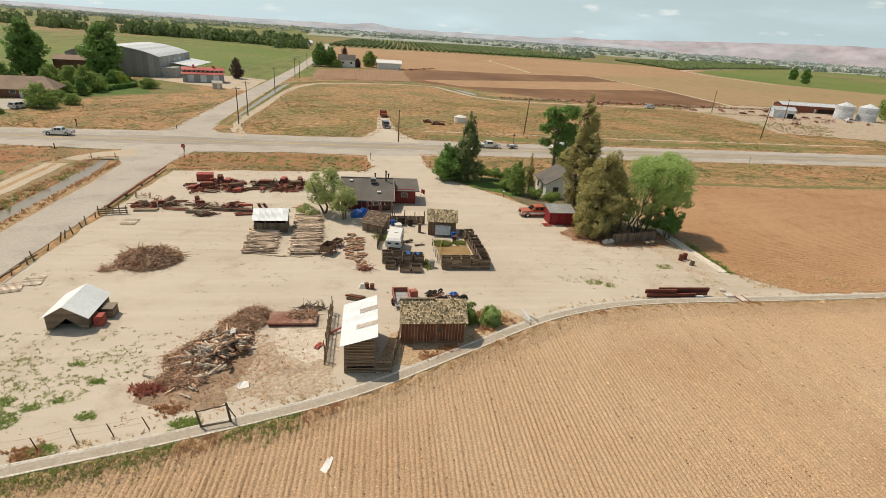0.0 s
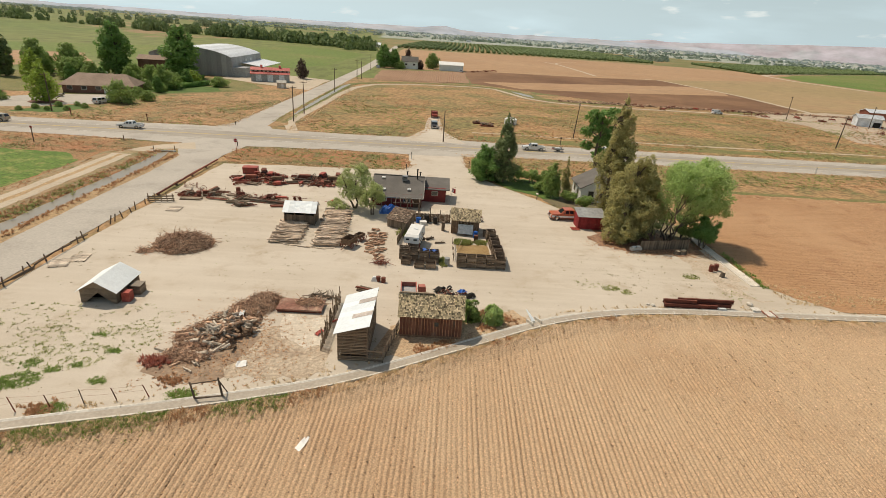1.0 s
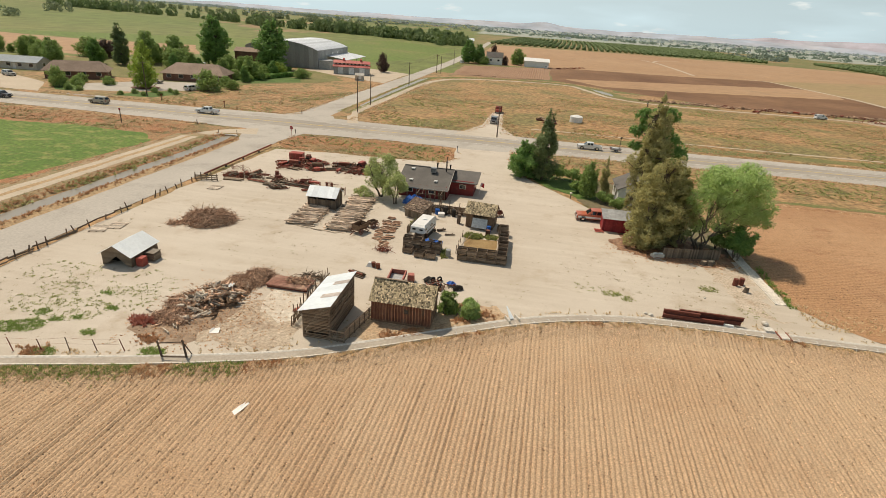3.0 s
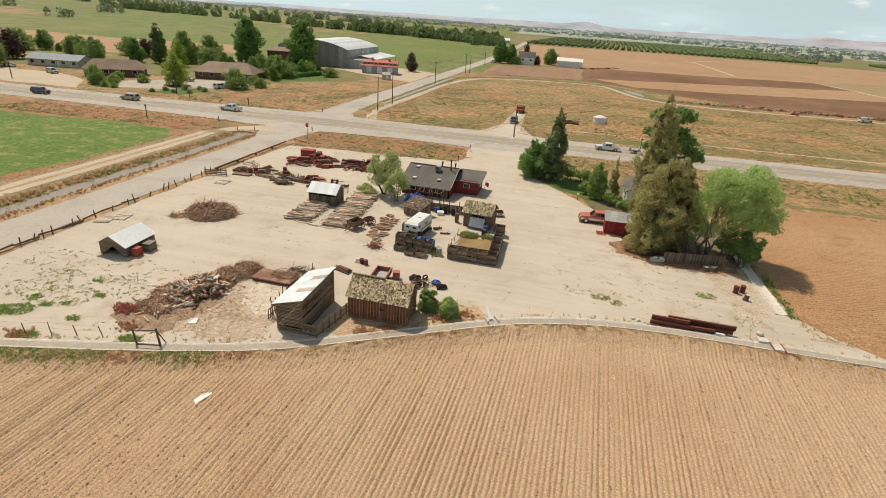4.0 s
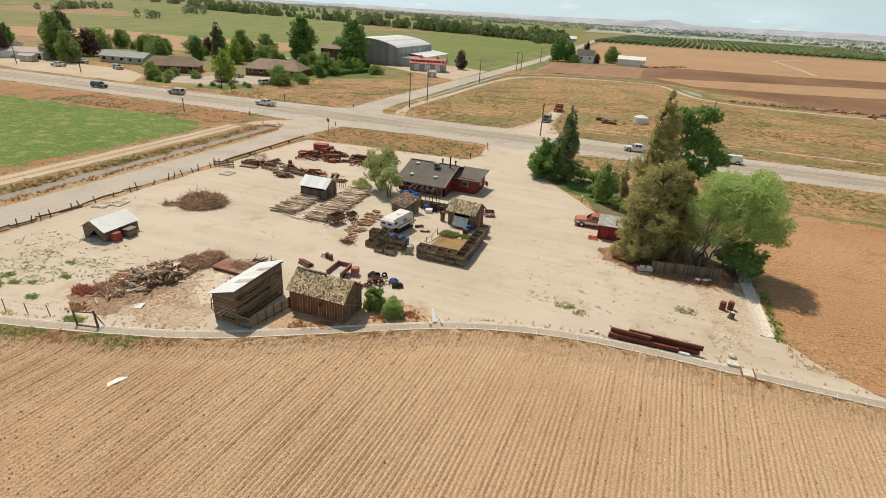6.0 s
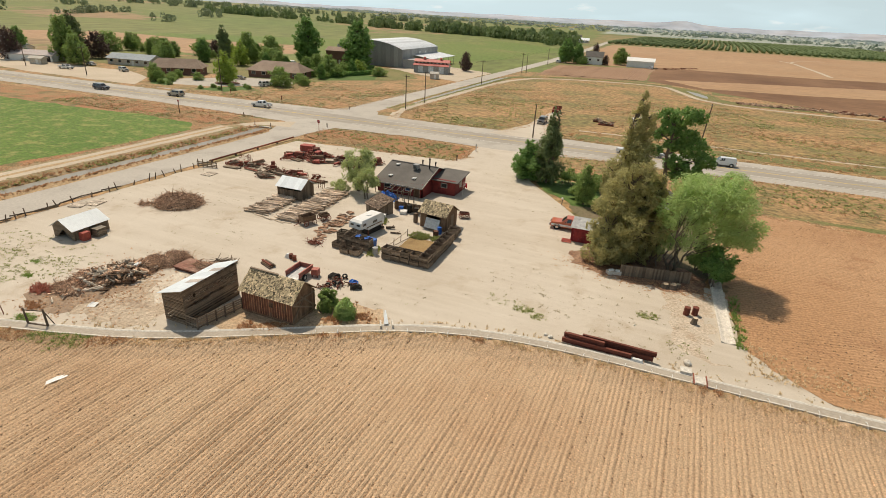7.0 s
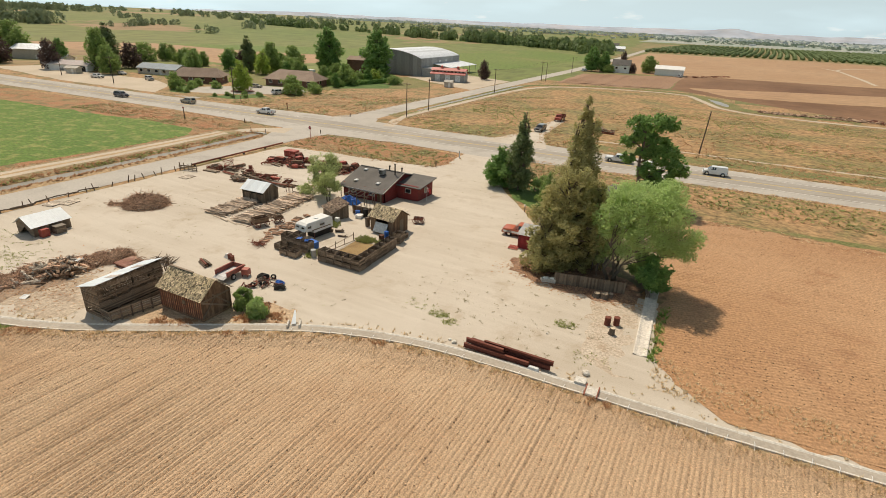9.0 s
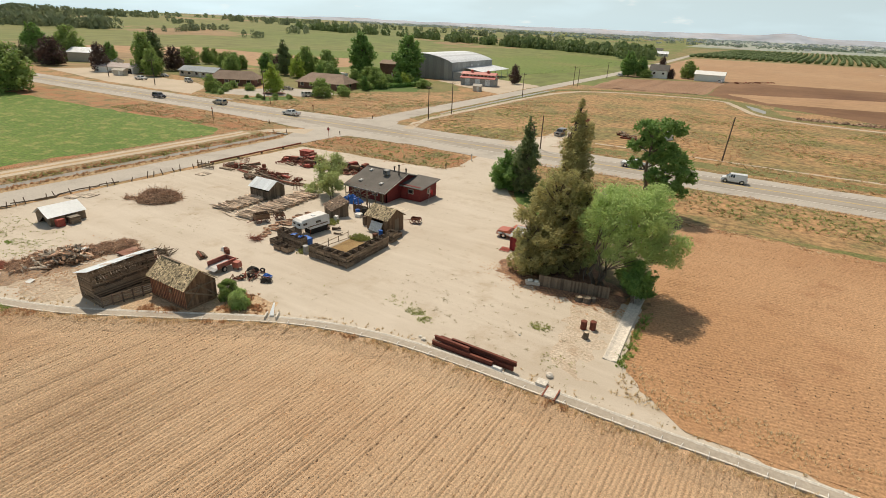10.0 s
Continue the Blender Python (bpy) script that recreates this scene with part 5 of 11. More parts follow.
for x, z0, w, h in ((-2.2, 0.9, 1.0, 0.9), (1.6, 0.9, 1.0, 0.9)):
    fr = Mesh().box((x, -wl - 0.03, z0 + h / 2), (w + 0.16, 0.06, h + 0.16)).ob("window_frame", WHITE, house)
    Mesh().box((x, -wl - 0.05, z0 + h / 2), (w, 0.05, h)).ob("pane", GLASS, fr)
dr = Mesh().box((3.1, -wl - 0.03, 1.0), (0.9, 0.06, 2.0)).ob("door", WOOD_BROWN, house)
Mesh().box((2.75, -wl - 0.09, 1.0), (0.06, 0.06, 0.12)).ob("door_handle", CHROME, dr)
for k in range(6):
    Mesh().tube((-3.9 + k * 1.55, -wl - 0.85, 0), (-3.9 + k * 1.55, -wl - 0.85, we - 0.3), 0.07, 0.07, 6).ob("porch_post", WOOD_GREY, house)
# low wing of the house
x0, x1, y0, y1 = ww + 0.02, ww + 3.9, -1.6, 3.2
for a, b in (((x0, y0), (x1, y0)), ((x1, y0), (x1, y1)), ((x1, y1), (x0, y1))):
    m = Mesh()
    m.box(((a[0] + b[0]) / 2, (a[1] + b[1]) / 2, 1.2), (max(0.15, abs(b[0] - a[0])), max(0.15, abs(b[1] - a[1])), 2.4))
    m.ob("wing_wall", WALL_RED, house)
wq = [(x0 - 0.02, y0 - 0.5, 2.3), (x1 + 0.7, y0 - 0.5, 2.3), (x1 + 0.7, y1 + 0.3, 2.95), (x0 - 0.02, y1 + 0.3, 2.95)]
Mesh().slab(wq, 0.12).ob("wing_roof", ROOF_GREY, house)
Mesh().box(((x0 + x1) / 2, (y0 + y1) / 2, 2.35), (x1 - x0 - 0.2, y1 - y0 - 0.2, 0.1)).ob("wing_ceiling", WALL_RED, house)
fr = Mesh().box((x0 + 2.1, y0 - 0.1, 1.5), (1.1, 0.08, 0.8)).ob("window_frame", CREAM, house)
Mesh().box((x0 + 2.1, y0 - 0.13, 1.5), (0.9, 0.06, 0.6)).ob("pane", GLASS, fr)
dr = Mesh().box((x0 + 0.8, y0 - 0.1, 1.0), (0.9, 0.06, 2.0)).ob("door", WALL_RED, house)
Mesh().box((x0 + 1.15, y0 - 0.16, 1.0), (0.06, 0.06, 0.12)).ob("door_handle", CHROME, dr)
fr = Mesh().box((x1 + 0.1, 0.8, 1.4), (0.08, 0.9, 1.0)).ob("window_frame", CREAM, house)
Mesh().box((x1 + 0.13, 0.8, 1.4), (0.06, 0.7, 0.8)).ob("pane", GLASS, fr)
flag = thing("flag", pose(5.9, 92.9, 0), "small faded red and white flag on a short pole", "flag")
Mesh().tube((0, 0, 0), (0.15, 0, 2.3), 0.03, 0.02, 6).ob("pole", WHITE, flag)
m = Mesh()
for k in range(6):
    m.add([(0.14 + 0.1 * k, 0.05 * math.sin(k), 2.25 - 0.02 * k), (0.24 + 0.1 * k, 0.05 * math.sin(k + 1), 2.23 - 0.02 * k), (0.24 + 0.1 * k, 0.05 * math.sin(k + 1), 1.55 - 0.05 * k), (0.14 + 0.1 * k, 0.05 * math.sin(k), 1.6 - 0.05 * k)], [(0, 1, 2, 3)])
m.ob("cloth", SIGN_RED, flag)
for k in range(3):
    Mesh().box((0.42, 0.03, 2.1 - 0.2 * k), (0.5, 0.06, 0.07)).ob("stripe", WHITE, flag)

# red shed by the trees
rs = thing("red_shed", pose(27.4, 83.9, 0, 0, 0, 1), "small barn-red shed with a grey metal roof", "shed")
board_wall("board", rs, (-2.0, -1.25, 0), (2.0, -1.25, 0), 2.0, 0.33, 0.03, SHED_RED, 0.004, seed=51)
board_wall("board", rs, (2.0, 1.25, 0), (-2.0, 1.25, 0), 2.5, 0.33, 0.03, SHED_RED, 0.004, seed=52)
for sx in (-2.0, 2.0):
    board_wall("board", rs, (sx, -1.25, 0), (sx, 1.25, 0), 0, 0.33, 0.03, SHED_RED, 0.004, tops=lambda t: 2.0 + 0.5 * t, seed=53)
sheet_roof(rs, (-2.2, -1.5, 2.0), (2.2, -1.5, 2.0), (2.2, 1.5, 2.62), (-2.2, 1.5, 2.62), 5, METAL_WALL)
d = Mesh().box((0.3, -1.3, 0.9), (0.8, 0.05, 1.75)).ob("door", SHED_RED, rs)
Mesh().box((0.6, -1.34, 0.9), (0.06, 0.05, 0.12)).ob("door_handle", CHROME, d)
pallet_red = thing("red_pallet", pose(25.0, 82.3, 0.0, 0, 0, 5), "faded red wooden pallet lying on the sand", "pallet")
for k in range(6):
    Mesh().box((0, -0.6 + k * 0.24, 0.12), (1.3, 0.15, 0.03)).ob("slat", RED_PAINT, pallet_red)
for x in (-0.55, 0, 0.55):
    Mesh().box((x, 0, 0.055), (0.09, 1.4, 0.09)).ob("bearer", WOOD_PALE, pallet_red)

# white farmhouse behind the trees
fh = thing("white_cottage", pose(33.2, 100.2, 0, 0, 0, 0), "white cottage with a grey roof half hidden by trees", "house")
m = Mesh()
m.box((0, 0, 1.4), (8.0, 6.4, 2.8))
m.ob("wall", WHITE, fh)
m = Mesh()
m.prism([(-4.0, 2.8), (4.0, 2.8), (4.0, 2.81), (0, 4.9), (-4.0, 2.81)], -3.2, 3.2)
m.ob("gable_wall", WHITE, fh)
Mesh().slab([(-4.4, 3.6, 2.65), (-4.4, -3.6, 2.65), (0, -3.6, 5.0), (0, 3.6, 5.0)], 0.12).ob("roof", ROOF_GREY, fh)
Mesh().slab([(4.4, -3.6, 2.65), (4.4, 3.6, 2.65), (0, 3.6, 5.0), (0, -3.6, 5.0)], 0.12).ob("roof", ROOF_GREY, fh)
for x in (-2.2, 1.8):
    fr = Mesh().box((x, -3.23, 1.6), (1.1, 0.08, 1.2)).ob("window_frame", CREAM, fh)
    Mesh().box((x, -3.26, 1.6), (0.9, 0.06, 1.0)).ob("pane", GLASS, fr)
for y in (-1.2, 1.4):
    fr = Mesh().box((-4.03, y, 1.6), (0.08, 1.0, 1.2)).ob("window_frame", CREAM, fh)
    Mesh().box((-4.06, y, 1.6), (0.06, 0.8, 1.0)).ob("pane", GLASS, fr)

# ---- trees and plants ----
def leaf_cloud(m, lobes, count, size, slim=1.0, droop=0.0, seed=1, hollow=0.5, gaps=0.35, floor=0.3):
    """Leaves scattered through the outer part of rounded lobes (x, y, z, rx, ry, rz), with gaps."""
    r = random.Random(seed)
    weights = [(l[3] * l[4] * l[5]) ** 0.67 for l in lobes]
    made = 0
    tries = 0
    while made < count and tries < count * 6:
        tries += 1
        x, y, z, rx, ry, rz = r.choices(lobes, weights)[0]
        d = Vector((r.gauss(0, 1), r.gauss(0, 1), r.gauss(0, 1))).normalized()
        k = hollow + (1 - hollow) * r.random() ** 0.6
        k *= 1 + 0.22 * noise.noise((d.x * 2.3 + x, d.y * 2.3 + y, d.z * 2.3 + z + seed))
        p = Vector((x + d.x * rx * k, y + d.y * ry * k, z + d.z * rz * k))
        if p.z < floor or noise.noise((p.x * 0.9, p.y * 0.9, p.z * 0.9 + seed * 3)) < gaps - 0.62:
            continue
        s = size * r.uniform(0.6, 1.4)
        a = Vector((r.gauss(0, 1), r.gauss(0, 1), r.gauss(0, 0.7) - droop * 2.2)).normalized() * s
        b = (a.cross(d) if a.cross(d).length > 0.01 else a.orthogonal()).normalized() * (s * slim * r.uniform(0.7, 1.2))
        c = d * (0.18 * s)
        m.add([p - a, p + b * 0.6 - c, p + a, p - b * 0.6 - c], [(0, 1, 2, 3)])
        made += 1
    return m


def limbs(m, base, height, radius, lobes, seed=1, forks=1, top=0.9):
    """A tapered trunk, or several, with a limb to every lobe."""
    r = random.Random(seed)
    tops = []
    for k in range(forks):
        p = Vector(base) + Vector((r.uniform(-0.25, 0.25), r.uniform(-0.25, 0.25), 0)) * (forks - 1)
        q = p.copy()
        n = 6
        pts = [p.copy()]
        for i in range(1, n + 1):
            t = i / n
            lean = Vector((r.uniform(-1, 1), r.uniform(-1, 1), 0)) * height * (0.03 if forks == 1 else 0.07)
            q = Vector((q.x, q.y, height * top * t)) + lean
            pts.append(q.copy())
        for i in range(n):
            m.tube(pts[i], pts[i + 1], radius * (1 - i / n * 0.85), radius * (1 - (i + 1) / n * 0.85), 7)
        tops.append(pts)
    for x, y, z, rx, ry, rz in lobes:
        pts = min(tops, key=lambda ps: min((Vector((x, y, z * 0.6)) - p).length for p in ps))
        start = min(pts[1:], key=lambda p: abs(p.z - max(0.25 * height, z - 0.8 * rz - 0.25 * math.hypot(x, y))))
        mid = start.lerp(Vector((x, y, z)), 0.55) + Vector((r.uniform(-0.2, 0.2), r.uniform(-0.2, 0.2), 0.15 * rz))
        m.tube(start, mid, radius * 0.38, radius * 0.22, 5)
        m.tube(mid, Vector((x, y, z + 0.35 * rz)), radius * 0.22, radius * 0.06, 5)
        for _ in range(3):
            e = Vector((x + r.uniform(-0.7, 0.7) * rx, y + r.uniform(-0.7, 0.7) * ry, z + r.uniform(-0.2, 0.7) * rz))
            m.tube(mid, e, radius * 0.13, radius * 0.03, 4)
    return m


def tree(name, at, height, radius, lobes, leaf, count, size, label, category="tree", seed=1, forks=1, slim=0.7, droop=0.0, hollow=0.45, gaps=0.35, top=0.85, group="", bark=BARK):
    ob = thing(name, pose(*at, 0), label, category, group)
    limbs(Mesh(), (0, 0, -0.05), height, radius, lobes, seed, forks, top).ob("trunk", bark, ob)
    leaf_cloud(Mesh(), lobes, count, size, slim, droop, seed, hollow, gaps).ob("crown", leaf, ob)
    return ob


def spire(height, width, low, n, seed, wild=0.3):
    """Lobes for a tall evergreen: wide low down, narrow at the tip."""
    r = random.Random(seed)
    out = []
    for i in range(n):
        t = (i + 0.5) / n
        z = low + (height - low) * t
        w = width * (1 - t) ** 0.6 + 0.2
        for k in range(3 if t < 0.75 else 1):
            a = r.uniform(0, math.tau)
            o = w * 0.55 * r.uniform(0.5, 1.0 + wild) if t < 0.75 else 0.0
            out.append((o * math.cos(a), o * math.sin(a), z + r.uniform(-0.4, 0.4), w * r.uniform(0.45, 0.7), w * r.uniform(0.45, 0.7), (height - low) / n * r.uniform(0.8, 1.25)))
    return out


def dome(height, width, low, n, seed):
    """Lobes for a round broad-leaved crown."""
    r = random.Random(seed)
    c = (height + low) / 2
    out = [(0, 0, c, width * 0.62, width * 0.62, (height - low) * 0.42)]
    for i in range(n):
        a = i * 2.4 + r.uniform(-0.4, 0.4)
        t = r.uniform(-0.75, 0.85)
        o = width * 0.62 * math.sqrt(1 - t * t * 0.8)
        s = width * r.uniform(0.28, 0.42)
        out.append((o * math.cos(a), o * math.sin(a), c + t * (height - low) * 0.36, s, s, s * 0.85))
    return out


def egg(height, width, low, seed, levels=8, around=5, tip=0.35):
    """Overlapping lobes in a full crown, widest below the middle, down to its foot."""
    r = random.Random(seed)
    out = []
    for i in range(levels):
        t = (i + 0.5) / levels
        w = width * math.sin(math.pi * min(0.97, 0.24 + 0.68 * t)) ** 0.75 * (1 if t < 0.7 else 1 - (1 - tip) * (t - 0.7) / 0.3)
        out.append((0, 0, low + (height - low) * t, w * 0.62, w * 0.62, (height - low) / levels))
        for k in range(around):
            a = (k + r.random()) * math.tau / around + i
            o, s = w * r.uniform(0.5, 0.92), w * r.uniform(0.26, 0.48)
            out.append((o * math.cos(a), o * math.sin(a), low + (height - low) * min(0.96, t + r.uniform(-0.05, 0.05)), s, s, (height - low) / levels * r.uniform(0.7, 1.2)))
    return out


def boughs(lobes, n, seed, reach=1.25):
    """Odd boughs that stick out of a crown and break its outline."""
    r = random.Random(seed)
    extra = []
    for _ in range(n):
        x, y, z, a, b, c = r.choice(lobes)
        o = math.hypot(x, y)
        if o < 0.4:
            continue
        k = reach * r.uniform(0.95, 1.2)
        extra.append((x * k, y * k, z + r.uniform(-0.4, 0.5), a * 0.55, b * 0.55, max(0.35, c * 0.6)))
    return lobes + extra


def shifted(lobes, dx, dy, dz=0.0):
    return [(x + dx, y + dy, z + dz, a, b, c) for x, y, z, a, b, c in lobes]


willow_lobes = shifted(dome(12.6, 5.2, 5.4, 18, 3), 2.2, -0.3) + [(4.8, -1.2, 6.2, 2.2, 2.0, 1.6), (5.9, 0.6, 6.0, 2.2, 2.2, 1.6), (2.4, -2.6, 6.8, 2.2, 1.9, 1.6), (-0.6, -2.0, 7.2, 2.0, 1.8, 1.6), (-1.9, -0.8, 5.4, 1.0, 1.1, 1.4), (6.6, -0.7, 5.2, 1.6, 1.5, 1.0), (7.2, 0.4, 6.6, 1.5, 1.5, 1.2), (-2.2, -0.6, 7.8, 1.7, 1.7, 1.6), (1.2, -0.6, 4.6, 1.8, 1.6, 1.4), (3.7, 0.2, 4.6, 1.9, 1.7, 1.4), (-1.3, 0.3, 3.8, 1.3, 1.3, 1.5), (5.4, 1.0, 5.0, 1.7, 1.6, 1.3), (0.2, 1.0, 3.2, 1.2, 1.2, 1.2)]
tree("willow_tree", (38.5, 79.9, 0), 8.0, 0.16, willow_lobes, LEAF_WILLOW, 32000, 0.17, "broad bright green willow with several slanting stems", seed=4, forks=6, slim=0.55, droop=0.1, gaps=0.4, top=0.6)
tree("tall_evergreen", (31.0, 87.2, 0), 18.6, 0.34, boughs(egg(14.6, 2.4, 0.6, 5, 10, 5, 0.35), 26, 61, 1.35) + boughs(spire(19.2, 2.5, 7.6, 9, 51, 0.7), 10, 62, 1.4) + [(0.25 * math.sin(k * 2.1), 0.25 * math.cos(k * 1.7), 11.5 + 0.62 * k, 1.75 - 0.105 * k, 1.75 - 0.105 * k, 0.8) for k in range(13)] * 2, LEAF_OLIVE, 26000, 0.18, "tall ragged olive-brown evergreen", seed=6, slim=0.6, gaps=0.5, hollow=0.5)
tree("evergreen", (32.4, 80.2, 0), 11.2, 0.30, boughs(egg(11.8, 3.9, 0.2, 7, 8, 7, 0.85), 34, 63, 1.22), LEAF_OLIVE, 36000, 0.175, "wide round-topped olive-brown evergreen drooping over the yard edge", seed=8, slim=0.6, gaps=0.5, hollow=0.5)
tree("evergreen", (34.6, 82.4, 0), 10.6, 0.30, boughs(egg(10.4, 2.8, 0.2, 9, 7, 6, 0.8), 22, 64, 1.25), LEAF_OLIVE, 19000, 0.18, "dense dark evergreen in the middle of the clump", seed=10, slim=0.6, gaps=0.5, hollow=0.5)
tree("evergreen", (30.5, 77.5, 0), 5.6, 0.2, boughs(egg(6.4, 2.5, 0.5, 11, 5, 6, 0.6), 12, 65, 1.25), LEAF_OLIVE, 12000, 0.17, "low spreading evergreen at the edge of the yard", seed=12, slim=0.6, gaps=0.5, hollow=0.5)
tree("young_sapling", (36.2, 80.3, 0), 5.2, 0.05, [(0, 0, 4.6, 0.9, 0.8, 0.8), (-0.7, -0.2, 3.6, 0.7, 0.6, 0.7), (0.8, 0, 3.4, 0.8, 0.7, 0.7), (-1.0, 0, 5.0, 0.6, 0.6, 0.6), (0.3, -0.4, 2.2, 0.6, 0.6, 0.5)], LEAF_SAGE, 1300, 0.17, "thin saplings with pale stems behind the board fence", seed=113, forks=4, gaps=0.4, top=0.95, bark=LOG_GREY)
tree("cottonwood_tree", (35.6, 112.6, 0), 14.6, 0.42, [(1.2, -0.5, 13.4, 2.3, 2.2, 1.7), (-1.8, 0.2, 13.0, 1.9, 1.7, 1.5), (3.0, 0, 13.6, 1.7, 1.5, 1.4), (-0.6, 0.3, 11.2, 1.9, 1.7, 1.4), (2.0, 0, 10.4, 2.0, 1.8, 1.6), (3.6, 0.3, 8.4, 2.5, 2.2, 2.0), (5.6, -0.3, 6.6, 2.0, 1.8, 1.5), (-2.6, 0, 10.2, 1.5, 1.3, 1.2), (0.2, 0, 8.6, 1.5, 1.4, 1.3),
     (1.2, 0.4, 5.6, 2.2, 2.2, 1.6), (-2.4, 0, 7.4, 1.3, 1.2, 1.1), (3.8, -0.4, 4.8, 2.0, 1.8, 1.7), (5.0, 0, 4.0, 1.5, 1.4, 1.3), (2.0, 0, 3.4, 1.6, 1.5, 1.2)], LEAF_DARK, 9000, 0.30, "dark green cottonwood with bare gaps between its boughs", seed=13, slim=0.8, gaps=0.52, top=0.95)
tree("aspen_tree", (16.3, 107.6, 0), 13.2, 0.22, egg(11.0, 2.5, 0.4, 14, 8, 5, 0.4) + spire(13.6, 1.5, 7.0, 5, 114, 0.6), LEAF_ASPEN, 9500, 0.25, "tall narrow grey-green aspen beside the drive", seed=15, slim=0.7, gaps=0.46, hollow=0.3)
tree("shrub_tree", (12.8, 108.4, 0), 5.6, 0.16, egg(6.6, 3.0, 0.1, 16, 6, 6, 0.6), LEAF_DARK, 6500, 0.26, "round dark green shrub tree beside the drive", seed=17, forks=3)
tree("small_evergreen", (24.4, 99.0, 0), 5.4, 0.13, egg(6.2, 1.7, 0.2, 18, 6, 5, 0.4), LEAF_MID, 4200, 0.2, "slender young evergreen on the lawn", seed=19, slim=0.6)
tree("small_evergreen", (27.2, 101.0, 0), 6.4, 0.13, spire(7.0, 0.9, 0.4, 6, 20), LEAF_OLIVE, 1800, 0.2, "narrow columnar evergreen beside the cottage", seed=21, slim=0.6)
for i, (x, y, h, w) in enumerate(((19.5, 109.5, 2.6, 2.0), (22.3, 108.8, 2.8, 2.2), (25.2, 107.5, 2.9, 2.0), (23.0, 101.5, 2.4, 1.6), (27.0, 96.5, 2.2, 1.6), (29.0, 93.0, 2.6, 1.7))):
    tree("garden_shrub", (x, y, 0), h * 0.8, 0.07, dome(h, w, 0.15, 7, 30 + i), LEAF_MID, 1500, 0.2, "rounded green garden shrub", "shrub", seed=31 + i, forks=3, group="garden shrubs")
tree("dark_shrub", (43.0, 77.6, 0), 4.2, 0.1, dome(5.0, 2.2, 0.1, 10, 40), LEAF_DARK, 5000, 0.2, "dark green shrub at the head of the concrete ditch", "shrub", seed=41, forks=4)
tree("dark_shrub", (41.6, 80.6, 0), 3.4, 0.1, dome(4.2, 2.2, 0.1, 8, 42), LEAF_MID, 2600, 0.22, "leafy undergrowth beneath the willow", "shrub", seed=43, forks=4)
tree("yard_tree", (-9.4, 86.0, 0), 6.6, 0.18, dome(7.4, 3.1, 1.0, 13, 44), LEAF_SAGE, 6200, 0.19, "pale sage-green tree beside the red house", seed=45, forks=2, slim=0.5, gaps=0.42)
tree("yard_tree", (-6.4, 83.2, 0), 4.4, 0.14, dome(5.3, 2.3, 0.6, 10, 46), LEAF_SAGE, 4400, 0.17, "small pale green tree in front of the house", seed=47, forks=2, slim=0.5, gaps=0.42)
BUSH_SKIRTS = []
tree("yard_shrub", (-11.6, 84.2, 0), 1.3, 0.06, dome(1.8, 1.9, 0.1, 7, 48), LEAF_SAGE, 1300, 0.18, "low pale green shrub under a tree", "shrub", seed=49, forks=3, slim=0.5)
for x, y, h, w, s, leaves, lab in ((9.6, 52.5, 2.2, 1.05, 50, LEAF_WILLOW, "bright green bush on the bank beside the barn"), (7.4, 53.0, 2.2, 1.1, 52, LEAF_MID, "dark green bush tucked against the barn")):
    tree("willow_bush", (x, y, 0), h * 0.8, 0.05, dome(h, w, 0.05, 14, s), leaves, 5200, 0.13, lab, "shrub", seed=s, forks=5, slim=0.5, group="bushes by the barn")
    low = [(x + w * 0.85 * q * math.cos(a), y + w * 0.8 * q * math.sin(a), 0.0, 0.3, random.Random(s + i).uniform(0.5, 1.0)) for i, (a, q) in enumerate((k * 2.399, math.sqrt((k + 0.5) / 60)) for k in range(60))]
    BUSH_SKIRTS.append((low, leaves))

# trees round the far houses and along the roads: a few kinds, copied
def kind_of_tree(name, lobes, leaf, count, size, label, forks=1, radius=0.3, slim=0.8, seed=1, top=0.8, height=9.0):
    return tree(name, (0, 0, 0), height, radius, lobes, leaf, count, size, label, seed=seed, forks=forks, slim=slim, top=top, gaps=0.36)


KINDS = {
    "round": kind_of_tree("broadleaf_tree", egg(10, 4.2, 0.3, 61, 6, 7, 0.9), LEAF_MID, 5200, 0.36, "round green broad-leaved tree", seed=61),
    "dark": kind_of_tree("shade_tree", egg(10, 3.3, 0.2, 62, 7, 7, 0.85), LEAF_DARK, 5200, 0.34, "dense dark green shade tree", seed=62),
    "spire": kind_of_tree("poplar_tree", egg(10, 1.7, 0.2, 63, 9, 5, 0.6), LEAF_ASPEN, 2600, 0.32, "narrow upright poplar tree by the fields", seed=63, radius=0.2),
    "lime": kind_of_tree("lime_green_tree", egg(10, 4.0, 0.4, 64, 6, 6, 0.6), LEAF_LIME, 3000, 0.38, "yellow-green ornamental tree near houses", seed=64),
    "plum": kind_of_tree("plum_tree", egg(10, 4.2, 0.3, 65, 6, 6, 0.6), LEAF_PURPLE, 3000, 0.38, "dark purple-leaved plum tree", seed=65),
    "bush": kind_of_tree("clipped_shrub", egg(10, 6.4, 0.1, 66, 5, 7, 0.8), LEAF_MID, 3000, 0.5, "rounded dark green shrub near houses", seed=66, forks=3, radius=0.2),
}


def plant(kind, x, y, h, wide=1.0, turn=None):
    s = h / 10.0
    turn = rnd.uniform(0, 360) if turn is None else turn
    return copy_thing(KINDS[kind], Matrix.Translation((x, y, rise(x, y))) @ pose(0, 0, 0, 0, 0, turn) @ Matrix.Diagonal((s * wide, s * wide, s, 1)))


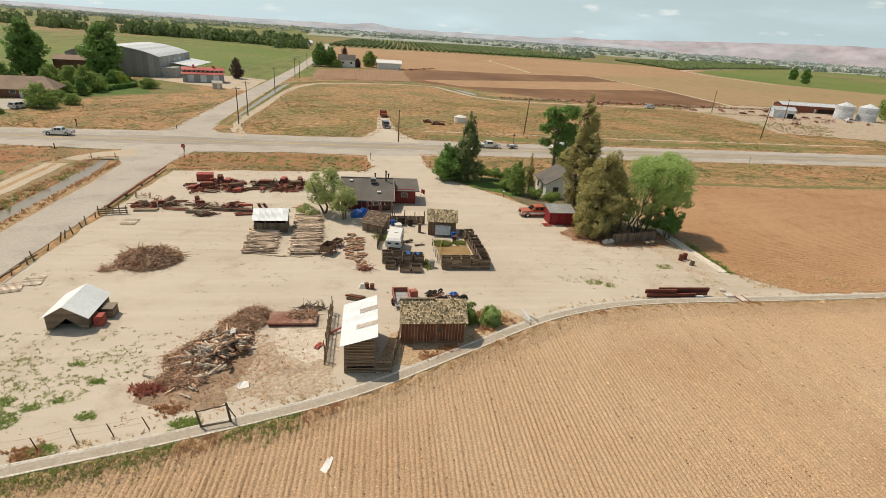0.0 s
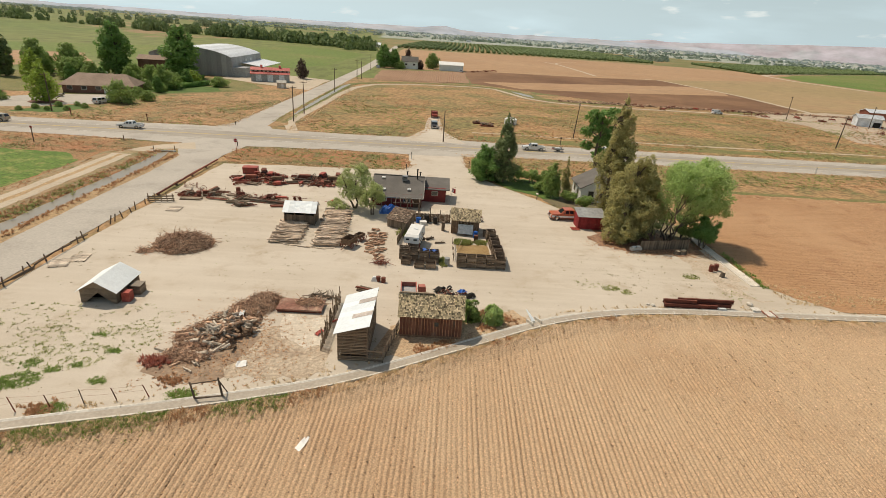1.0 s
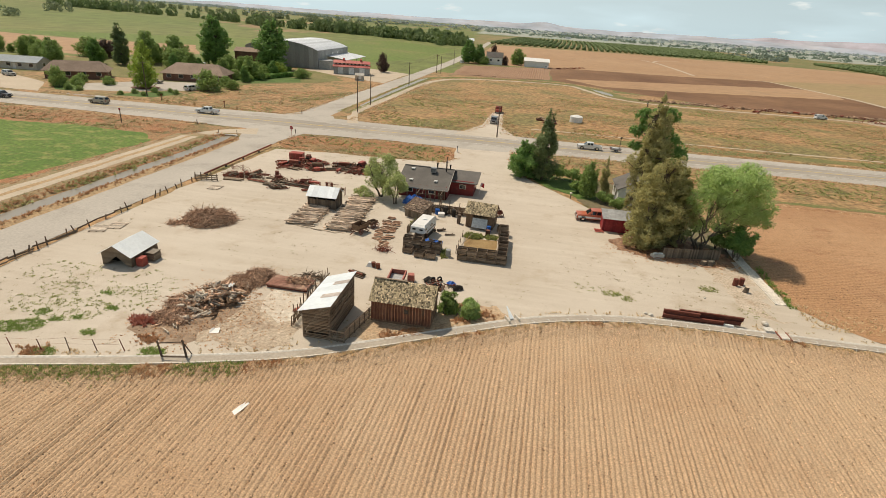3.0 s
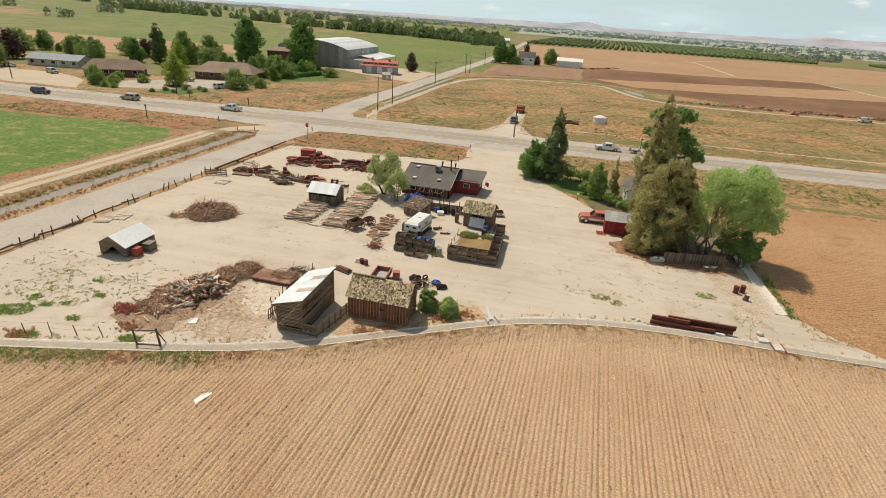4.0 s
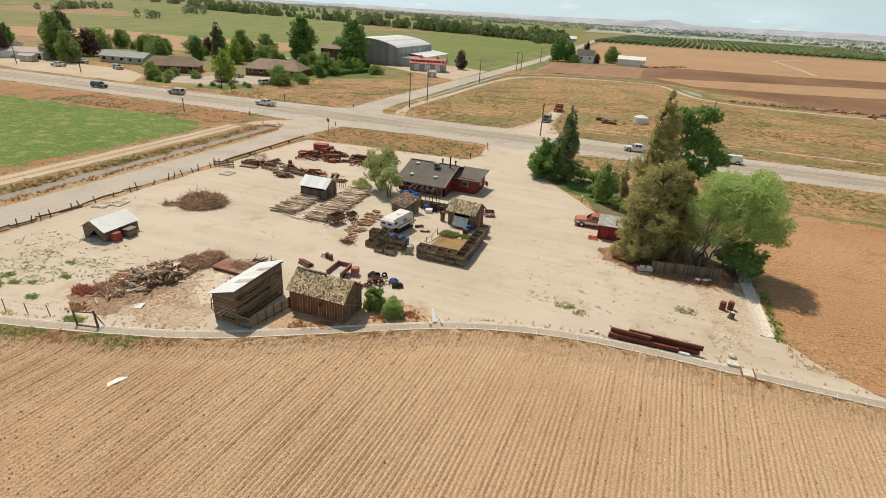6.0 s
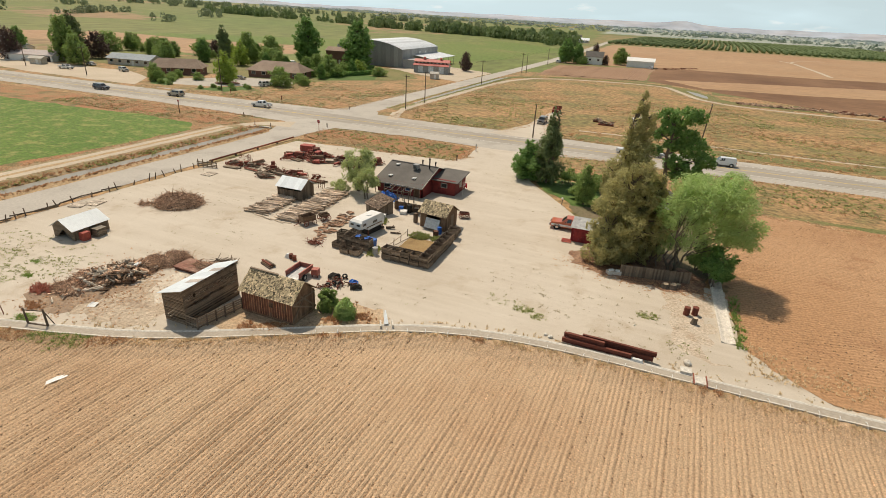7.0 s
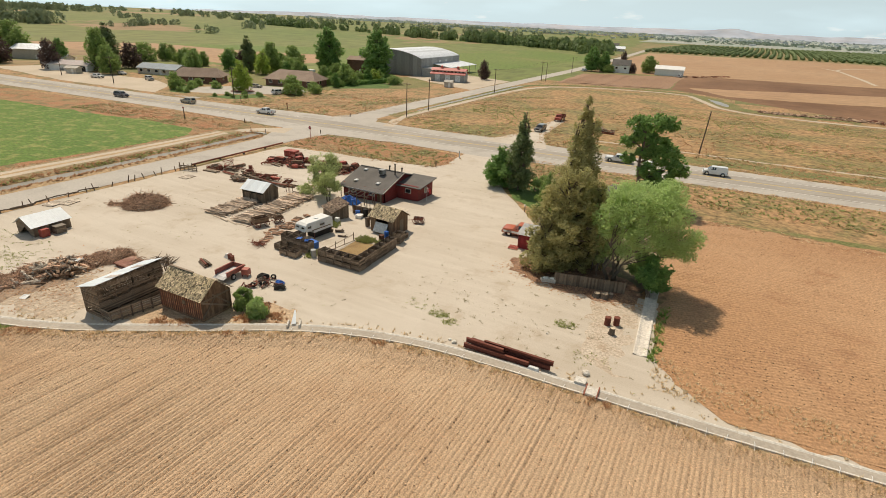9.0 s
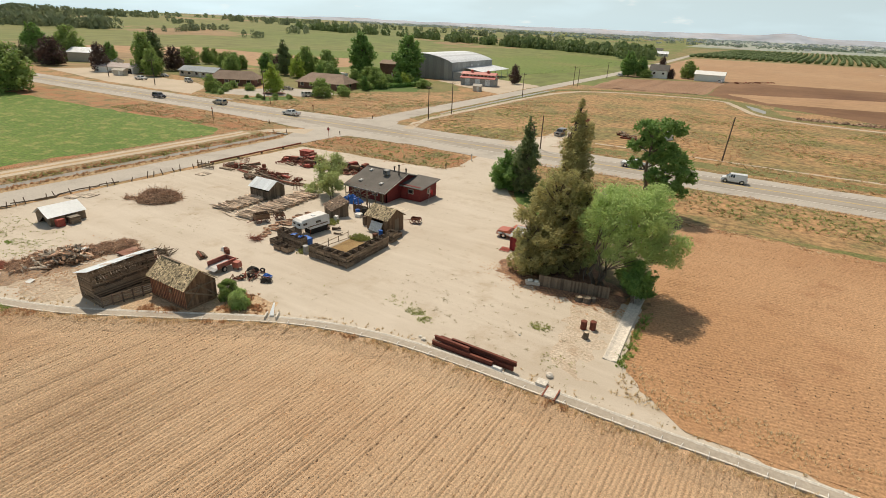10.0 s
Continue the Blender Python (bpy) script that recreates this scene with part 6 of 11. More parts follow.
FAR_TREES = (("dark", -137, 247, 20, 1.05), ("dark", -112, 253, 20, 1.15), ("lime", -112.8, 166.2, 10, 1.0), ("bush", -132.8, 153.6, 5.6, 0.8), ("bush", -94.3, 172.6, 6.2, 1.05), ("round", -147, 232, 12, 1.0),
             ("lime", -150, 214, 10, 1.0), ("spire", -163, 218, 16, 1.2), ("round", -158, 228, 13, 0.9), ("round", -175, 196, 9, 1.0), ("dark", -186, 206, 9, 0.9), ("dark", -172, 214, 9.5, 1.1), ("round", -190, 166, 11, 0.9),
             ("plum", -208, 188, 11, 1.0), ("round", -204, 171, 17, 0.75), ("spire", -214, 182, 19, 1.6), ("plum", -222, 160, 12, 0.85), ("dark", -243, 176, 11, 1.0), ("plum", -262, 158, 13, 1.15), ("round", -292, 180, 17, 1.1), ("dark", -330, 180, 17, 1.2),
             ("round", -172, 104, 15, 1.2), ("dark", -182, 108, 11, 1.2), ("plum", -392, 150, 16, 1.1), ("bush", -86, 228, 3.6, 1.6), ("bush", -102, 226, 3.4, 1.5), ("plum", -66, 282, 9, 0.8),
             ("dark", -37, 396, 14.5, 1.1), ("dark", -30, 400, 12, 1.1), ("round", -3.6, 417, 10.5, 1.15), ("plum", -12, 404, 6, 1.0), ("bush", -26, 396, 5, 1.3), ("plum", -22, 424, 12, 0.6),
             ("round", 252, 240, 13, 1.2), ("round", 262, 252, 14, 1.1), ("dark", 470, 560, 15, 1.0), ("dark", 520, 640, 14, 1.1))
for k, x, y, h, w in FAR_TREES:
    plant(k, x, y, h, w)
for i in range(8):
    plant("spire", -262 - i * 4.2, 160 - i * 0.8, 8.5, 1.3)
for k in ("round", "dark", "bush"):
    for i in range(4):
        plant(k, -100 - i * 13 + rnd.uniform(-4, 4), 222 + rnd.uniform(-14, 16), rnd.uniform(4, 8))
HEDGE = random.Random(57)
for i in range(24):
    # shrubs and garden trees close round the houses
    x = -92 - 200 * HEDGE.random()
    y = 196 - 0.12 * (x + 92) * 0.6 + HEDGE.uniform(4, 40)
    plant(HEDGE.choice(("bush", "bush", "round", "round", "dark", "lime", "plum", "round")), x, y, HEDGE.uniform(3.5, 9), HEDGE.uniform(0.8, 1.3))
for x, y, h in ((-97.5, 160, 1.3), (-101, 162.4, 1.2), (-104.5, 159.5, 1.4), (-107.5, 154.5, 1.3), (-103, 152.6, 1.1), (-99, 154.6, 1.2), (-109, 150.4, 1.1), (-123, 150.6, 1.4), (-126.6, 150.4, 1.6), (-128, 156, 1.8), (-132, 160, 2.2), (-125, 165, 2.6), (-133, 161, 2.4), (-136, 166, 2.6), (-140, 162, 2.2), (-90, 180, 3.0), (-96, 186, 3.2), (-104, 206, 3.4), (-98, 204, 3.0)):
    plant("bush", x, y, h, 1.3)
r2 = random.Random(19)
for k in KINDS.values():
    # the first of every kind stands in the hedge behind the houses
    k.matrix_basis = Matrix.Translation((-150 - 9 * list(KINDS.values()).index(k), 236, 0)) @ Matrix.Diagonal((0.8, 0.8, 0.8, 1))


def clumps(name, places, mat, label, category, flat=0.8, sides=7):
    """Many small rough clumps of foliage in one mesh: x, y, z, radius, height."""
    r = random.Random(3)
    m = Mesh()
    for x, y, z, rad, h in places:
        n = len(m.v)
        top = []
        for ring, (t, w) in enumerate(((0.0, 0.75), (0.45, 1.0), (0.8, 0.66))):
            for k in range(sides):
                a = k * math.tau / sides + ring * 0.4
                q = rad * w * r.uniform(0.75, 1.25)
                m.v.append((x + q * math.cos(a), y + q * math.sin(a), z + h * t * r.uniform(0.85, 1.15)))
        m.v.append((x, y, z + h))
        for ring in range(2):
            for k in range(sides):
                a, b = n + ring * sides + k, n + ring * sides + (k + 1) % sides
                m.f.append((a, b, b + sides, a + sides))
        for k in range(sides):
            m.f.append((n + 2 * sides + k, n + 2 * sides + (k + 1) % sides, n + 3 * sides))
    return tagged(m.ob(name, mat), label, category, kind="stuff")


r3 = random.Random(23)
orchard = []
for i in range(46):
    # rows run away from the road over the slope
    x0 = -58 + i * 8.5
    for j in range(62):
        y = 800 + 0.16 * (x0 + 58) + j * 8
        x = x0 + j * 0.6 * 8 / 8 - 0.04 * j * j * 0.1
        if y < 1250 + 0.4 * x and r3.random() > 0.04:
            orchard.append((x + r3.uniform(-0.5, 0.5), y, rise(x, y), r3.uniform(2.0, 2.9), r3.uniform(3.4, 4.6)))
clumps("orchard", orchard, LEAF_BELT, "green orchard trees in straight rows", "orchard")
def grove(name, places, mat, label, leaves=40, grain=0.34, kind="stuff"):
    """Far trees as clouds of leaf clumps from foot to tip: x, y, z, radius, height; one object of stuff."""
    r = random.Random(13)
    m = Mesh()
    for x, y, z, rad, h in places:
        for _ in range(leaves):
            t = r.random()
            w = rad * math.sin(math.pi * (0.2 + 0.68 * t)) ** 0.6 * r.uniform(0.7, 1.15)
            a = r.uniform(0, math.tau)
            p = Vector((x + w * math.cos(a), y + w * math.sin(a), z + h * t))
            s = rad * grain * r.uniform(0.6, 1.3)
            d = Vector((math.cos(a), math.sin(a), r.uniform(-0.2, 1.0))).normalized()
            u = Vector((-math.sin(a), math.cos(a), r.uniform(-0.3, 0.3))) * s
            v = d.cross(u).normalized() * min(s, h * 0.22)
            m.add([p - u, p + v, p + u, p - v], [(0, 1, 2, 3)])
    return tagged(m.ob(name, mat), label, "trees", kind=kind)


def along(r, line, n, side, lo, hi, wide=0.45):
    """Trees strewn along a line on the ground."""
    out = []
    for _ in range(n):
        t = r.random() * (len(line) - 1)
        k = int(t)
        x = line[k][0] + (line[k + 1][0] - line[k][0]) * (t - k) + r.gauss(0, side)
        y = line[k][1] + (line[k + 1][1] - line[k][1]) * (t - k) + r.gauss(0, side)
        h = r.uniform(lo, hi)
        out.append((x, y, rise(x, y) - 0.3, h * r.uniform(wide * 0.7, wide * 1.3), h))
    return out


belt = along(r3, [(-120, 690), (-190, 735), (-330, 765)], 130, 9, 5, 15, 0.55) + along(r3, [(-330, 765), (-520, 820), (-760, 800)], 90, 10, 5, 14, 0.55) + along(r3, [(-92, 640), (-104, 700)], 22, 8, 8, 15)
grove("tree_belt", belt, LEAF_BELT, "belt of green trees across the hay fields", 90, 0.26)
far_belt = along(r3, [(-660, 470), (-690, 540), (-710, 620)], 30, 7, 5, 9) + along(r3, [(-500, 480), (-520, 500)], 4, 6, 7, 10) + along(r3, [(-590, 620), (-640, 690)], 9, 10, 6, 11)
far_belt += along(r3, [(-700, 445), (-800, 372), (-860, 330)], 90, 16, 9, 17) + along(r3, [(-700, 950), (-1100, 900)], 50, 16, 8, 13) + along(r3, [(-1250, 620), (-1330, 480), (-1400, 330)], 130, 18, 12, 20)
far_belt += along(r3, [(-300, 1150), (-700, 1200), (-1150, 1050)], 110, 14, 8, 13) + along(r3, [(-1200, 800), (-1350, 700)], 50, 20, 10, 15) + along(r3, [(-880, 640), (-980, 700)], 16, 10, 6, 9)
grove("far_tree_belt", far_belt, LEAF_FAR_HAZE, "far belts of trees on the rising fields", 60, 0.28)
woods, woods_far = [], []
for i in range(30000):
    # long thin belts that lie across the view, closer together far off
    yaw = r3.uniform(-64, 40)
    d = 1050 + 3300 * r3.random() ** 1.15
    x, y = -d * math.sin(radians(yaw)), d * math.cos(radians(yaw))
    if yaw > -14 and d < 1500 + 15 * (yaw + 14) or yaw < -22 and d < 1420:
        continue
    if noise.noise((yaw * 0.11, d * 0.013, 2)) + 0.5 * noise.noise((yaw * 0.9, d * 0.02, 7)) > 0.27:
        (woods if d < 2300 else woods_far).append((x, y, rise(x, y) - 1, r3.uniform(3.5, 7.5) * (1 + d / 6000), r3.uniform(4, 9)))
# painted haze: the farther woods take the paler leaf colour
grove("valley_woods", woods, LEAF_VALLEY_HAZE, "belts of trees across the wide valley", 14, 0.34)
grove("distant_woods", woods_far, LEAF_HAZE, "distant woods across the wide valley, paled by painted haze", 7, 0.55)
hill_woods = []
for i in range(520):
    yaw = r3.uniform(44, 100)
    d = r3.uniform(1500, 2300)
    x, y = -d * math.sin(radians(yaw)), d * math.cos(radians(yaw))
    if noise.noise((yaw * 0.16, d * 0.006, 7)) > 0.12:
        hill_woods.append((x, y, rise(x, y) - 0.5, r3.uniform(4, 7), r3.uniform(7, 13)))
grove("hill_woods", hill_woods, LEAF_FAR_HAZE, "dark tree groups on the low hills", 24, 0.4)
east_orchard = []
for i in range(46):
    for j in range(62):
        t, w = j / 61 + r3.uniform(-0.003, 0.003), i / 45
        x, y = 412 + 560 * t + (18 + 60 * t) * w, 722 + 480 * t + (235 + 20 * t) * w
        if r3.random() > 0.05:
            east_orchard.append((x, y, rise(x, y), r3.uniform(2.2, 3.4), r3.uniform(3.2, 4.6)))
clumps("far_orchards", east_orchard, LEAF_BELT, "far block of green orchard beyond the fallow land", "orchard", sides=5)
debris = []
for i in range(1500):
    t = r3.random()
    x = 58 + 150 * t
    y = 255.5 + 0.075 * (x - 58) + abs(r3.gauss(0, 2.6))
    if noise.noise((x * 0.09, 3, 1)) > r3.uniform(-0.6, 0.4):
        debris.append((x, y, 0.0, r3.uniform(0.2, 0.9), r3.uniform(0.15, 0.8)))
clumps("field_edge_debris", debris, surface("bleached_debris", (0.40, 0.29, 0.20), (0.30, 0.17, 0.11), 3.0, 0.4, bump=0.3, per_island=0.35), "bleached heaps of stones, brush and scrap along a field edge", "debris", sides=5)
town = Mesh()
for i in range(260):
    yaw, d = r3.uniform(-60, 20), r3.uniform(2300, 4000)
    x, y = -d * math.sin(radians(yaw)), d * math.cos(radians(yaw))
    w, l, h = r3.uniform(6, 16), r3.uniform(6, 12), r3.uniform(3, 6)
    town.box((x, y, rise(x, y) + h / 2), (w, l, h), None, 0.86)
tagged(town.ob("far_town", surface("far_town_walls", (0.42, 0.43, 0.44), (0.52, 0.51, 0.50), 0.05, 0.01, bump=0.0, per_island=0.25)), "far scattered pale houses in the valley", "houses", kind="stuff")


def ridge_line(name, yaw0, yaw1, dist, low, high, mat, label, seed, peaks=()):
    """Distant hills: a long uneven ridge."""
    m = Mesh()
    n = 160
    for i in range(n + 1):
        yaw = yaw0 + (yaw1 - yaw0) * i / n
        h = low + (high - low) * (0.5 + 0.5 * noise.noise((yaw * 0.11, seed, 0))) + 0.25 * (high - low) * noise.noise((yaw * 0.5, seed, 3))
        for at, up, wide in peaks:
            h += up * math.exp(-((yaw - at) / wide) ** 2)
        for k, (d, f) in enumerate(((dist - 380, -0.06), (dist - 180, 0.45 + 0.15 * noise.noise((yaw * 0.8, seed, 9))), (dist, 1.0), (dist + 90, 0.8))):
            m.v.append((-d * math.sin(radians(yaw)), d * math.cos(radians(yaw)), -20 + (h + 20) * f))
    m.f = [(4 * i + k, 4 * i + 4 + k, 4 * i + 5 + k, 4 * i + 1 + k) for i in range(n) for k in range(3)]
    return tagged(m.ob(name, mat, smooth=True), label, "hills", kind="structure")


# both ridges get their haze from painted colour
ridge_line("backdrop_mesa", -78, -12, 4700, 30, 50, HILL_HAZE_PINK, "low pinkish mesa beyond the valley, paled by painted haze", 2.0, ((-44, 74, 18), (-20, 12, 1.2), (-12, -70, 4)))
ridge_line("backdrop_hills", -40, 66, 4560, 22, 44, HILL_HAZE_BLUE, "hills on the horizon, painted blue-grey for haze", 5.0, ((0.0, 24, 1.5), (-40, -60, 9), (66, -50, 12)))

# ---- weeds and grass ----
def tufts(name, places, mat, label, category, blades=7, up=0.9, wide=0.05):
    """Tufts of blades: x, y, z, radius, height; one object of stuff."""
    r = random.Random(9)
    m = Mesh()
    for x, y, z, rad, h in places:
        for _ in range(blades):
            a = r.uniform(0, math.tau)
            o = rad * r.random()
            px, py = x + o * math.cos(a), y + o * math.sin(a)
            lean = rad * r.uniform(0.5, 1.5)
            b = r.uniform(0, math.tau)
            w = wide * r.uniform(0.7, 1.5) + rad * 0.10
            tip = (px + lean * math.cos(b), py + lean * math.sin(b), z + h * r.uniform(0.6, 1.1) * up)
            dx, dy = -math.sin(b) * w, math.cos(b) * w
            m.add([(px - dx, py - dy, z - 0.02), (px + dx, py + dy, z - 0.02), tip], [(0, 1, 2)])
    return tagged(m.ob(name, mat), label, category, kind="stuff")


r4 = random.Random(31)
edge_dry, edge_green, edge_red = [], [], []
for i in range(8200):
    x = -38 + 113 * r4.random() ** 1.3
    s = abs(r4.gauss(0, 0.55))
    if x > -5 and noise.noise((x * 1.4, 2, 3)) < r4.uniform(-0.5, 0.7):
        continue
    y = ditch_y(x) - 0.85 - s * (0.8 if x > -5 else 1.25)
    n = noise.noise((x * 0.25, 0, 5))
    p = (x, y, rise(x, y) + 0.02, r4.uniform(0.10, 0.24), r4.uniform(0.12, 0.40))
    if x < -4.5 and n > -0.14 and r4.random() < 0.5:
        edge_green.append(p)
    elif n < -0.2 and r4.random() < 0.5:
        edge_red.append(p)
    else:
        edge_dry.append(p)
for i in range(260):
    x = r4.uniform(-38, 80)
    y = ditch_y(x) + 0.95 + abs(r4.gauss(0, 0.35))
    edge_dry.append((x, y, 0.02, r4.uniform(0.08, 0.2), r4.uniform(0.1, 0.3)))
for i in range(700):
    x, y = r4.uniform(44.8, 70), r4.uniform(60.5, 66)
    if y < 62.6 + 24 / (x - 42) * r4.uniform(0.3, 1.0):
        edge_dry.append((x, y, 0.03, r4.uniform(0.1, 0.25), r4.uniform(0.12, 0.35)))
for i in range(80):
    edge_green.append((44.7 + r4.gauss(0, 0.25), r4.uniform(64.5, 76), 0.03, r4.uniform(0.12, 0.3), r4.uniform(0.15, 0.45)))
yard_green, yard_sage = [], []
for cx, cy, n, rad, fresh in ((-28.2, 39.7, 150, 1.5, 1), (-29.6, 39.0, 90, 1.2, 1), (-28.7, 41.8, 40, 0.8, 1), (-26.6, 41.2, 30, 0.6, 1), (-25.2, 41.9, 26, 0.5, 1), (-22.4, 40.1, 40, 0.6, 1), (-23.4, 44.1, 44, 0.5, 1), (-26.0, 46.6, 22, 0.6, 1), (-23.7, 36.7, 90, 0.9, 1), (-15.4, 38.9, 140, 1.0, 1),
                              (-26.5, 43.2, 90, 3.0, 0), (-29.5, 45.5, 60, 3.2, 0), (-23.5, 46.2, 60, 3.4, 0), (-31, 43, 60, 2.5, 0), (-24, 49.5, 50, 4.0, 0), (-33, 49, 60, 4.0, 0), (24.6, 62, 60, 1.0, 0), (26.2, 61.2, 30, 0.8, 0), (36.3, 66.8, 60, 1.0, 0), (22.0, 63.0, 16, 1.6, 0), (40, 62, 16, 2, 0)):
    for _ in range(n):
        a, o = r4.uniform(0, math.tau), rad * math.sqrt(r4.random())
        for _ in range(2):
            (yard_green if fresh else yard_sage).append((cx + o * math.cos(a) + r4.gauss(0, 0.14), cy + o * 0.7 * math.sin(a) + r4.gauss(0, 0.11), 0.01, r4.uniform(0.07, 0.18), r4.uniform(0.04, 0.13)))
for i in range(520):
    x, y = r4.uniform(-38, 45), r4.uniform(40, 108)
    if y > ditch_y(x) + 1.5 and noise.noise((x * 0.12, y * 0.12, 3)) > 0.08 and (x < -14 or y < 66):
        yard_sage.append((x, y, 0.01, r4.uniform(0.06, 0.15), r4.uniform(0.03, 0.08)))
yard_dry = []
for i in range(3600):
    x, y = r4.uniform(-39, 44), r4.uniform(36, 109)
    if y > ditch_y(x) + 1.3 and noise.noise((x * 0.07, y * 0.07, 21)) + 0.5 * noise.noise((x * 0.4, y * 0.4, 4)) > r4.uniform(-0.15, 0.75) and not (-8 < x < 14 and 62 < y < 96):
        for _ in range(2):
            yard_dry.append((x + r4.gauss(0, 0.12), y + r4.gauss(0, 0.12), 0.01, r4.uniform(0.07, 0.2), r4.uniform(0.03, 0.09)))
tufts("yard_dry_tufts", yard_dry, LEAF_DUST, "small grey-brown dry tufts dotted over the sand", "weeds", 6, wide=0.03)
tufts("dry_bank_grass", edge_dry, LEAF_STRAW, "dry straw grass along the field edge", "grass", 6, wide=0.025)
tufts("green_bank_weeds", edge_green, LEAF_FRESH, "green weeds along the field edge", "weeds", 9, wide=0.03)
tufts("russet_bank_weeds", edge_red, LEAF_RUSSET, "russet dead weeds along the field edge", "weeds", 9, wide=0.03)
tufts("yard_weeds", yard_green, LEAF_FRESH, "scattered green weeds in the sandy yard", "weeds", 8, wide=0.025)
tufts("yard_sage_tufts", yard_sage, LEAF_WEED, "dull green tufts scattered over the sandy yard", "weeds", 7, wide=0.025)
for low, leaves in BUSH_SKIRTS:
    tufts("bush_shoots", low, leaves, "leafy shoots springing round the foot of a bush", "shoots", 12, wide=0.06)
red_bush = [(-19.3 + r4.gauss(0, 0.55), 43.0 + r4.gauss(0, 0.3), 0.03, 0.2, r4.uniform(0.1, 0.45)) for _ in range(120)]
red_bush += [(x + r4.gauss(0, 0.6), y + r4.gauss(0, 0.35), 0.02, 0.16, r4.uniform(0.1, 0.3)) for x, y in ((-24.5, 36.6), (3, 46.8), (5, 48), (9, 51.5), (11, 53.2), (8.4, 54.2), (-16.8, 40.6)) for _ in range(60)]
tufts("red_tumbleweed", red_bush[:120], LEAF_RED, "dead red tumbleweed at the end of a burn pile", "weeds", 9)
tufts("russet_yard_weeds", red_bush[120:], LEAF_RUSSET, "dead russet weeds and tumbleweed", "weeds", 9)
grass = []
for i in range(60000):
    x, y = r4.uniform(-120, 190), 109 + 136 * r4.random() ** 1.3
    dy = y - highway_y(x)
    if -24 < dy < -9.5 and (x > 11 or -120 < x < -64) or (10 < dy < 60 and -96 < x < -54) or (10 < dy < 100 and x > -35 and not -1 < x < 5 and noise.noise((x * 0.05, y * 0.05, 1)) > -0.15) or (-39 < x < -4 and 111.5 < y < 124):
        grass.append((x, y, 0.01, r4.uniform(0.2, 0.55), r4.uniform(0.12, 0.4)))
tufts("meadow_tufts", [q for q in grass if noise.noise((q[0] * 0.035, q[1] * 0.035, 6)) > 0.05][0::2], LEAF_WEED, "sage-green tufts across dry meadows", "grass", 6)
tufts("meadow_weeds", [q for q in grass if noise.noise((q[0] * 0.06, q[1] * 0.06, 9)) > 0.0][1::3], LEAF_SCRUB, "dark green weeds scattered over the meadows", "weeds", 5)
tufts("meadow_straw", [q for q in grass if noise.noise((q[0] * 0.035, q[1] * 0.035, 6)) < 0.15][0::3], LEAF_RUSSET, "dry russet grass across the meadows", "grass", 6)
clods = []
row = 0.76
for i in range(15000):
    u = -56 + round(r4.uniform(10, 166) / row) * row + r4.gauss(0, 0.07)
    v = r4.uniform(12, 60)
    x, y = u * math.cos(radians(-1.5)) - v * math.sin(radians(-1.5)), u * math.sin(radians(-1.5)) + v * math.cos(radians(-1.5))
    if y < ditch_y(x) - 2.0 and noise.noise((x * 0.09, y * 0.05, 2)) + 0.4 * noise.noise((x * 0.6, y * 0.2, 8)) > r4.uniform(-0.2, 0.5):
        clods.append((x, y, rise(x, y) + 0.12, 0.025 + 0.065 * r4.random() ** 2.4, r4.uniform(0.05, 0.10)))
c_e, s_e = math.cos(radians(103)), math.sin(radians(103))
for i in range(16000):
    u = 24 + round(r4.uniform(24, 92) / 0.62) * 0.62 - 24 + 0.2 + r4.gauss(0, 0.06)
    v = -44 - 90 * r4.random() ** 1.3
    x, y = c_e * u - s_e * v, s_e * u + c_e * v
    if x > 45.6 and max(62.4, ditch_y(x) + 3.2) < y < 107 and noise.noise((x * 0.08, y * 0.08, 5)) + 0.4 * noise.noise((x * 0.5, y * 0.9, 3)) > r4.uniform(-0.2, 0.5):
        clods.append((x, y, 0.04, r4.uniform(0.03, 0.075), r4.uniform(0.04, 0.09)))
clumps("field_clods", clods, surface("dark_clods", (0.25, 0.155, 0.09), (0.35, 0.23, 0.14), 6.0, 1.0, bump=0.2, per_island=0.3), "small dark clods and stubble on the ploughed soil", "clods", sides=5)
crumbs = Mesh()
rc = random.Random(77)
for i in range(190000):
    # crumbled soil left along the furrows in broken dashes
    u = -56 + round(rc.uniform(10, 166) / 0.38) * 0.38 + rc.gauss(0, 0.06)
    v = rc.uniform(22, 60)
    x, y = u * math.cos(radians(-1.5)) - v * math.sin(radians(-1.5)), u * math.sin(radians(-1.5)) + v * math.cos(radians(-1.5))
    if y > ditch_y(x) - 1.0 or noise.noise((u * 2.1, v * 0.35, 4)) + 0.5 * noise.noise((x * 0.07, y * 0.07, 9)) < rc.uniform(-0.35, 0.45):
        continue
    z, q, h = rise(x, y) + 0.10, 0.03 + 0.06 * rc.random() ** 2, rc.uniform(0.05, 0.12)
    a = rc.uniform(0, 1.5)
    dx, dy = q * math.cos(a), q * math.sin(a)
    n = len(crumbs.v)
    crumbs.v += [(x + dx, y + dy, z), (x - dy, y + dx, z), (x - dx, y - dy, z), (x + dy, y - dx, z), (x + rc.uniform(-0.5, 0.5) * q, y + rc.uniform(-0.5, 0.5) * q, z + h)]
    crumbs.f += [(n, n + 1, n + 4), (n + 1, n + 2, n + 4), (n + 2, n + 3, n + 4), (n + 3, n, n + 4)]
tagged(crumbs.ob("soil_crumbs", surface("soil_crumbs", (0.52, 0.35, 0.215), (0.62, 0.46, 0.31), 5.0, 0.8, bump=0.2, per_island=0.3)), "crumbled tan soil along the furrows", "soil", kind="stuff")
pebbles = []
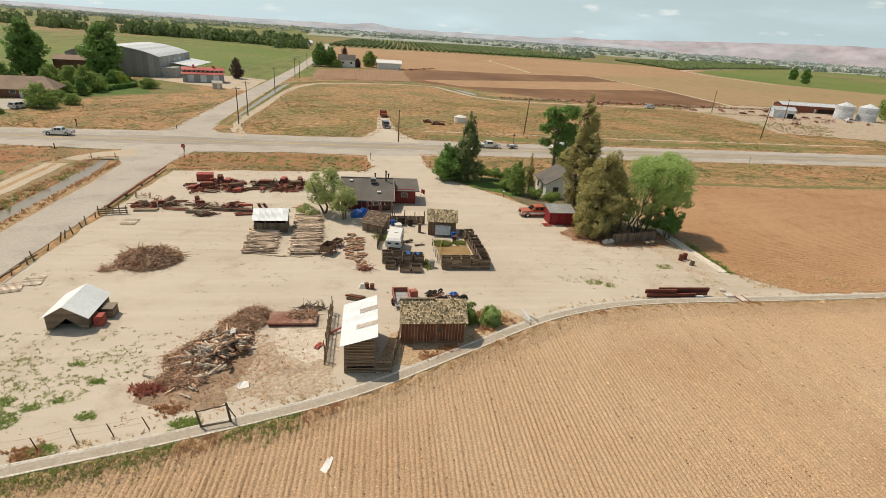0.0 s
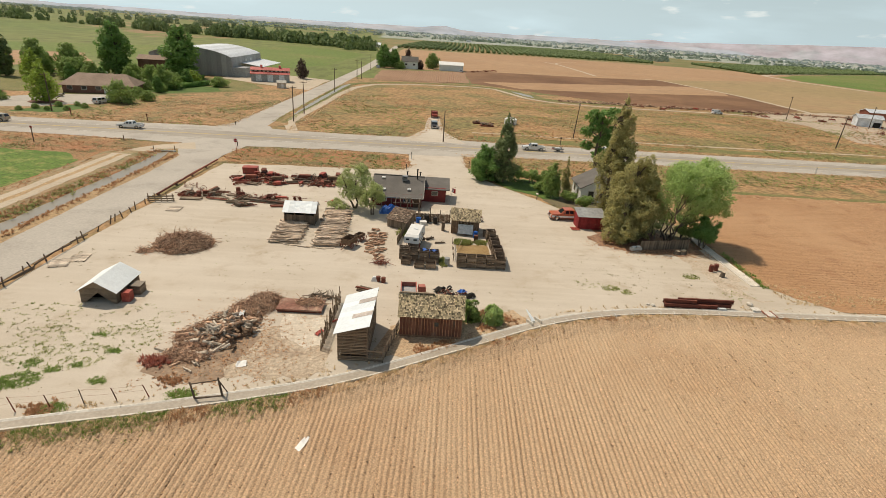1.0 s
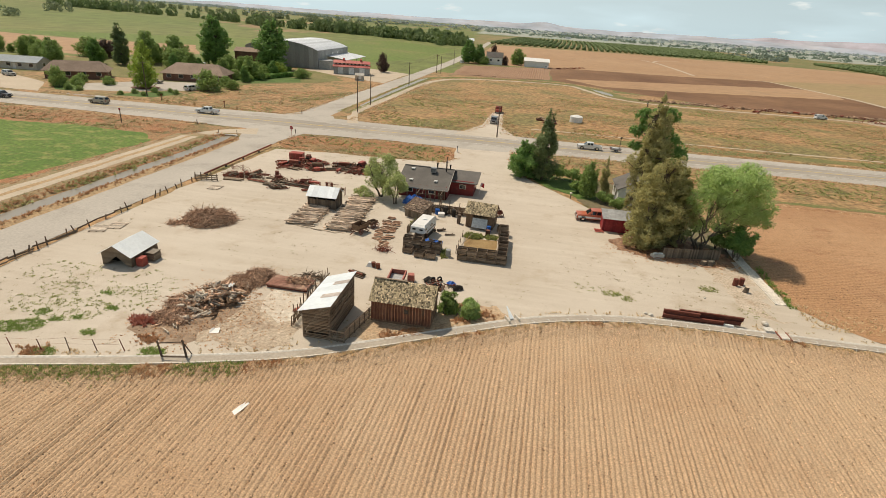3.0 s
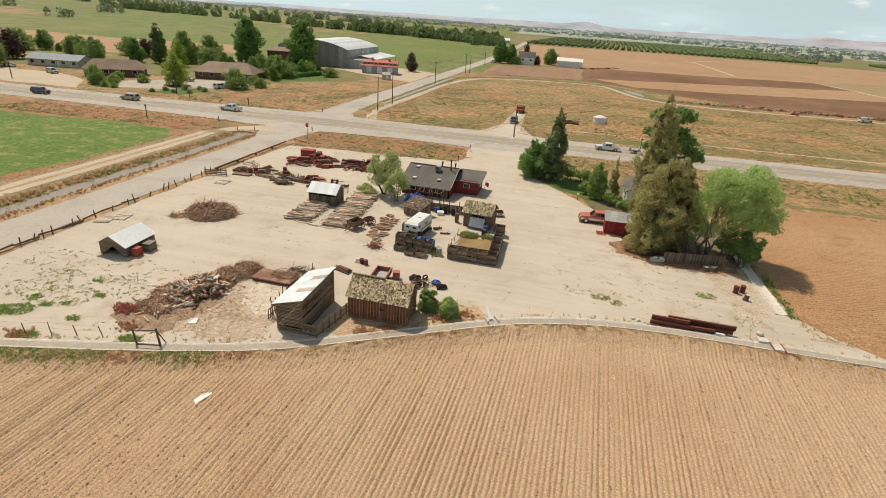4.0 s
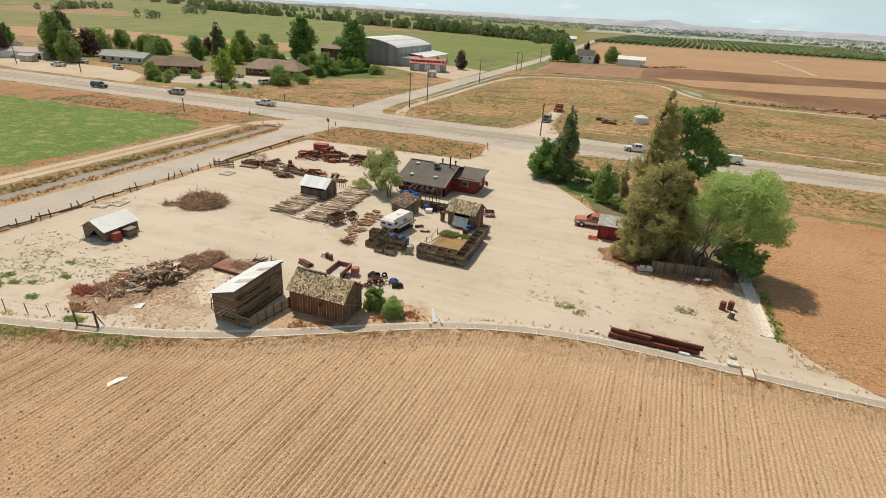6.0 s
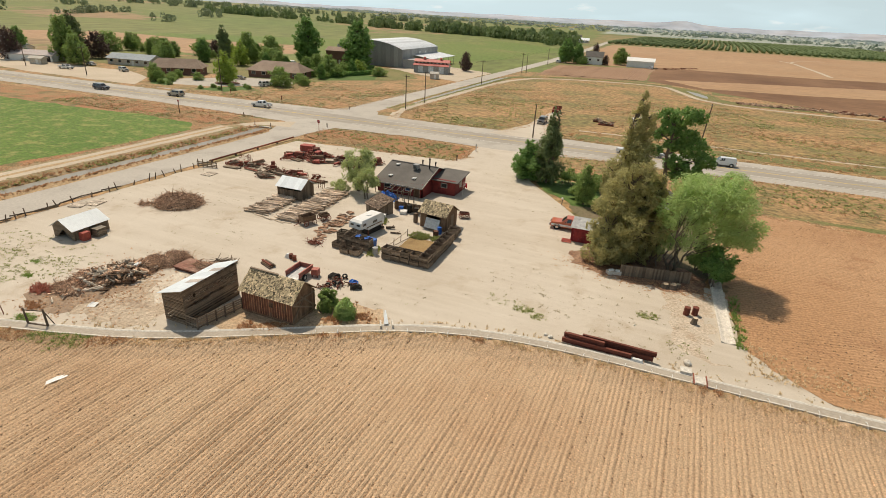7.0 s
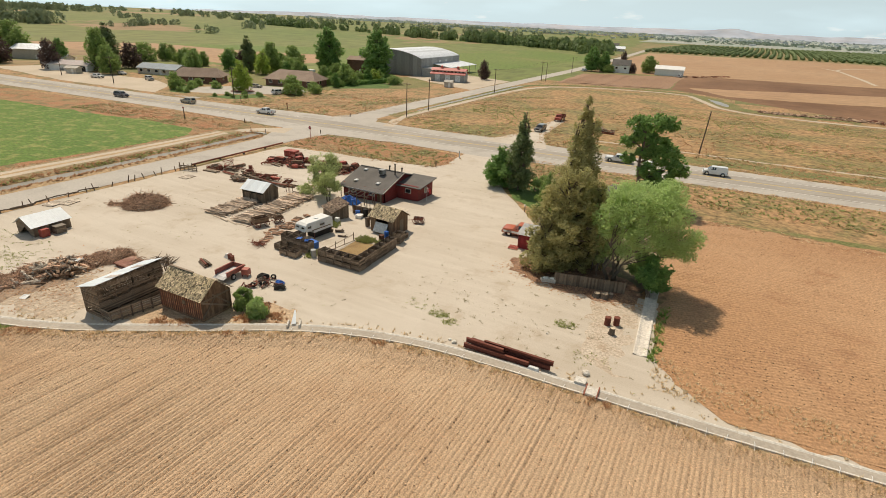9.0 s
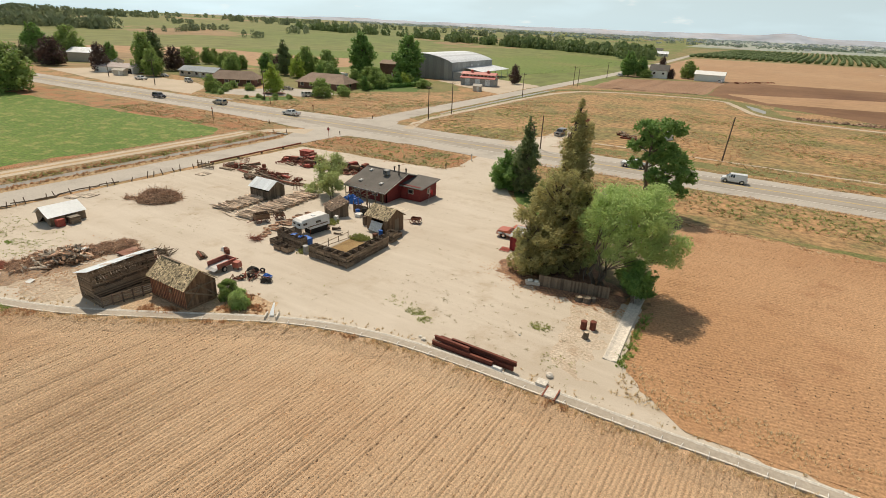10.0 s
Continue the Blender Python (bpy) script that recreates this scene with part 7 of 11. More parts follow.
for i in range(2600):
    x, y = r4.uniform(-39, 60), r4.uniform(36, 112)
    if y > ditch_y(x) + 1.2 and (x < 42 or y < 62) and noise.noise((x * 0.09, y * 0.09, 12)) > r4.uniform(-0.3, 0.45):
        pebbles.append((x, y, 0.0, r4.uniform(0.02, 0.07), r4.uniform(0.02, 0.06)))
clumps("yard_pebbles", pebbles, surface("brown_pebbles", (0.26, 0.19, 0.13), (0.34, 0.26, 0.185), 6.0, 1.0, bump=0.2, per_island=0.35), "small stones, chips and droppings strewn on the sand", "pebbles", sides=5)
chips = []
for i in range(900):
    x, y = r4.gauss(-13.5, 3.4), r4.gauss(46, 3.6)
    if -21 < x < -5.5 and y > ditch_y(x) + 1.2:
        chips.append((x, y, 0.015, r4.uniform(0.05, 0.22), r4.uniform(0.03, 0.1)))
tufts("burnt_chips", chips, LEAF_RUSSET, "brown twigs and chips round the burn pile", "chips", 5)
garden = []
for i in range(900):
    x, y = (r4.gauss(7.4, 0.5), r4.gauss(73.7, 0.35)) if i < 420 else (r4.gauss(9.8, 0.35), r4.gauss(74.0, 0.3)) if i < 560 else (r4.gauss(-0.2, 0.7), r4.gauss(75.6, 0.6)) if i < 760 else (r4.gauss(4.6, 0.2), r4.gauss(66.6, 0.5))
    garden.append((x, y, 0.04, r4.uniform(0.1, 0.25), r4.uniform(0.2, 0.5)))
tufts("garden_plants", garden, LEAF_WEED, "green vegetable plants in the garden", "plants", 8)

# ragged grass along the edges of verges and meadows
def edge_tufts(pts, each, inward=0.5):
    out = []
    for (x0, y0), (x1, y1) in zip(pts, pts[1:]):
        n = int(math.hypot(x1 - x0, y1 - y0) * each)
        for _ in range(n):
            t = r4.random()
            x, y = x0 + (x1 - x0) * t, y0 + (y1 - y0) * t
            if noise.noise((x * 0.3, y * 0.3, 4)) > r4.uniform(-0.5, 0.3):
                out.append((x + r4.gauss(0, inward), y + r4.gauss(0, inward), 0.03, r4.uniform(0.1, 0.3), r4.uniform(0.06, 0.22)))
    return out


ISLAND = [(-38.8, 109.6), (-36, 110.2), (-20, 111), (-4, 112.6), (-2.2, 116), (-4, 124.6), (-16, 126), (-30, 124.6), (-40.4, 121.5), (-40.6, 115), (-38.8, 109.6)]
MEADOW_EDGE = [(-36.4, 250), (-36.2, 180), (-36, 147), (-4, 147.5), (0, 160), (0, 186), (3.6, 186), (4, 160), (10, 148.5), (60, 149.5), (120, 152), (200, 157)]
LOT_EDGE = [(-52.8, 232), (-52.5, 147), (-80, 146), (-104, 145.5), (-128, 143)]
EAST_EDGE = [(9.5, 131), (9.8, 119), (13.2, 108.5), (26, 111), (44.5, 108.8), (70, 107.6), (118, 110)]
SOUTH_EDGE = [(9.5, 130), (45, 131), (118, 134.6), (200, 138)]
CANAL_EDGE = [(-43.4, 158), (-43.4, 215), (-43.2, 262)]
CANAL_EDGE_2 = [(-40.4, 160), (-39.9, 215), (-39.4, 262), (-37, 275), (-27, 289), (-12, 297), (8, 301), (28, 300)]
edges = [q for line in (ISLAND, MEADOW_EDGE, LOT_EDGE, EAST_EDGE, SOUTH_EDGE) for q in edge_tufts(line, 9, 0.6)]
tufts("roadside_straw", edges[0::2], LEAF_STRAW, "dry straw grass along the road edges", "grass", 6)
tufts("roadside_russet", edges[1::2], LEAF_RUSSET, "russet grass along the road edges", "grass", 6)
canal_weeds = [q for line in (CANAL_EDGE, CANAL_EDGE_2) for q in edge_tufts(line, 9, 0.5)]
tufts("canal_weeds", canal_weeds, LEAF_WEED, "green weeds on the canal banks", "weeds", 7)
litter = [(r4.gauss(30.5, 2.2), 76.6 + r4.gauss(0, 1.2) + 0.2, 0.03, r4.uniform(0.06, 0.16), r4.uniform(0.02, 0.06)) for _ in range(900)]
litter += [(r4.uniform(30, 42.5), r4.gauss(74.6, 0.8), 0.03, r4.uniform(0.06, 0.16), r4.uniform(0.02, 0.06)) for _ in range(500)]
tufts("fallen_twigs", litter, LEAF_RUSSET, "reddish fallen twigs and leaves under the trees", "litter", 4)

# clipped hedges beside the houses
for (x0, y0), (x1, y1) in (((-112, 236), (-101, 250)), ((-99.4, 204), (-91.5, 231)), ((-119, 219), (-108, 209))):
    hedge_ob = thing("clipped_hedge", pose((x0 + x1) / 2, (y0 + y1) / 2, 0, 0, 0, math.degrees(math.atan2(y1 - y0, x1 - x0))), "low clipped green hedge along a lawn", "hedge", "clipped hedges")
    n = math.hypot(x1 - x0, y1 - y0)
    m = Mesh()
    for _ in range(int(n * 60)):
        x, y, z = r4.uniform(-n / 2, n / 2), r4.choice((-0.9, 0.9, r4.uniform(-0.9, 0.9))), 0
        z = 1.7 if abs(y) < 0.9 else r4.uniform(0.1, 1.7)
        p = Vector((x, y + r4.gauss(0, 0.1), z + r4.gauss(0, 0.1)))
        a, b = Vector((r4.gauss(0, 1), r4.gauss(0, 1), r4.gauss(0, 1))).normalized() * 0.3, Vector((r4.gauss(0, 1), r4.gauss(0, 1), r4.gauss(0, 1))).normalized() * 0.25
        m.add([p - a, p + b, p + a, p - b], [(0, 1, 2, 3)])
    m.ob("foliage", LEAF_DARK, hedge_ob)
    Mesh().box((0, 0, 0.8), (n - 0.4, 1.5, 1.5), None, 0.95).ob("inner_growth", LEAF_DARK, hedge_ob)

# ---- irrigation: concrete ditch, canal banks, siphon tubes ----
def channel(name, line, half, lip, depth, mat, label, z=0.0, each=3.0):
    """A concrete ditch cast in lengths: two lips, sloping sides and a bed; every length is a piece."""
    ob = thing(name, pose(0, 0, 0), label, "ditch", kind="structure")
    prof = ((-half - lip, -0.55), (-half - lip, 0.14), (-half, 0.14), (-half * 0.45, 0.14 - depth), (half * 0.45, 0.14 - depth), (half, 0.14), (half + lip, 0.14), (half + lip, -0.55))
    pts = [Vector((*p, 0)) for p in line]
    run = [0.0]
    for a, b in zip(pts, pts[1:]):
        run.append(run[-1] + (b - a).length)
    def at(s):
        s = max(0, min(run[-1] - 1e-4, s))
        k = max(i for i in range(len(run)) if run[i] <= s)
        k = min(k, len(pts) - 2)
        return pts[k].lerp(pts[k + 1], (s - run[k]) / (run[k + 1] - run[k]))
    s = 0.0
    while s < run[-1] - 0.5:
        e = min(run[-1], s + each) - 0.02
        m = Mesh()
        tilt = rnd.uniform(-0.012, 0.012)
        for k in range(3):
            q = s + (e - s) * k / 2
            p = at(q)
            d = (at(q + 0.4) - at(q - 0.4)).normalized()
            n = Vector((-d.y, d.x, 0))
            m.v += [tuple(p + n * o + Vector((0, 0, z + h + tilt))) for o, h in prof]
        w = len(prof)
        m.f = [(k * w + j, k * w + j + 1, (k + 1) * w + j + 1, (k + 1) * w + j) for k in range(2) for j in range(w - 1)] + [tuple(range(w))[::-1], tuple(range(2 * w, 3 * w))]
        m.ob("ditch_length", mat, ob)
        s += each
    return ob


xs_d = [x for x in np.arange(-36, 84.1, 1.0)]
channel("concrete_ditch", [(x, ditch_y(x)) for x in xs_d], 0.52, 0.09, 0.12, CONCRETE, "pale concrete irrigation ditch curving round the yard", 0.0)
ribbon("ditch_silt", [(x, ditch_y(x)) for x in xs_d], 0.92, surface("ditch_silt", (0.37, 0.32, 0.26), (0.43, 0.375, 0.31), 4.0, 0.3, ground=True, bump=0.2, contrast=0.6), "dry tan silt filling the concrete ditch", "silt", 0.085, 0.02, 1.0)
channel("head_ditch", [(43.6, 65.0), (43.35, 70), (43.05, 76.5), (42.9, 84)], 0.5, 0.12, 0.1, surface("pale_concrete", (0.62, 0.56, 0.48), (0.68, 0.62, 0.54), 5.0, 0.4, bump=0.15, ground=True, third=(0.50, 0.43, 0.34), third_at=(0.58, 0.75), third_scale=0.9), "pale concrete ditch running down from the trees", 0.02)
m = Mesh()
for k in range(7):
    t = k / 6
    y, z = 0.55 - 1.5 * t, 0.05 + 0.24 * math.sin(math.pi * min(1, t * 1.25)) - 0.42 * max(0, t - 0.45)
    m.v += [(0.028 * math.cos(j * math.tau / 6), y + 0.01 * math.sin(j * math.tau / 6), z + 0.028 * math.sin(j * math.tau / 6)) for j in range(6)]
m.f = [(6 * k + j, 6 * k + (j + 1) % 6, 6 * k + 6 + (j + 1) % 6, 6 * k + 6 + j) for k in range(6) for j in range(6)]
tube_data = m.data("siphon_tube", WHITE)
for k in range(34):
    x = 9 + k * 1.75 + rnd.uniform(-0.3, 0.3)
    y = ditch_y(x)
    slope = math.degrees(math.atan2(ditch_y(x + 0.5) - ditch_y(x - 0.5), 1.0))
    ob = new("siphon_tube", tube_data)
    ob.matrix_world = pose(x, y - 0.42, 0.09, 0, 0, slope + rnd.uniform(-12, 12)) @ Matrix.Diagonal((0.8, 0.62, 0.62, 1))
    tagged(ob, "thin curved siphon tube hooked over the ditch", "tube", "siphon tubes along the ditch")
gate = thing("ditch_gate", pose(41.0, ditch_y(41.0), 0.14, 0, 0, 2), "small steel and concrete gate across the ditch", "ditch gate")
Mesh().box((-0.5, 0, 0.06), (0.1, 1.5, 0.12)).ob("frame", RUST, gate)
Mesh().box((0.5, 0, 0.06), (0.1, 1.5, 0.12)).ob("frame", RUST, gate)
Mesh().box((0, 0, 0.05), (0.9, 1.1, 0.05)).ob("cover", CONCRETE, gate)
Mesh().box((-1.1, 0.9, 0.1), (0.9, 0.8, 0.16)).ob("apron", CONCRETE, gate)
gate2 = thing("turnout_box", pose(13.9, ditch_y(13.9) + 0.5, 0, 0, 0, 32), "concrete turnout box with a tilted white sheet of tin", "turnout box")
for x in (-0.55, 0.55):
    Mesh().box((x, 0, 0.15), (0.15, 1.0, 0.5)).ob("side", CONCRETE, gate2)
Mesh().slab([(-0.28, 0.0, 0.25), (0.18, 0.0, 0.25), (0.0, 1.25, 1.0), (-0.12, 1.25, 1.0)], 0.03).ob("sheet", TIN_BRIGHT, gate2)

# raised bank and ditch west of the side road
def bank(name, xs_z, y0, y1, mat, label, bend=0.0):
    m = Mesh()
    n = int((y1 - y0) / 2)
    for i in range(n + 1):
        y = y0 + (y1 - y0) * i / n
        for x, z in xs_z:
            m.v.append((x + bend * smooth01((y - 98) / 20) + 0.25 * noise.noise((x, y * 0.3, 4)), y, z * smooth01((y1 - y) / 5 + 0.05) + 0.05 * noise.noise((x * 2, y * 0.7, 2)) * (z > 0.1)))
    w = len(xs_z)
    m.f = [(i * w + k, i * w + k + 1, (i + 1) * w + k + 1, (i + 1) * w + k) for i in range(n) for k in range(w - 1)]
    return tagged(m.ob(name, mat, smooth=True), label, "bank", kind="structure")


bank("ditch_bank_west", ((-63.6, 0.0), (-61.4, 0.36), (-56.6, 0.38), (-55.6, 0.3), (-52.4, -0.25)), 20, 114.4, surface("bank_earth", (0.37, 0.25, 0.145), (0.27, 0.205, 0.105), 1.5, 0.15, ground=True, bump=0.7, third=(0.15, 0.165, 0.06), third_at=(0.52, 0.66), third_scale=0.25), "earth bank with a track beside an irrigation ditch", -0.4)
bank("ditch_bank_east", ((-50.8, -0.25), (-50.2, 0.28), (-49.6, 0.3), (-48.4, 0.0)), 20, 113.6, MARGIN, "narrow dry bank between road and ditch", -0.6)
ribbon("ditch_water", [(-51.9, 20), (-51.8, 80), (-51.8, 100), (-52.5, 110), (-53.2, 114.4)], [3.0, 2.9, 2.7, 2.2, 1.8], WATER, "still grey water in a roadside ditch", "water", 0.015, 0.3)
culvert = thing("culvert_bridge", pose(-53.5, 115.0, 0, 0, 0, 12), "small concrete culvert where the ditch meets the road", "culvert")
Mesh().box((0, 0, 0.2), (4.0, 0.45, 0.2)).ob("deck", CONCRETE, culvert)
for x in (-2.0, 2.0):
    Mesh().box((x, 0, 0.0), (0.3, 1.0, 0.4)).ob("abutment", CONCRETE, culvert)
    Mesh().tube((x, 0.3, 0.3), (x, 0.3, 1.2), 0.08, 0.07, 6).ob("marker_post", POST, culvert)
bank_weeds = [(-54.6 + r4.gauss(0, 0.8), y, 0.15, r4.uniform(0.2, 0.5), r4.uniform(0.2, 0.5)) for y in [40 + 76 * r4.random() ** 1.2 for _ in range(520)] if noise.noise((0, y * 0.2, 3)) > -0.1]
bank_straw = [(r4.choice((-54.8, -54.8, -55.6, -61.6)) + r4.gauss(0, 0.75), y, 0.22, r4.uniform(0.15, 0.4), r4.uniform(0.15, 0.4)) for y in [r4.uniform(40, 116) for _ in range(900)]]
bank_straw += [(-49.8 + r4.gauss(0, 0.3), y, 0.25, r4.uniform(0.12, 0.3), r4.uniform(0.15, 0.4)) for y in [r4.uniform(30, 113) for _ in range(700)]]
tufts("ditch_bank_grass", bank_straw, LEAF_RUSSET, "dry russet grass on the ditch bank", "grass", 7)
tufts("ditch_bank_weeds", bank_weeds, LEAF_WEED, "green weeds on the ditch bank", "weeds", 7)

# ---- fences ----
side_fence = thing("roadside_fence", pose(-40.3, 0, 0), "long leaning post fence along the side road", "fence")
y = 40.0
while y < 83:
    h = rnd.uniform(0.7, 1.2)
    Mesh().tube((rnd.uniform(-0.1, 0.1), y, -0.05), (rnd.uniform(-0.25, 0.25), y + rnd.uniform(-0.3, 0.2), h), 0.085, 0.07, 6).ob("post", POST, side_fence)
    y += rnd.choice((1.2, 1.7, 2.2, 2.8))
y = 40.0
while y < 66:
    Mesh().beam((0.05, y, 0.45 + rnd.uniform(-0.2, 0.2)), (0.08, y + 3.2, 0.4 + rnd.uniform(-0.25, 0.2)), 0.07, 0.16).ob("rail", POST, side_fence)
    if rnd.random() < 0.7:
        Mesh().beam((0.1, y, 0.2), (0.12, y + 3.0, 0.15 + rnd.uniform(-0.1, 0.15)), 0.06, 0.15).ob("rail", WOOD_GREY, side_fence)
    y += 3.1
for k in range(4):
    # a heavy rust-red pipe in four lengths on low supports
    y0 = 85.6 + k * 6.0
    Mesh().tube((0, y0, 0.42), (-0.05, y0 + 5.95, 0.42), 0.15, 0.15, 10).ob("pipe_rail", RUST, side_fence)
    Mesh().box((0, y0 + 0.5, 0.14), (0.35, 0.25, 0.3)).ob("support", POST, side_fence)
hurdle = thing("timber_hurdle", pose(-38.6, 83.4, 0, 0, 0, 14), "low hurdle of old timbers at the yard edge", "fence")
for k in range(5):
    Mesh().tube((-1.7 + k * 0.85, 0, -0.05), (-1.7 + k * 0.85 + rnd.uniform(-0.08, 0.08), 0, rnd.uniform(1.0, 1.5)), 0.09, 0.08, 6).ob("post", WOOD_GREY, hurdle)
for z in (0.25, 0.55, 0.85):
    Mesh().beam((-1.9, -0.1, z), (1.9, -0.1, z + rnd.uniform(-0.1, 0.1)), 0.06, 0.18).ob("rail", WOOD_GREY, hurdle)
south_fence = thing("wire_fence", pose(0, 0, 0), "slanting thin posts of a slack wire fence", "fence")
south_posts = []
for k in range(9):
    x = -34 + k * 2.05
    y = ditch_y(x) + 1.45
    top = (x - 0.35 + rnd.uniform(-0.1, 0.1), y + 0.1, rnd.uniform(1.0, 1.25))
    south_posts.append(top)
    Mesh().tube((x, y, -0.05), top, 0.045, 0.035, 5).ob("post", RUST if k % 3 else POST, south_fence)
for a, b in zip(south_posts, south_posts[1:]):
    for f in (0.5, 0.95):
        Mesh().tube((a[0], a[1], a[2] * f), (b[0], b[1], b[2] * f), 0.007, 0.007, 3).ob("wire", RUST, south_fence)
gframe = thing("gate_frame", pose(-13.2, 38.75, 0, 0, 0, 14), "crooked frame of rough poles at the fence end", "gate frame")
for a, b, r in (((-1.0, 0, 0), (-1.25, 0.1, 1.55), 0.09), ((0.95, 0, 0), (0.75, 0.1, 1.7), 0.10), ((-1.25, 0.1, 1.35), (0.8, 0.1, 1.5), 0.05), ((-1.0, 0.0, 0.12), (0.95, 0.0, 0.1), 0.08), ((0.7, 0.1, 1.6), (1.3, 0.4, 0.0), 0.05)):
    Mesh().tube(a, b, r, r * 0.8, 6).ob("pole", POST, gframe)
board_fence = thing("board_fence", pose(36.4, 75.9, 0, 0, 0, 12), "grey weathered board fence under the trees", "fence")
board_wall("board", board_fence, (-3.9, 0, 0), (3.9, 0, 0), 1.45, 0.19, 0.025, WOOD_GREY, gap=0.02, jitter=0.12, seed=61)
for k in range(4):
    Mesh().box((-3.8 + k * 2.53, 0.08, 0.75), (0.1, 0.1, 1.5)).ob("post", POST, board_fence)
for z in (0.35, 1.1):
    Mesh().beam((-3.9, 0.05, z), (3.9, 0.05, z), 0.05, 0.09).ob("rail", WOOD_GREY, board_fence)
back_fence = thing("patio_fence", pose(2.6, 81.6, 0, 0, 0, 2), "brown board fence behind the garden", "fence")
board_wall("board", back_fence, (-3.0, 0, 0), (3.0, 0, 0), 1.35, 0.2, 0.025, WOOD_BROWN, gap=0.015, jitter=0.08, seed=62)
for k in range(5):
    Mesh().tube((-3.0 + k * 1.5, 0.08, 0), (-3.0 + k * 1.5 + rnd.uniform(-0.1, 0.1), 0.08, rnd.uniform(1.7, 2.3)), 0.07, 0.06, 6).ob("post", POST, back_fence)
side_boards = thing("garden_fence", pose(-1.2, 74.2, 0, 0, 0, 82), "rough slab fence along the garden side", "fence")
board_wall("board", side_boards, (-2.6, 0, 0), (3.6, 0, 0), 1.3, 0.26, 0.04, WOOD_GREY, gap=0.04, jitter=0.5, seed=63)
rail_fence = thing("garden_rail", pose(5.9, 70.2, 0, 0, 0, 0), "thin rail and stake fence beside the straw bed", "fence")
for k in range(4):
    Mesh().tube((0, -2.8 + k * 1.9, 0), (0.03, -2.8 + k * 1.9, rnd.uniform(0.8, 1.7)), 0.05, 0.045, 5).ob("stake", POST, rail_fence)
Mesh().beam((0.02, -2.9, 0.72), (0.02, 3.0, 0.8), 0.05, 0.08).ob("rail", WOOD_PALE, rail_fence)
Mesh().beam((0.06, -2.4, 0.35), (1.3, 3.2, 0.6), 0.05, 0.08).ob("rail", WOOD_PALE, rail_fence)

# ---- fruit bins ----
def fruit_bin():
    ob = thing("fruit_bin", pose(0, 0, 0), "old grey wooden fruit bin, open at the top", "bin", "stacked fruit bins")
    s = 1.18
    for k, (a, b) in enumerate((((-1, -1), (1, -1)), ((1, -1), (1, 1)), ((1, 1), (-1, 1)), ((-1, 1), (-1, -1)))):
        for z, w in ((0.18, 0.18), (0.39, 0.19), (0.61, 0.2)):
            p = (a[0] * s / 2, a[1] * s / 2, z)
            q = (b[0] * s / 2, b[1] * s / 2, z)
            Mesh().beam(p, q, 0.025, w).ob("side_board", WOOD_BIN, ob)
    for a, b in ((-1, -1), (1, -1), (1, 1), (-1, 1)):
        Mesh().box((a * (s / 2 - 0.05), b * (s / 2 - 0.05), 0.395), (0.08, 0.08, 0.63)).ob("corner_post", WOOD_BIN, ob)
    Mesh().box((0, 0, 0.085), (s - 0.04, s - 0.04, 0.025)).ob("bottom", WOOD_BIN, ob)
    for x in (-0.5, 0, 0.5):
        Mesh().box((x, 0, 0.035), (0.1, s, 0.07)).ob("skid", WOOD_BIN, ob)
    return ob


bin0 = fruit_bin()
spots = []
for i in range(5):
    for k in range(2):
        spots.append((6.85 + i * 1.22, 66.05 + 0.02 * i, k, 0))
for j in range(1, 7):
    for k in range(2):
        spots.append((11.75 - 0.04 * j, 66.05 + j * 1.22, k, 0))
for x, y, n in ((-0.35, 67.6, 2), (0.9, 67.2, 2), (2.2, 67.0, 2), (3.45, 66.9, 2), (1.7, 65.1, 1), (3.1, 65.0, 1), (0.7, 68.6, 2), (11.3, 75.6, 2), (10.9, 77.2, 1), (0.0, 65.9, 1)):
    for k in range(n):
        spots.append((x, y, k, 0))
for n, (x, y, k, a) in enumerate(spots):
    at = pose(x + rnd.uniform(-0.05, 0.05), y + rnd.uniform(-0.05, 0.05), 0.01 + k * 0.715, 0, 0, rnd.uniform(-5, 5))
    if n == 0:
        bin0.matrix_basis = at
    else:
        copy_thing(bin0, at)

# ---- camper, trailers, wagons ----
def wheel(parent, c, r, w, axis=(0, 1, 0), rim=None):
    ty = Mesh().ring(c, axis, r, r * 0.38, w, 20).ob("wheel", RUBBER, parent)
    Mesh().disc(c, axis, r * 0.64, w * 0.7, 14).ob("rim", rim or METAL_WALL, ty)
    return ty


camper = thing("truck_camper", pose(0.75, 71.6, 0, 0, 0, -8), "white slide-in truck camper standing on stands", "camper")
m = Mesh()
prof = [(-2.5, 1.35), (-2.35, 2.15), (-2.0, 2.4), (1.9, 2.45), (2.25, 2.3), (2.3, 0.95), (-1.0, 0.9), (-1.15, 1.3)]
m.add([(sx * 0.98 * (0.86 if z > 2.3 else 1), y, z) for sx in (-1, 1) for y, z in prof], [tuple(range(8)), tuple(range(15, 7, -1))] + [(k, 8 + k, 8 + (k + 1) % 8, (k + 1) % 8) for k in range(8)])
shell_body = m.ob("shell", WHITE, camper)
for sx in (-1, 1):
    Mesh().box((sx * 0.985, 0.4, 1.75), (0.03, 0.8, 0.28)).ob("window", GLASS, camper)
    Mesh().box((sx * 0.99, 0.3, 1.32), (0.03, 3.2, 0.12)).ob("stripe", WOOD_BROWN, camper, "brown stripe")
    Mesh().box((sx * 0.985, -1.75, 1.85), (0.03, 0.6, 0.3)).ob("window", GLASS, camper)
for x in (-0.5, 0.5):
    Mesh().box((x, -2.43, 1.85), (0.45, 0.12, 0.2), pose(0, 0, 0)).ob("window", GLASS, camper)
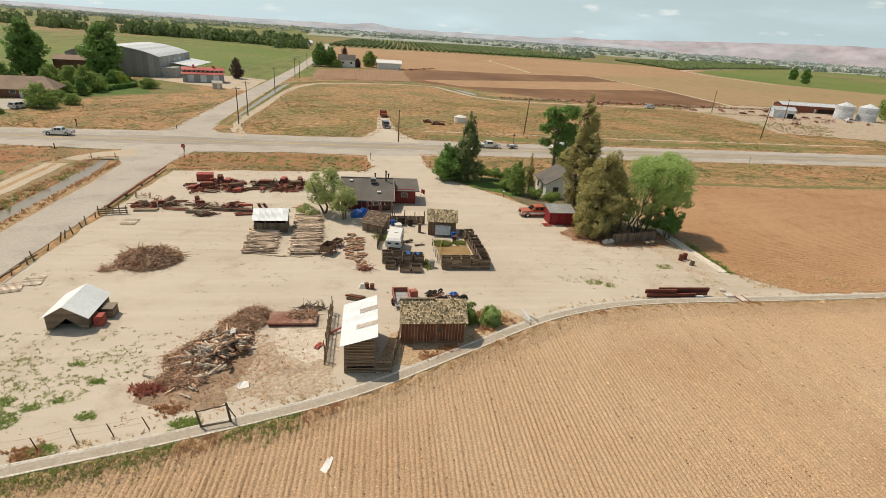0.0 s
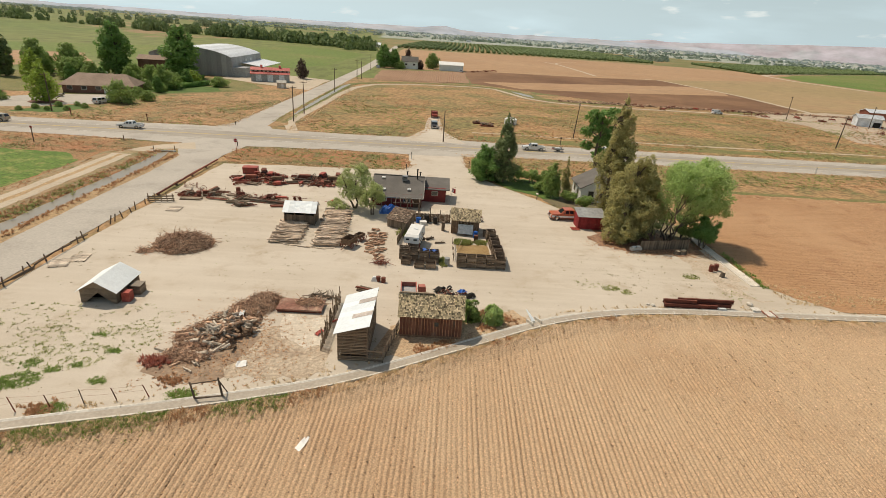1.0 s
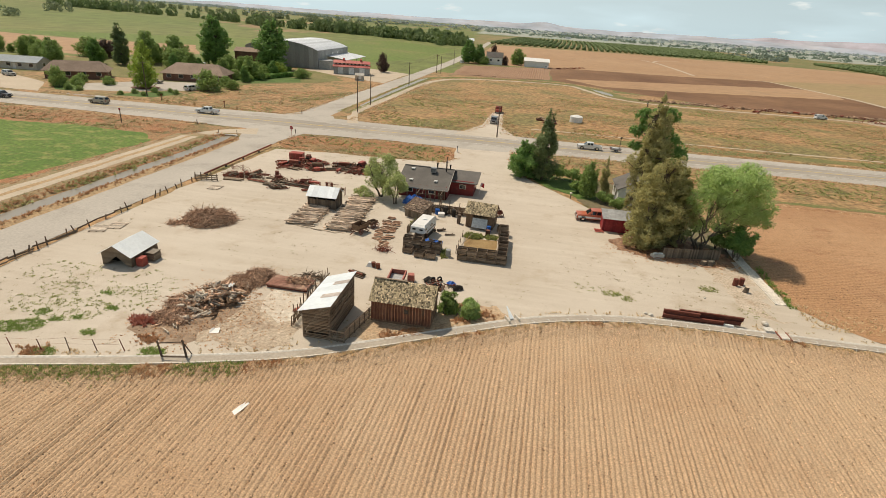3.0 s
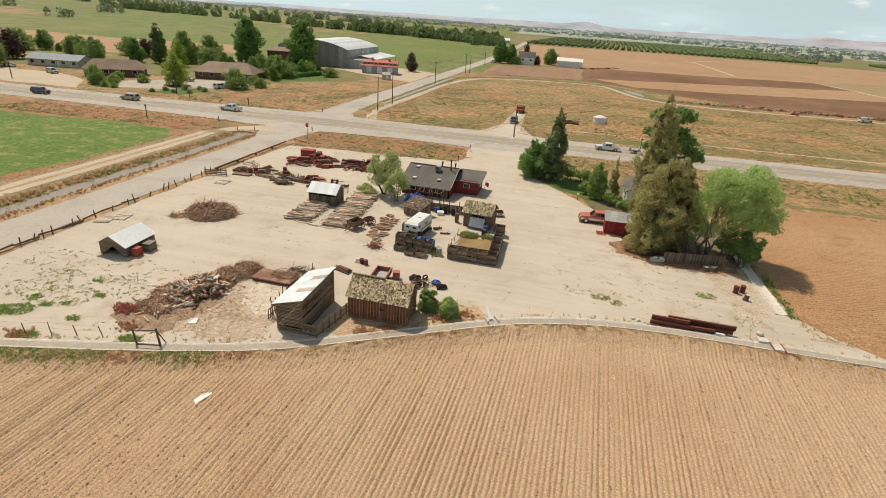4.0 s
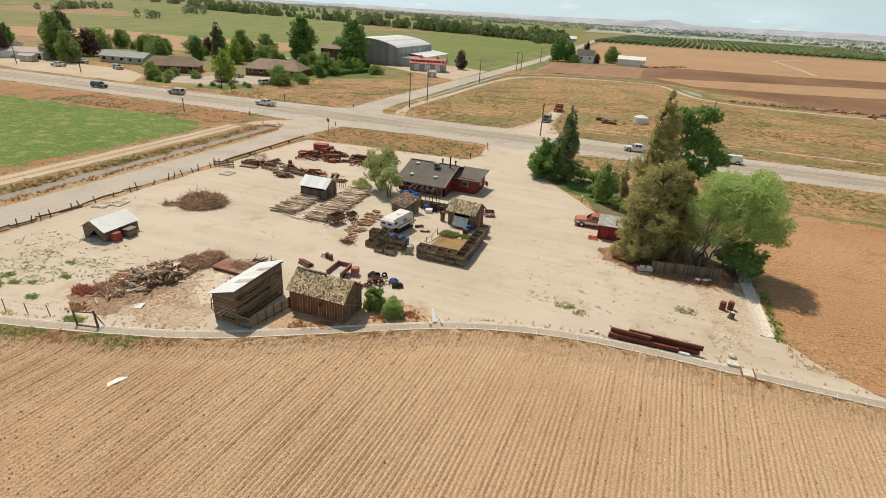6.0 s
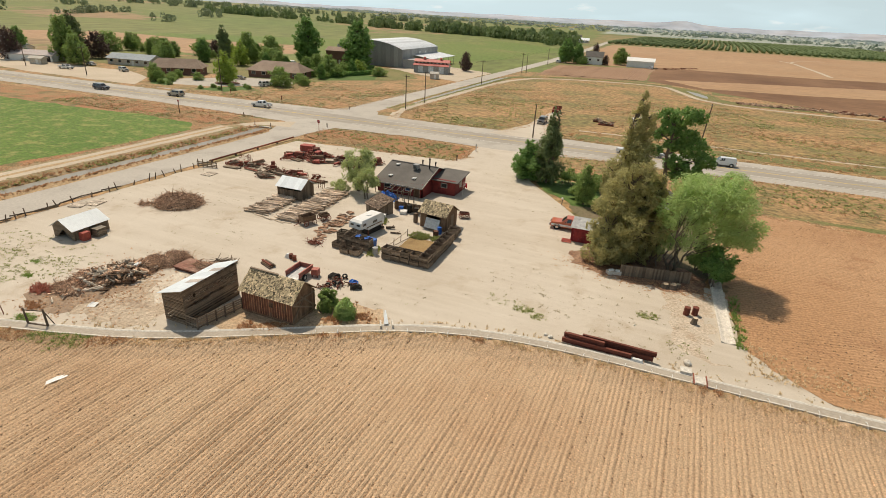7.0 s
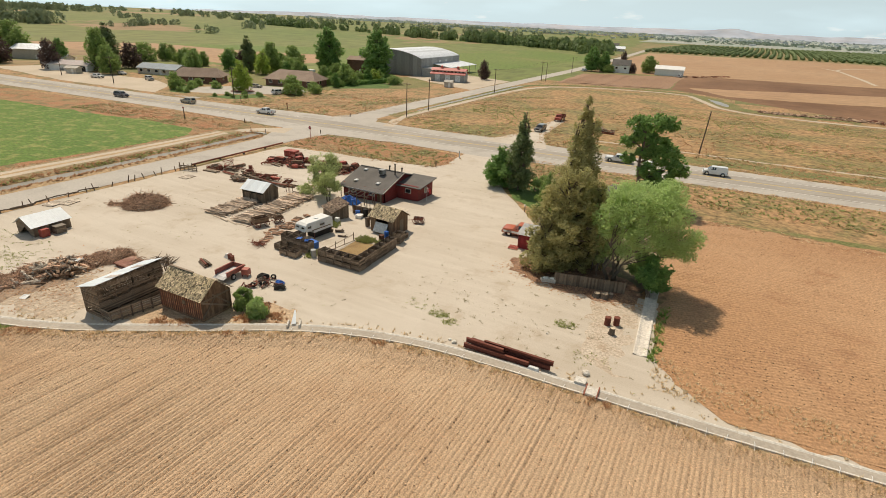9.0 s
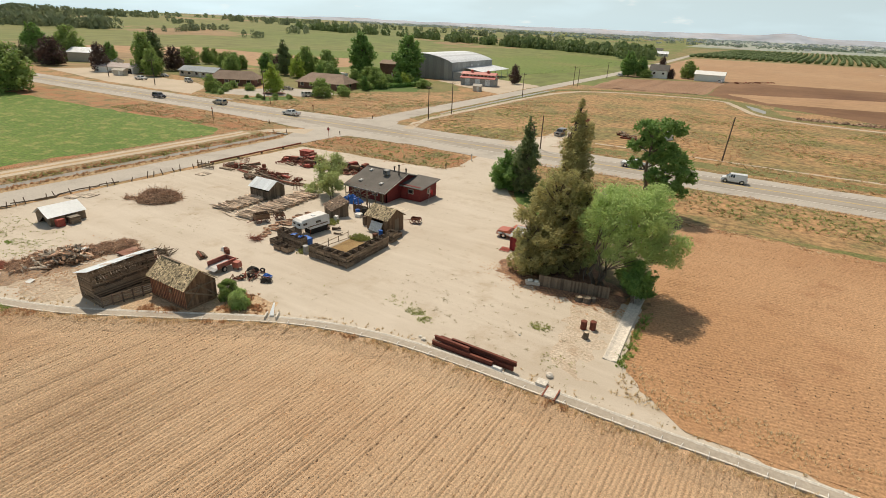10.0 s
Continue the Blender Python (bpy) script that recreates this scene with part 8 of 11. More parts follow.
Mesh().box((0, 2.3, 1.6), (0.6, 0.03, 1.3)).ob("door", WHITE, camper)
Mesh().box((0.1, 0.2, 2.47), (0.5, 0.5, 0.08)).ob("vent", TARP_PALE, camper)
for x in (-0.85, 0.85):
    for y in (-0.9, 2.1):
        Mesh().tube((x, y, 0), (x, y, 1.0), 0.05, 0.05, 6).ob("jack", RUST, camper)
# near-black block fills the space below the shell
Mesh().box((0, 0.7, 0.5), (1.5, 2.8, 0.85)).ob("support_crib", DARK, camper)

FADED_RED = surface("sun_faded_red_paint", (0.36, 0.11, 0.085), (0.44, 0.17, 0.13), 5.0, 1.0, rough=0.7, bump=0.1, per_object=0.1, third=(0.30, 0.16, 0.12), third_scale=2.0)
red_trailer = thing("red_trailer", pose(0.85, 57.15, 0, 0, 0, 3), "faded red open utility trailer with a grey load bed", "trailer")
for x in (-0.82, 0.82):
    side = Mesh().beam((x, -1.3, 0.82), (x, 1.3, 0.82), 0.07, 0.52).ob("side", FADED_RED, red_trailer)
    Mesh().beam((x, -1.36, 1.1), (x, 1.36, 1.1), 0.13, 0.05).ob("top_rail", FADED_RED, side)
    for y in (-1.2, -0.4, 0.4, 1.2):
        Mesh().box((x * 1.055, y, 0.82), (0.05, 0.07, 0.5)).ob("stake", FADED_RED, side)
Mesh().beam((-0.82, 1.3, 0.82), (0.82, 1.3, 0.82), 0.07, 0.52).ob("headboard", FADED_RED, red_trailer)
Mesh().box((0, 0, 0.56), (1.6, 2.6, 0.06)).ob("bed", METAL_WALL, red_trailer)
tail = Mesh().slab([(-0.8, -1.75, 0.42), (0.8, -1.75, 0.42), (0.8, -1.3, 0.58), (-0.8, -1.3, 0.58)], 0.05)
tail.ob("tailgate", METAL_WALL, red_trailer, "lowered grey tailgate")
for x in (-0.95, 0.95):
    wheel(red_trailer, (x, -0.5, 0.34), 0.34, 0.2, (1, 0, 0))
Mesh().beam((0, 1.3, 0.5), (0, 2.3, 0.42), 0.1, 0.1).ob("tongue", RUST, red_trailer)
red_cab = thing("red_tank_box", pose(2.25, 58.1, 0, 0, 0, 14), "faded red steel fuel box on short legs", "box")
Mesh().box((0, 0, 0.6), (0.8, 0.75, 0.65), taper=0.92).ob("body", FADED_RED, red_cab)
for x in (-0.3, 0.3):
    for yy in (-0.28, 0.28):
        Mesh().box((x, yy, 0.14), (0.08, 0.08, 0.28)).ob("leg", RUST, red_cab)


def wagon(at, label, w=1.3, l=1.9, h=0.7, mat=WOOD_BROWN, group=""):
    ob = thing("wagon", at, label, "wagon", group)
    for a, b in (((-l / 2, -w / 2), (l / 2, -w / 2)), ((l / 2, -w / 2), (l / 2, w / 2)), ((l / 2, w / 2), (-l / 2, w / 2)), ((-l / 2, w / 2), (-l / 2, -w / 2))):
        for k in range(3):
            Mesh().beam((*a, 0.6 + h * (k + 0.5) / 3), (*b, 0.6 + h * (k + 0.5) / 3), 0.04, h / 3 - 0.02).ob("side_board", mat, ob)
    Mesh().box((0, 0, 0.58), (l, w, 0.06)).ob("bed", mat, ob)
    for x in (-l * 0.33, l * 0.33):
        Mesh().tube((x, -w / 2 - 0.12, 0.38), (x, w / 2 + 0.12, 0.38), 0.04, 0.04, 6).ob("axle", RUST, ob)
        for s in (-1, 1):
            wh = Mesh().ring((x, s * (w / 2 + 0.12), 0.38), (0, 1, 0), 0.38, 0.07, 0.07, 16).ob("wheel", RUST, ob)
            sp = Mesh()
            for k in range(8):
                a = k * math.tau / 8
                sp.tube((x, s * (w / 2 + 0.12), 0.38), (x + 0.34 * math.cos(a), s * (w / 2 + 0.12), 0.38 + 0.34 * math.sin(a)), 0.014, 0.014, 4)
            sp.ob("spokes", RUST, wh)
    Mesh().beam((-l / 2, 0, 0.45), (-l / 2 - 1.1, 0, 0.25), 0.07, 0.07).ob("tongue", RUST, ob)
    return ob


wagon(pose(-7.7, 70.2, 0, 0, 0, 68), "old brown wooden wagon with iron wheels")
wagon(pose(-6.7, 72.6, 0, 0, 0, 62), "small wooden farm cart beside the pole stacks", 0.9, 1.2, 0.35)
wagon(pose(9.9, 83.4, 0, 0, 0, 20), "rusty two-axle farm cart near the garden shed", 0.8, 1.3, 0.25, RUST)

# ---- piles ----
pole_meshes = []
for k in range(6):
    r = random.Random(70 + k)
    m = Mesh()
    pts = [Vector((-2.1 + 4.2 * i / 4, r.uniform(-0.10, 0.10), r.uniform(-0.05, 0.05))) for i in range(5)]
    for i in range(4):
        r0 = 0.105 * (1 - 0.09 * i)
        m.tube(pts[i], pts[i + 1], r0, r0 * 0.92, 6)
    pole_meshes.append(m.data("pole", POLE_WOOD))


def pole_pile(cx, y0, y1, length, layers, label, skew, turn):
    ob = thing("pole_pile", pose(cx, (y0 + y1) / 2, 0), label, "pole pile", "stacks of poles")
    half = (y1 - y0) / 2
    r = random.Random(int(cx * 10))
    for k in range(layers):
        y = -half + r.random() * 0.1
        while y < half:
            t = y / half
            share("pole", r.choice(pole_meshes), ob, Matrix.Translation((skew * t + r.uniform(-0.45, 0.45), y, 0.09 + k * 0.15 + r.uniform(-0.02, 0.05))) @ pose(0, 0, 0, r.uniform(0, 360), r.uniform(-2, 2), turn + r.uniform(-9, 9))
                  @ Matrix.Diagonal((length / 4.2 * r.uniform(0.82, 1.08), r.uniform(0.7, 1.2), r.uniform(0.7, 1.2), 1)))
            y += r.uniform(0.14, 0.26)
    for s in (-1, 1):
        Mesh().beam((s * length * 0.3 - skew, -half - 0.2, 0.03), (s * length * 0.3 + skew, half + 0.2, 0.03), 0.12, 0.06).ob("bearer", WOOD_GREY, ob)
    return ob


pole_pile(-16.4, 69.9, 79.2, 3.7, 3, "long low stack of weathered wooden poles", -0.3, 7)
pole_pile(-10.9, 69.6, 83.6, 3.5, 4, "long stack of pale weathered wooden poles", -0.5, 7)
front_boards = thing("board_stack", pose(-13.0, 69.0, 0, 0, 0, -6), "few loose boards along the end of the pole stacks", "boards")
for k in range(7):
    Mesh().box((-3.4 + k * 1.0, rnd.uniform(-0.25, 0.25), 0.05 + 0.03 * (k % 2)), (1.7, 0.16, 0.04), pose(0, 0, 0, 0, 0, rnd.uniform(-14, 14))).ob("board", WOOD_PALE, front_boards)


def brush_heap(name, at, rx, ry, h, n, label, category, mat=BRUSH, seed=1, thick=0.03, lobes=((0, 0, 1, 1),), reach=(0.3, 0.85)):
    """A heap of tangled branches in one thing: many thin crooked sticks."""
    r = random.Random(seed)
    ob = thing(name, at, label, category)
    m = Mesh()
    for _ in range(n):
        ox, oy, s, hh = r.choice(lobes)
        a, o = r.uniform(0, math.tau), math.sqrt(r.random())
        x, y = ox + rx * s * o * math.cos(a), oy + ry * s * o * math.sin(a)
        z = h * hh * (1 - o * o) * r.uniform(0.25, 1.0) ** 0.7 + 0.05
        d = Vector((r.gauss(0, 1), r.gauss(0, 1), r.gauss(0, 0.35))).normalized() * r.uniform(*reach)
        if o > 0.6:
            d = Vector((-d.x if d.x * (x - ox) > 0 and r.random() < 0.75 else d.x, -d.y if d.y * (y - oy) > 0 and r.random() < 0.75 else d.y, abs(d.z)))
        p0 = Vector((x, y, z))
        p1 = p0 + d + Vector((0, 0, r.uniform(-0.15, 0.1)))
        p2 = p1 + (d + Vector((r.gauss(0, 0.35), r.gauss(0, 0.35), r.uniform(-0.3, 0.1)))) * 0.7
        for p in (p0, p1, p2):
            p.z = max(0.03, p.z)
        t = thick * r.uniform(0.5, 1.4)
        m.tube(p0, p1, t, t * 0.8, 4)
        m.tube(p1, p2, t * 0.8, t * 0.35, 4)
    tagged(m.ob("brushwood", mat, ob), kind="stuff")
    return ob


brush_heap("brush_heap", pose(-28.0, 67.4, 0), 3.7, 3.2, 1.5, 1700, "large rounded heap of dry brown branches", "brush heap", seed=81, thick=0.042)
brush_heap("brush_tail", pose(-31.2, 64.7, 0, 0, 0, 25), 1.2, 0.6, 0.35, 120, "few loose branches beside a brush heap", "branches", seed=82)
burn = brush_heap("burn_pile", pose(-15.6, 48.4, 0), 2.35, 1.6, 0.85, 6800, "long heap of dry brush, roots and split logs", "burn pile", seed=83, lobes=((-1.6, -4.2, 0.9, 0.5), (-1.2, -2.2, 1.1, 0.8), (-0.4, 0.2, 1.15, 1.0), (0.4, 2.2, 1.0, 0.9), (1.2, 4.2, 0.95, 0.9), (2.0, 5.8, 0.8, 1.1), (-2.2, -1.2, 0.8, 0.5)), reach=(0.15, 0.5), thick=0.024)
log_meshes = []
for k in range(4):
    r = random.Random(90 + k)
    m = Mesh()
    q = Vector((-0.6, 0, 0))
    for i in range(3):
        w = Vector((-0.6 + 0.4 * (i + 1), r.uniform(-0.1, 0.1), r.uniform(-0.06, 0.06)))
        m.tube(q, w, 0.13 - 0.02 * i, 0.12 - 0.02 * i, 7)
        q = w
    m.tube((-0.1, 0, 0), (0.15, r.uniform(0.2, 0.35), 0.15), 0.06, 0.03, 5)
    log_meshes.append(m.data("log", (LOG_GREY, WOOD_BROWN, LOG_GREY, BRUSH)[k]))
r5 = random.Random(97)
for _ in range(280):
    t = r5.gauss(-0.35, 1.0)
    x, y = 0.0 + 0.45 * t + r5.gauss(0, 1.05), 0.2 + 1.6 * t + r5.gauss(0, 0.4)
    share("log", r5.choice(log_meshes), burn, Matrix.Translation((x, y - 0.3, max(0.15, 0.95 - 0.12 * abs(t) ** 2 * 2 - 0.25 * abs(x - 0.45 * t) + r5.uniform(-0.25, 0.25)))) @ pose(0, 0, 0, r5.uniform(0, 360), r5.uniform(-25, 25), r5.uniform(0, 360)) @ Matrix.Diagonal((r5.uniform(0.8, 1.7), r5.uniform(0.7, 1.4), r5.uniform(0.7, 1.4), 1)))
for k in range(45):
    share("log", r5.choice(log_meshes), burn, Matrix.Translation((-1.5 + r5.gauss(0, 1.0), -4.0 + r5.gauss(0, 1.0), 0.15)) @ pose(0, 0, 0, r5.uniform(0, 360), r5.uniform(-12, 12), r5.uniform(0, 360)) @ Matrix.Diagonal((r5.uniform(0.5, 1.1), 0.6, 0.6, 1)))
paper = thing("white_sheet", pose(-12.3, 43.2, 0.01, 0, 0, 20), "crumpled white sheet on the burnt ground", "sheet")
Mesh().add([(-0.45, -0.35, 0.02), (0.35, -0.4, 0.05), (0.4, 0.25, 0.22), (0.0, 0.42, 0.1), (-0.3, 0.3, 0.2), (-0.5, 0.0, 0.06)], [(0, 1, 2), (0, 2, 3), (0, 3, 4), (0, 4, 5)]).ob("plastic", WHITE, paper)
rag = thing("white_feed_sack", pose(-5.2, 34.9, -0.38, 0, 0, 70), "white empty sack lying in the furrows", "sack")
Mesh().add([(-0.75, -0.22, 0.03), (-0.2, -0.3, 0.12), (0.4, -0.2, 0.06), (0.8, -0.1, 0.02), (0.7, 0.2, 0.05), (0.1, 0.18, 0.16), (-0.6, 0.24, 0.04)], [(0, 1, 5, 6), (1, 2, 4, 5), (2, 3, 4)]).ob("cloth", WHITE, rag)

# sawn wood pieces in rows
RED_WOOD = surface("reddish_slab_wood", (0.27, 0.14, 0.085), (0.40, 0.26, 0.175), 6.0, 1.2, grain=(0.4, 1, 1), bump=0.4, per_object=0.3)
r6 = random.Random(101)
for k in range(17):
    row, i = divmod(k, 9)
    x, y = -3.5 - 1.35 * row + r6.uniform(-0.25, 0.25), 66.8 + i * 1.08 + r6.uniform(-0.25, 0.25) + row * 2.0
    ob = thing("carved_slab", pose(x - 0.05 * i, y, 0, 0, 0, r6.uniform(-30, 20)), "small stack of reddish weathered boards on the ground", "wood slab", "rows of wood slabs")
    for j in range(4):
        w = r6.uniform(0.16, 0.3)
        Mesh().beam((-0.6 + r6.uniform(-0.15, 0.15), -0.25 + 0.17 * j, 0.06 + 0.05 * (j % 2)), (0.6 + r6.uniform(-0.15, 0.15), -0.25 + 0.17 * j + r6.uniform(-0.1, 0.1), 0.07 + r6.uniform(0, 0.16)), w, 0.06).ob("board", RED_WOOD, ob)
    Mesh().beam((-0.4, -0.4, 0.24), (0.3, 0.4, 0.2), 0.12, 0.06).ob("board", RED_WOOD if k % 3 else WOOD_PALE, ob)
brush_heap("root_heap", pose(-3.0, 65.2, 0), 0.8, 0.6, 0.4, 70, "small heap of reddish roots", "roots", RUST, 103)

# steel deck with branches
RUST_DECK = surface("dusty_rusted_plate", (0.20, 0.088, 0.062), (0.27, 0.15, 0.11), 4.0, 0.6, rough=0.85, bump=0.2, contrast=1.3, third=(0.40, 0.30, 0.22), third_at=(0.56, 0.74), third_scale=0.9)
deck_ob = thing("steel_deck", pose(-9.8, 53.3, 0, 0, 0, 1), "flat rust-brown steel deck on skids", "deck")
Mesh().box((0, 0, 0.32), (4.5, 2.3, 0.16)).ob("plate", RUST_DECK, deck_ob)
for y in (-0.9, 0.9):
    Mesh().box((0, y, 0.12), (4.4, 0.2, 0.24)).ob("skid", RUST_DARK, deck_ob)
brush_heap("branch_load", pose(-9.0, 53.6, 0.40), 1.5, 0.7, 0.3, 190, "dead branches lying on the steel deck", "branches", BRUSH, 104)
brush_heap("post_heap", pose(-8.2, 55.6, 0), 1.5, 0.5, 0.4, 60, "loose old posts behind the steel deck", "posts", WOOD_GREY, 105, 0.05)

# rusted beams
for k, (y, z, x0, x1) in enumerate(((58.0, 0.36, 29.3, 35.4), (58.5, 0.36, 30.2, 37.2), (58.9, 0.36, 29.6, 36.6), (58.6, 0.80, 31.0, 37.4), (58.2, 0.78, 29.4, 33.0))):
    ob = thing("steel_beam", pose((x0 + x1) / 2, y, z, 0, 0, rnd.uniform(-1.5, 1.5)), "long dark rusted steel beam in a stack", "beam", "rusted beams")
    l = x1 - x0
    for dz in (-0.19, 0.19):
        Mesh().box((0, 0, dz), (l, 0.24, 0.035)).ob("flange", RUST_DARK, ob)
    Mesh().box((0, 0, 0), (l, 0.04, 0.35)).ob("web", RUST_DARK, ob)
for x in (30.4, 33.4, 36.4):
    ob = thing("timber_block", pose(x, 58.5, 0), "short timber block under the steel beams", "block", "blocks under beams")
    Mesh().box((0, 0, 0.075), (0.25, 1.4, 0.15)).ob("timber", WOOD_GREY, ob)
ob = thing("tarp_bundle", pose(35.9, 57.95, 0), "pale folded sheet beside the beams", "sheet")
Mesh().box((0, 0, 0.16), (1.1, 0.35, 0.32), taper=0.8).ob("fold", TARP_PALE, ob)

# drums, stumps and small things
def drum(at, mat, label, r=0.3, h=0.88, group=""):
    ob = thing("drum", at, label, "drum", group)
    Mesh().tube((0, 0, 0), (0, 0, h), r, r, 14).ob("shell", mat, ob)
    for z in (0.02, h * 0.34, h * 0.67, h - 0.02):
        Mesh().ring((0, 0, z), (0, 0, 1), r + 0.015, 0.03, 0.03, 14).ob("hoop", mat, ob)
    Mesh().disc((0, 0, h - 0.01), (0, 0, 1), r * 0.93, 0.03, 14).ob("lid", mat, ob)
    return ob


for x, y in ((39.9, 69.0), (40.7, 69.4)):
    drum(pose(x, y, 0), RUST_DARK, "dark rusted steel drum standing on the sand", group="rusted drums")
drum(pose(5.1, 66.1, 0), METAL_WALL, "grey steel drum with a white lid by the bins", 0.33, 0.95)
drum(pose(9.2, 76.0, 0), BLUE_DRUM, "blue plastic drum in front of the garden shed", 0.3, 0.95)
drum(pose(2.1, 81.2, 0), DARK, "dark grey drum against the fence", 0.35, 1.2)
drum(pose(0.9, 81.0, 0), BLUE_DRUM, "teal plastic tub against the fence", 0.35, 0.8)
for x, y, r, h in ((40.6, 67.4, 0.28, 0.7), (37.6, 74.4, 0.4, 0.5), (38.4, 74.6, 0.45, 0.55), (38.9, 75.2, 0.35, 0.4)):
    ob = thing("tree_stump", pose(x, y, 0), "short sawn tree stump on bare earth", "stump", "stumps by the fence")
    m = Mesh()
    m.tube((0, 0, -0.02), (0.03, 0, h * 0.4), r * 1.25, r, 9)
    m.tube((0.03, 0, h * 0.4), (0.05, 0, h), r, r * 0.92, 9)
    m.ob("bark", BARK, ob)
    Mesh().disc((0.05, 0, h), (0, 0, 1), r * 0.85, 0.02, 9).ob("cut_face", WOOD_PALE, ob)
for x, y in ((31.6, 75.0), (32.3, 75.2)):
    ob = thing("white_planter", pose(x, y, 0, 0, 0, rnd.uniform(0, 40)), "pale concrete planter box under the trees", "planter", "planters")
    Mesh().box((0, 0, 0.22), (0.9, 0.6, 0.44), taper=1.08).ob("box", CONCRETE, ob)
    Mesh().box((0.05, 0, 0.5), (0.6, 0.4, 0.2), taper=0.7).ob("filling", WHITE, ob)
for x, y, s in ((40.0, 59.7, 0.35), (27.7, 58.4, 0.2), (28.2, 58.2, 0.25), (35.2, 64.2, 0.12), (2.6, 74.6, 0.2)):
    ob = thing("rock", pose(x, y, 0, 0, 0, rnd.uniform(0, 90)), "pale lump of rock or broken concrete", "rock")
    m = Mesh()
    bmr = bmesh.new()
    bmesh.ops.create_icosphere(bmr, subdivisions=2, radius=s)
    for v in bmr.verts:
        v.co *= 1 + 0.35 * noise.noise(v.co * 4 / s * 0.4 + Vector((x, y, 0)))
        v.co.z = v.co.z * 0.6 + s * 0.45
    m.add([v.co.copy() for v in bmr.verts], [[v.index for v in f.verts] for f in bmr.faces])
    bmr.free()
    m.ob("stone", CONCRETE, ob)

# blue tarpaulin over a heap, patio clutter
tarp = thing("tarp_heap", pose(-3.7, 85.0, 0, 0, 0, 6), "crumpled bright blue tarpaulin thrown over a heap", "tarpaulin")
m = Mesh()
for i in range(19):
    for j in range(13):
        u, v = i / 9 - 1, j / 6 - 1
        fold = noise.noise((u * 2.6, v * 2.6, 3)) * 0.42 + noise.noise((u * 6, v * 6, 5)) * 0.2
        z = 1.25 * (1 - abs(u) ** 3.2) * (1 - abs(v) ** 3.0) * (0.85 + fold) + 0.04
        m.v.append((1.75 * u + 0.18 * noise.noise((u * 4, v * 4, 8)), 1.0 * v + 0.18 * noise.noise((u * 4, v * 4, 9)), max(0.03, z)))
m.f = [(i * 13 + j, (i + 1) * 13 + j, (i + 1) * 13 + j + 1, i * 13 + j + 1) for i in range(18) for j in range(12)]
m.ob("cover", BLUE_TARP, tarp)

patio = thing("pergola", pose(-1.6, 84.2, 0, 0, 0, 4), "rough pole pergola behind the house", "pergola")
for x in (-1.3, 0.6, 2.4):
    for y in (-1.0, 1.2):
        Mesh().tube((x, y, 0), (x, y, 2.2), 0.07, 0.06, 6).ob("post", POST, patio)
for y in (-1.0, 1.2):
    Mesh().tube((-1.6, y, 2.22), (2.8, y, 2.2), 0.06, 0.06, 6).ob("beam", POST, patio)
for k in range(5):
    Mesh().beam((-1.3 + k * 0.9, -1.4, 2.32), (-1.3 + k * 0.9 + rnd.uniform(-0.3, 0.3), 1.6, 2.32), 0.07, 0.08).ob("slat", POST if k % 2 else POST, patio)
for k, (x, y, w, l, h, mat, nm, lab) in enumerate(((-0.3, 82.2, 0.8, 0.6, 0.8, TARP_PALE, "plastic_tub", "white plastic tub on the patio"), (1.6, 80.4, 0.9, 0.9, 0.45, WHITE, "old_basin", "round white basin on the ground"), (3.4, 80.9, 0.5, 0.5, 1.0, DARK, "waste_bin", "dark grey waste bin by the fence"),
                                                 (4.6, 78.2, 0.4, 0.5, 1.3, POST, "leaning_boards", "pale boards leaning on a shed"), (1.6, 73.5, 1.1, 0.5, 0.35, POST, "bleached_log", "bleached driftwood log"), (2.8, 74.2, 1.2, 0.4, 0.4, POST, "bleached_log", "grey driftwood log"), (4.2, 73.0, 1.4, 0.25, 0.2, POST, "loose_plank", "pale loose planks"),
                                                 (9.2, 74.8, 0.5, 0.5, 0.8, WOOD_RED, "planter_crate", "red wooden crate by the garden"), (0.2, 77.0, 0.5, 0.5, 0.7, WHITE, "white_bucket", "white plastic bucket"), (3.2, 68.2, 1.3, 0.8, 0.9, BLUE_TARP, "covered_crate", "crate under crumpled blue plastic"))):
    ob = thing(nm, pose(x, y, 0, 0, 0, rnd.uniform(-25, 25)), lab + ", near the garden", nm.split("_")[-1])
    m = Mesh()
    if "log" in nm or "plank" in nm:
        m.tube((-w / 2, 0, l / 2), (w / 2, 0.1, l / 2 + 0.05), l / 2, l / 3, 7)
        m.tube((0, 0, l / 2), (w / 3, 0.4, l / 2 + 0.2), l / 4, l / 8, 5)
    else:
        m.box((0, 0, h / 2), (w, l, h), taper=1.06)
    m.ob("body", mat, ob)
    if "log" not in nm and "plank" not in nm:
        Mesh().box((0, 0, h + 0.02), (w * 1.1, l * 1.1, 0.04)).ob("rim", mat, ob)

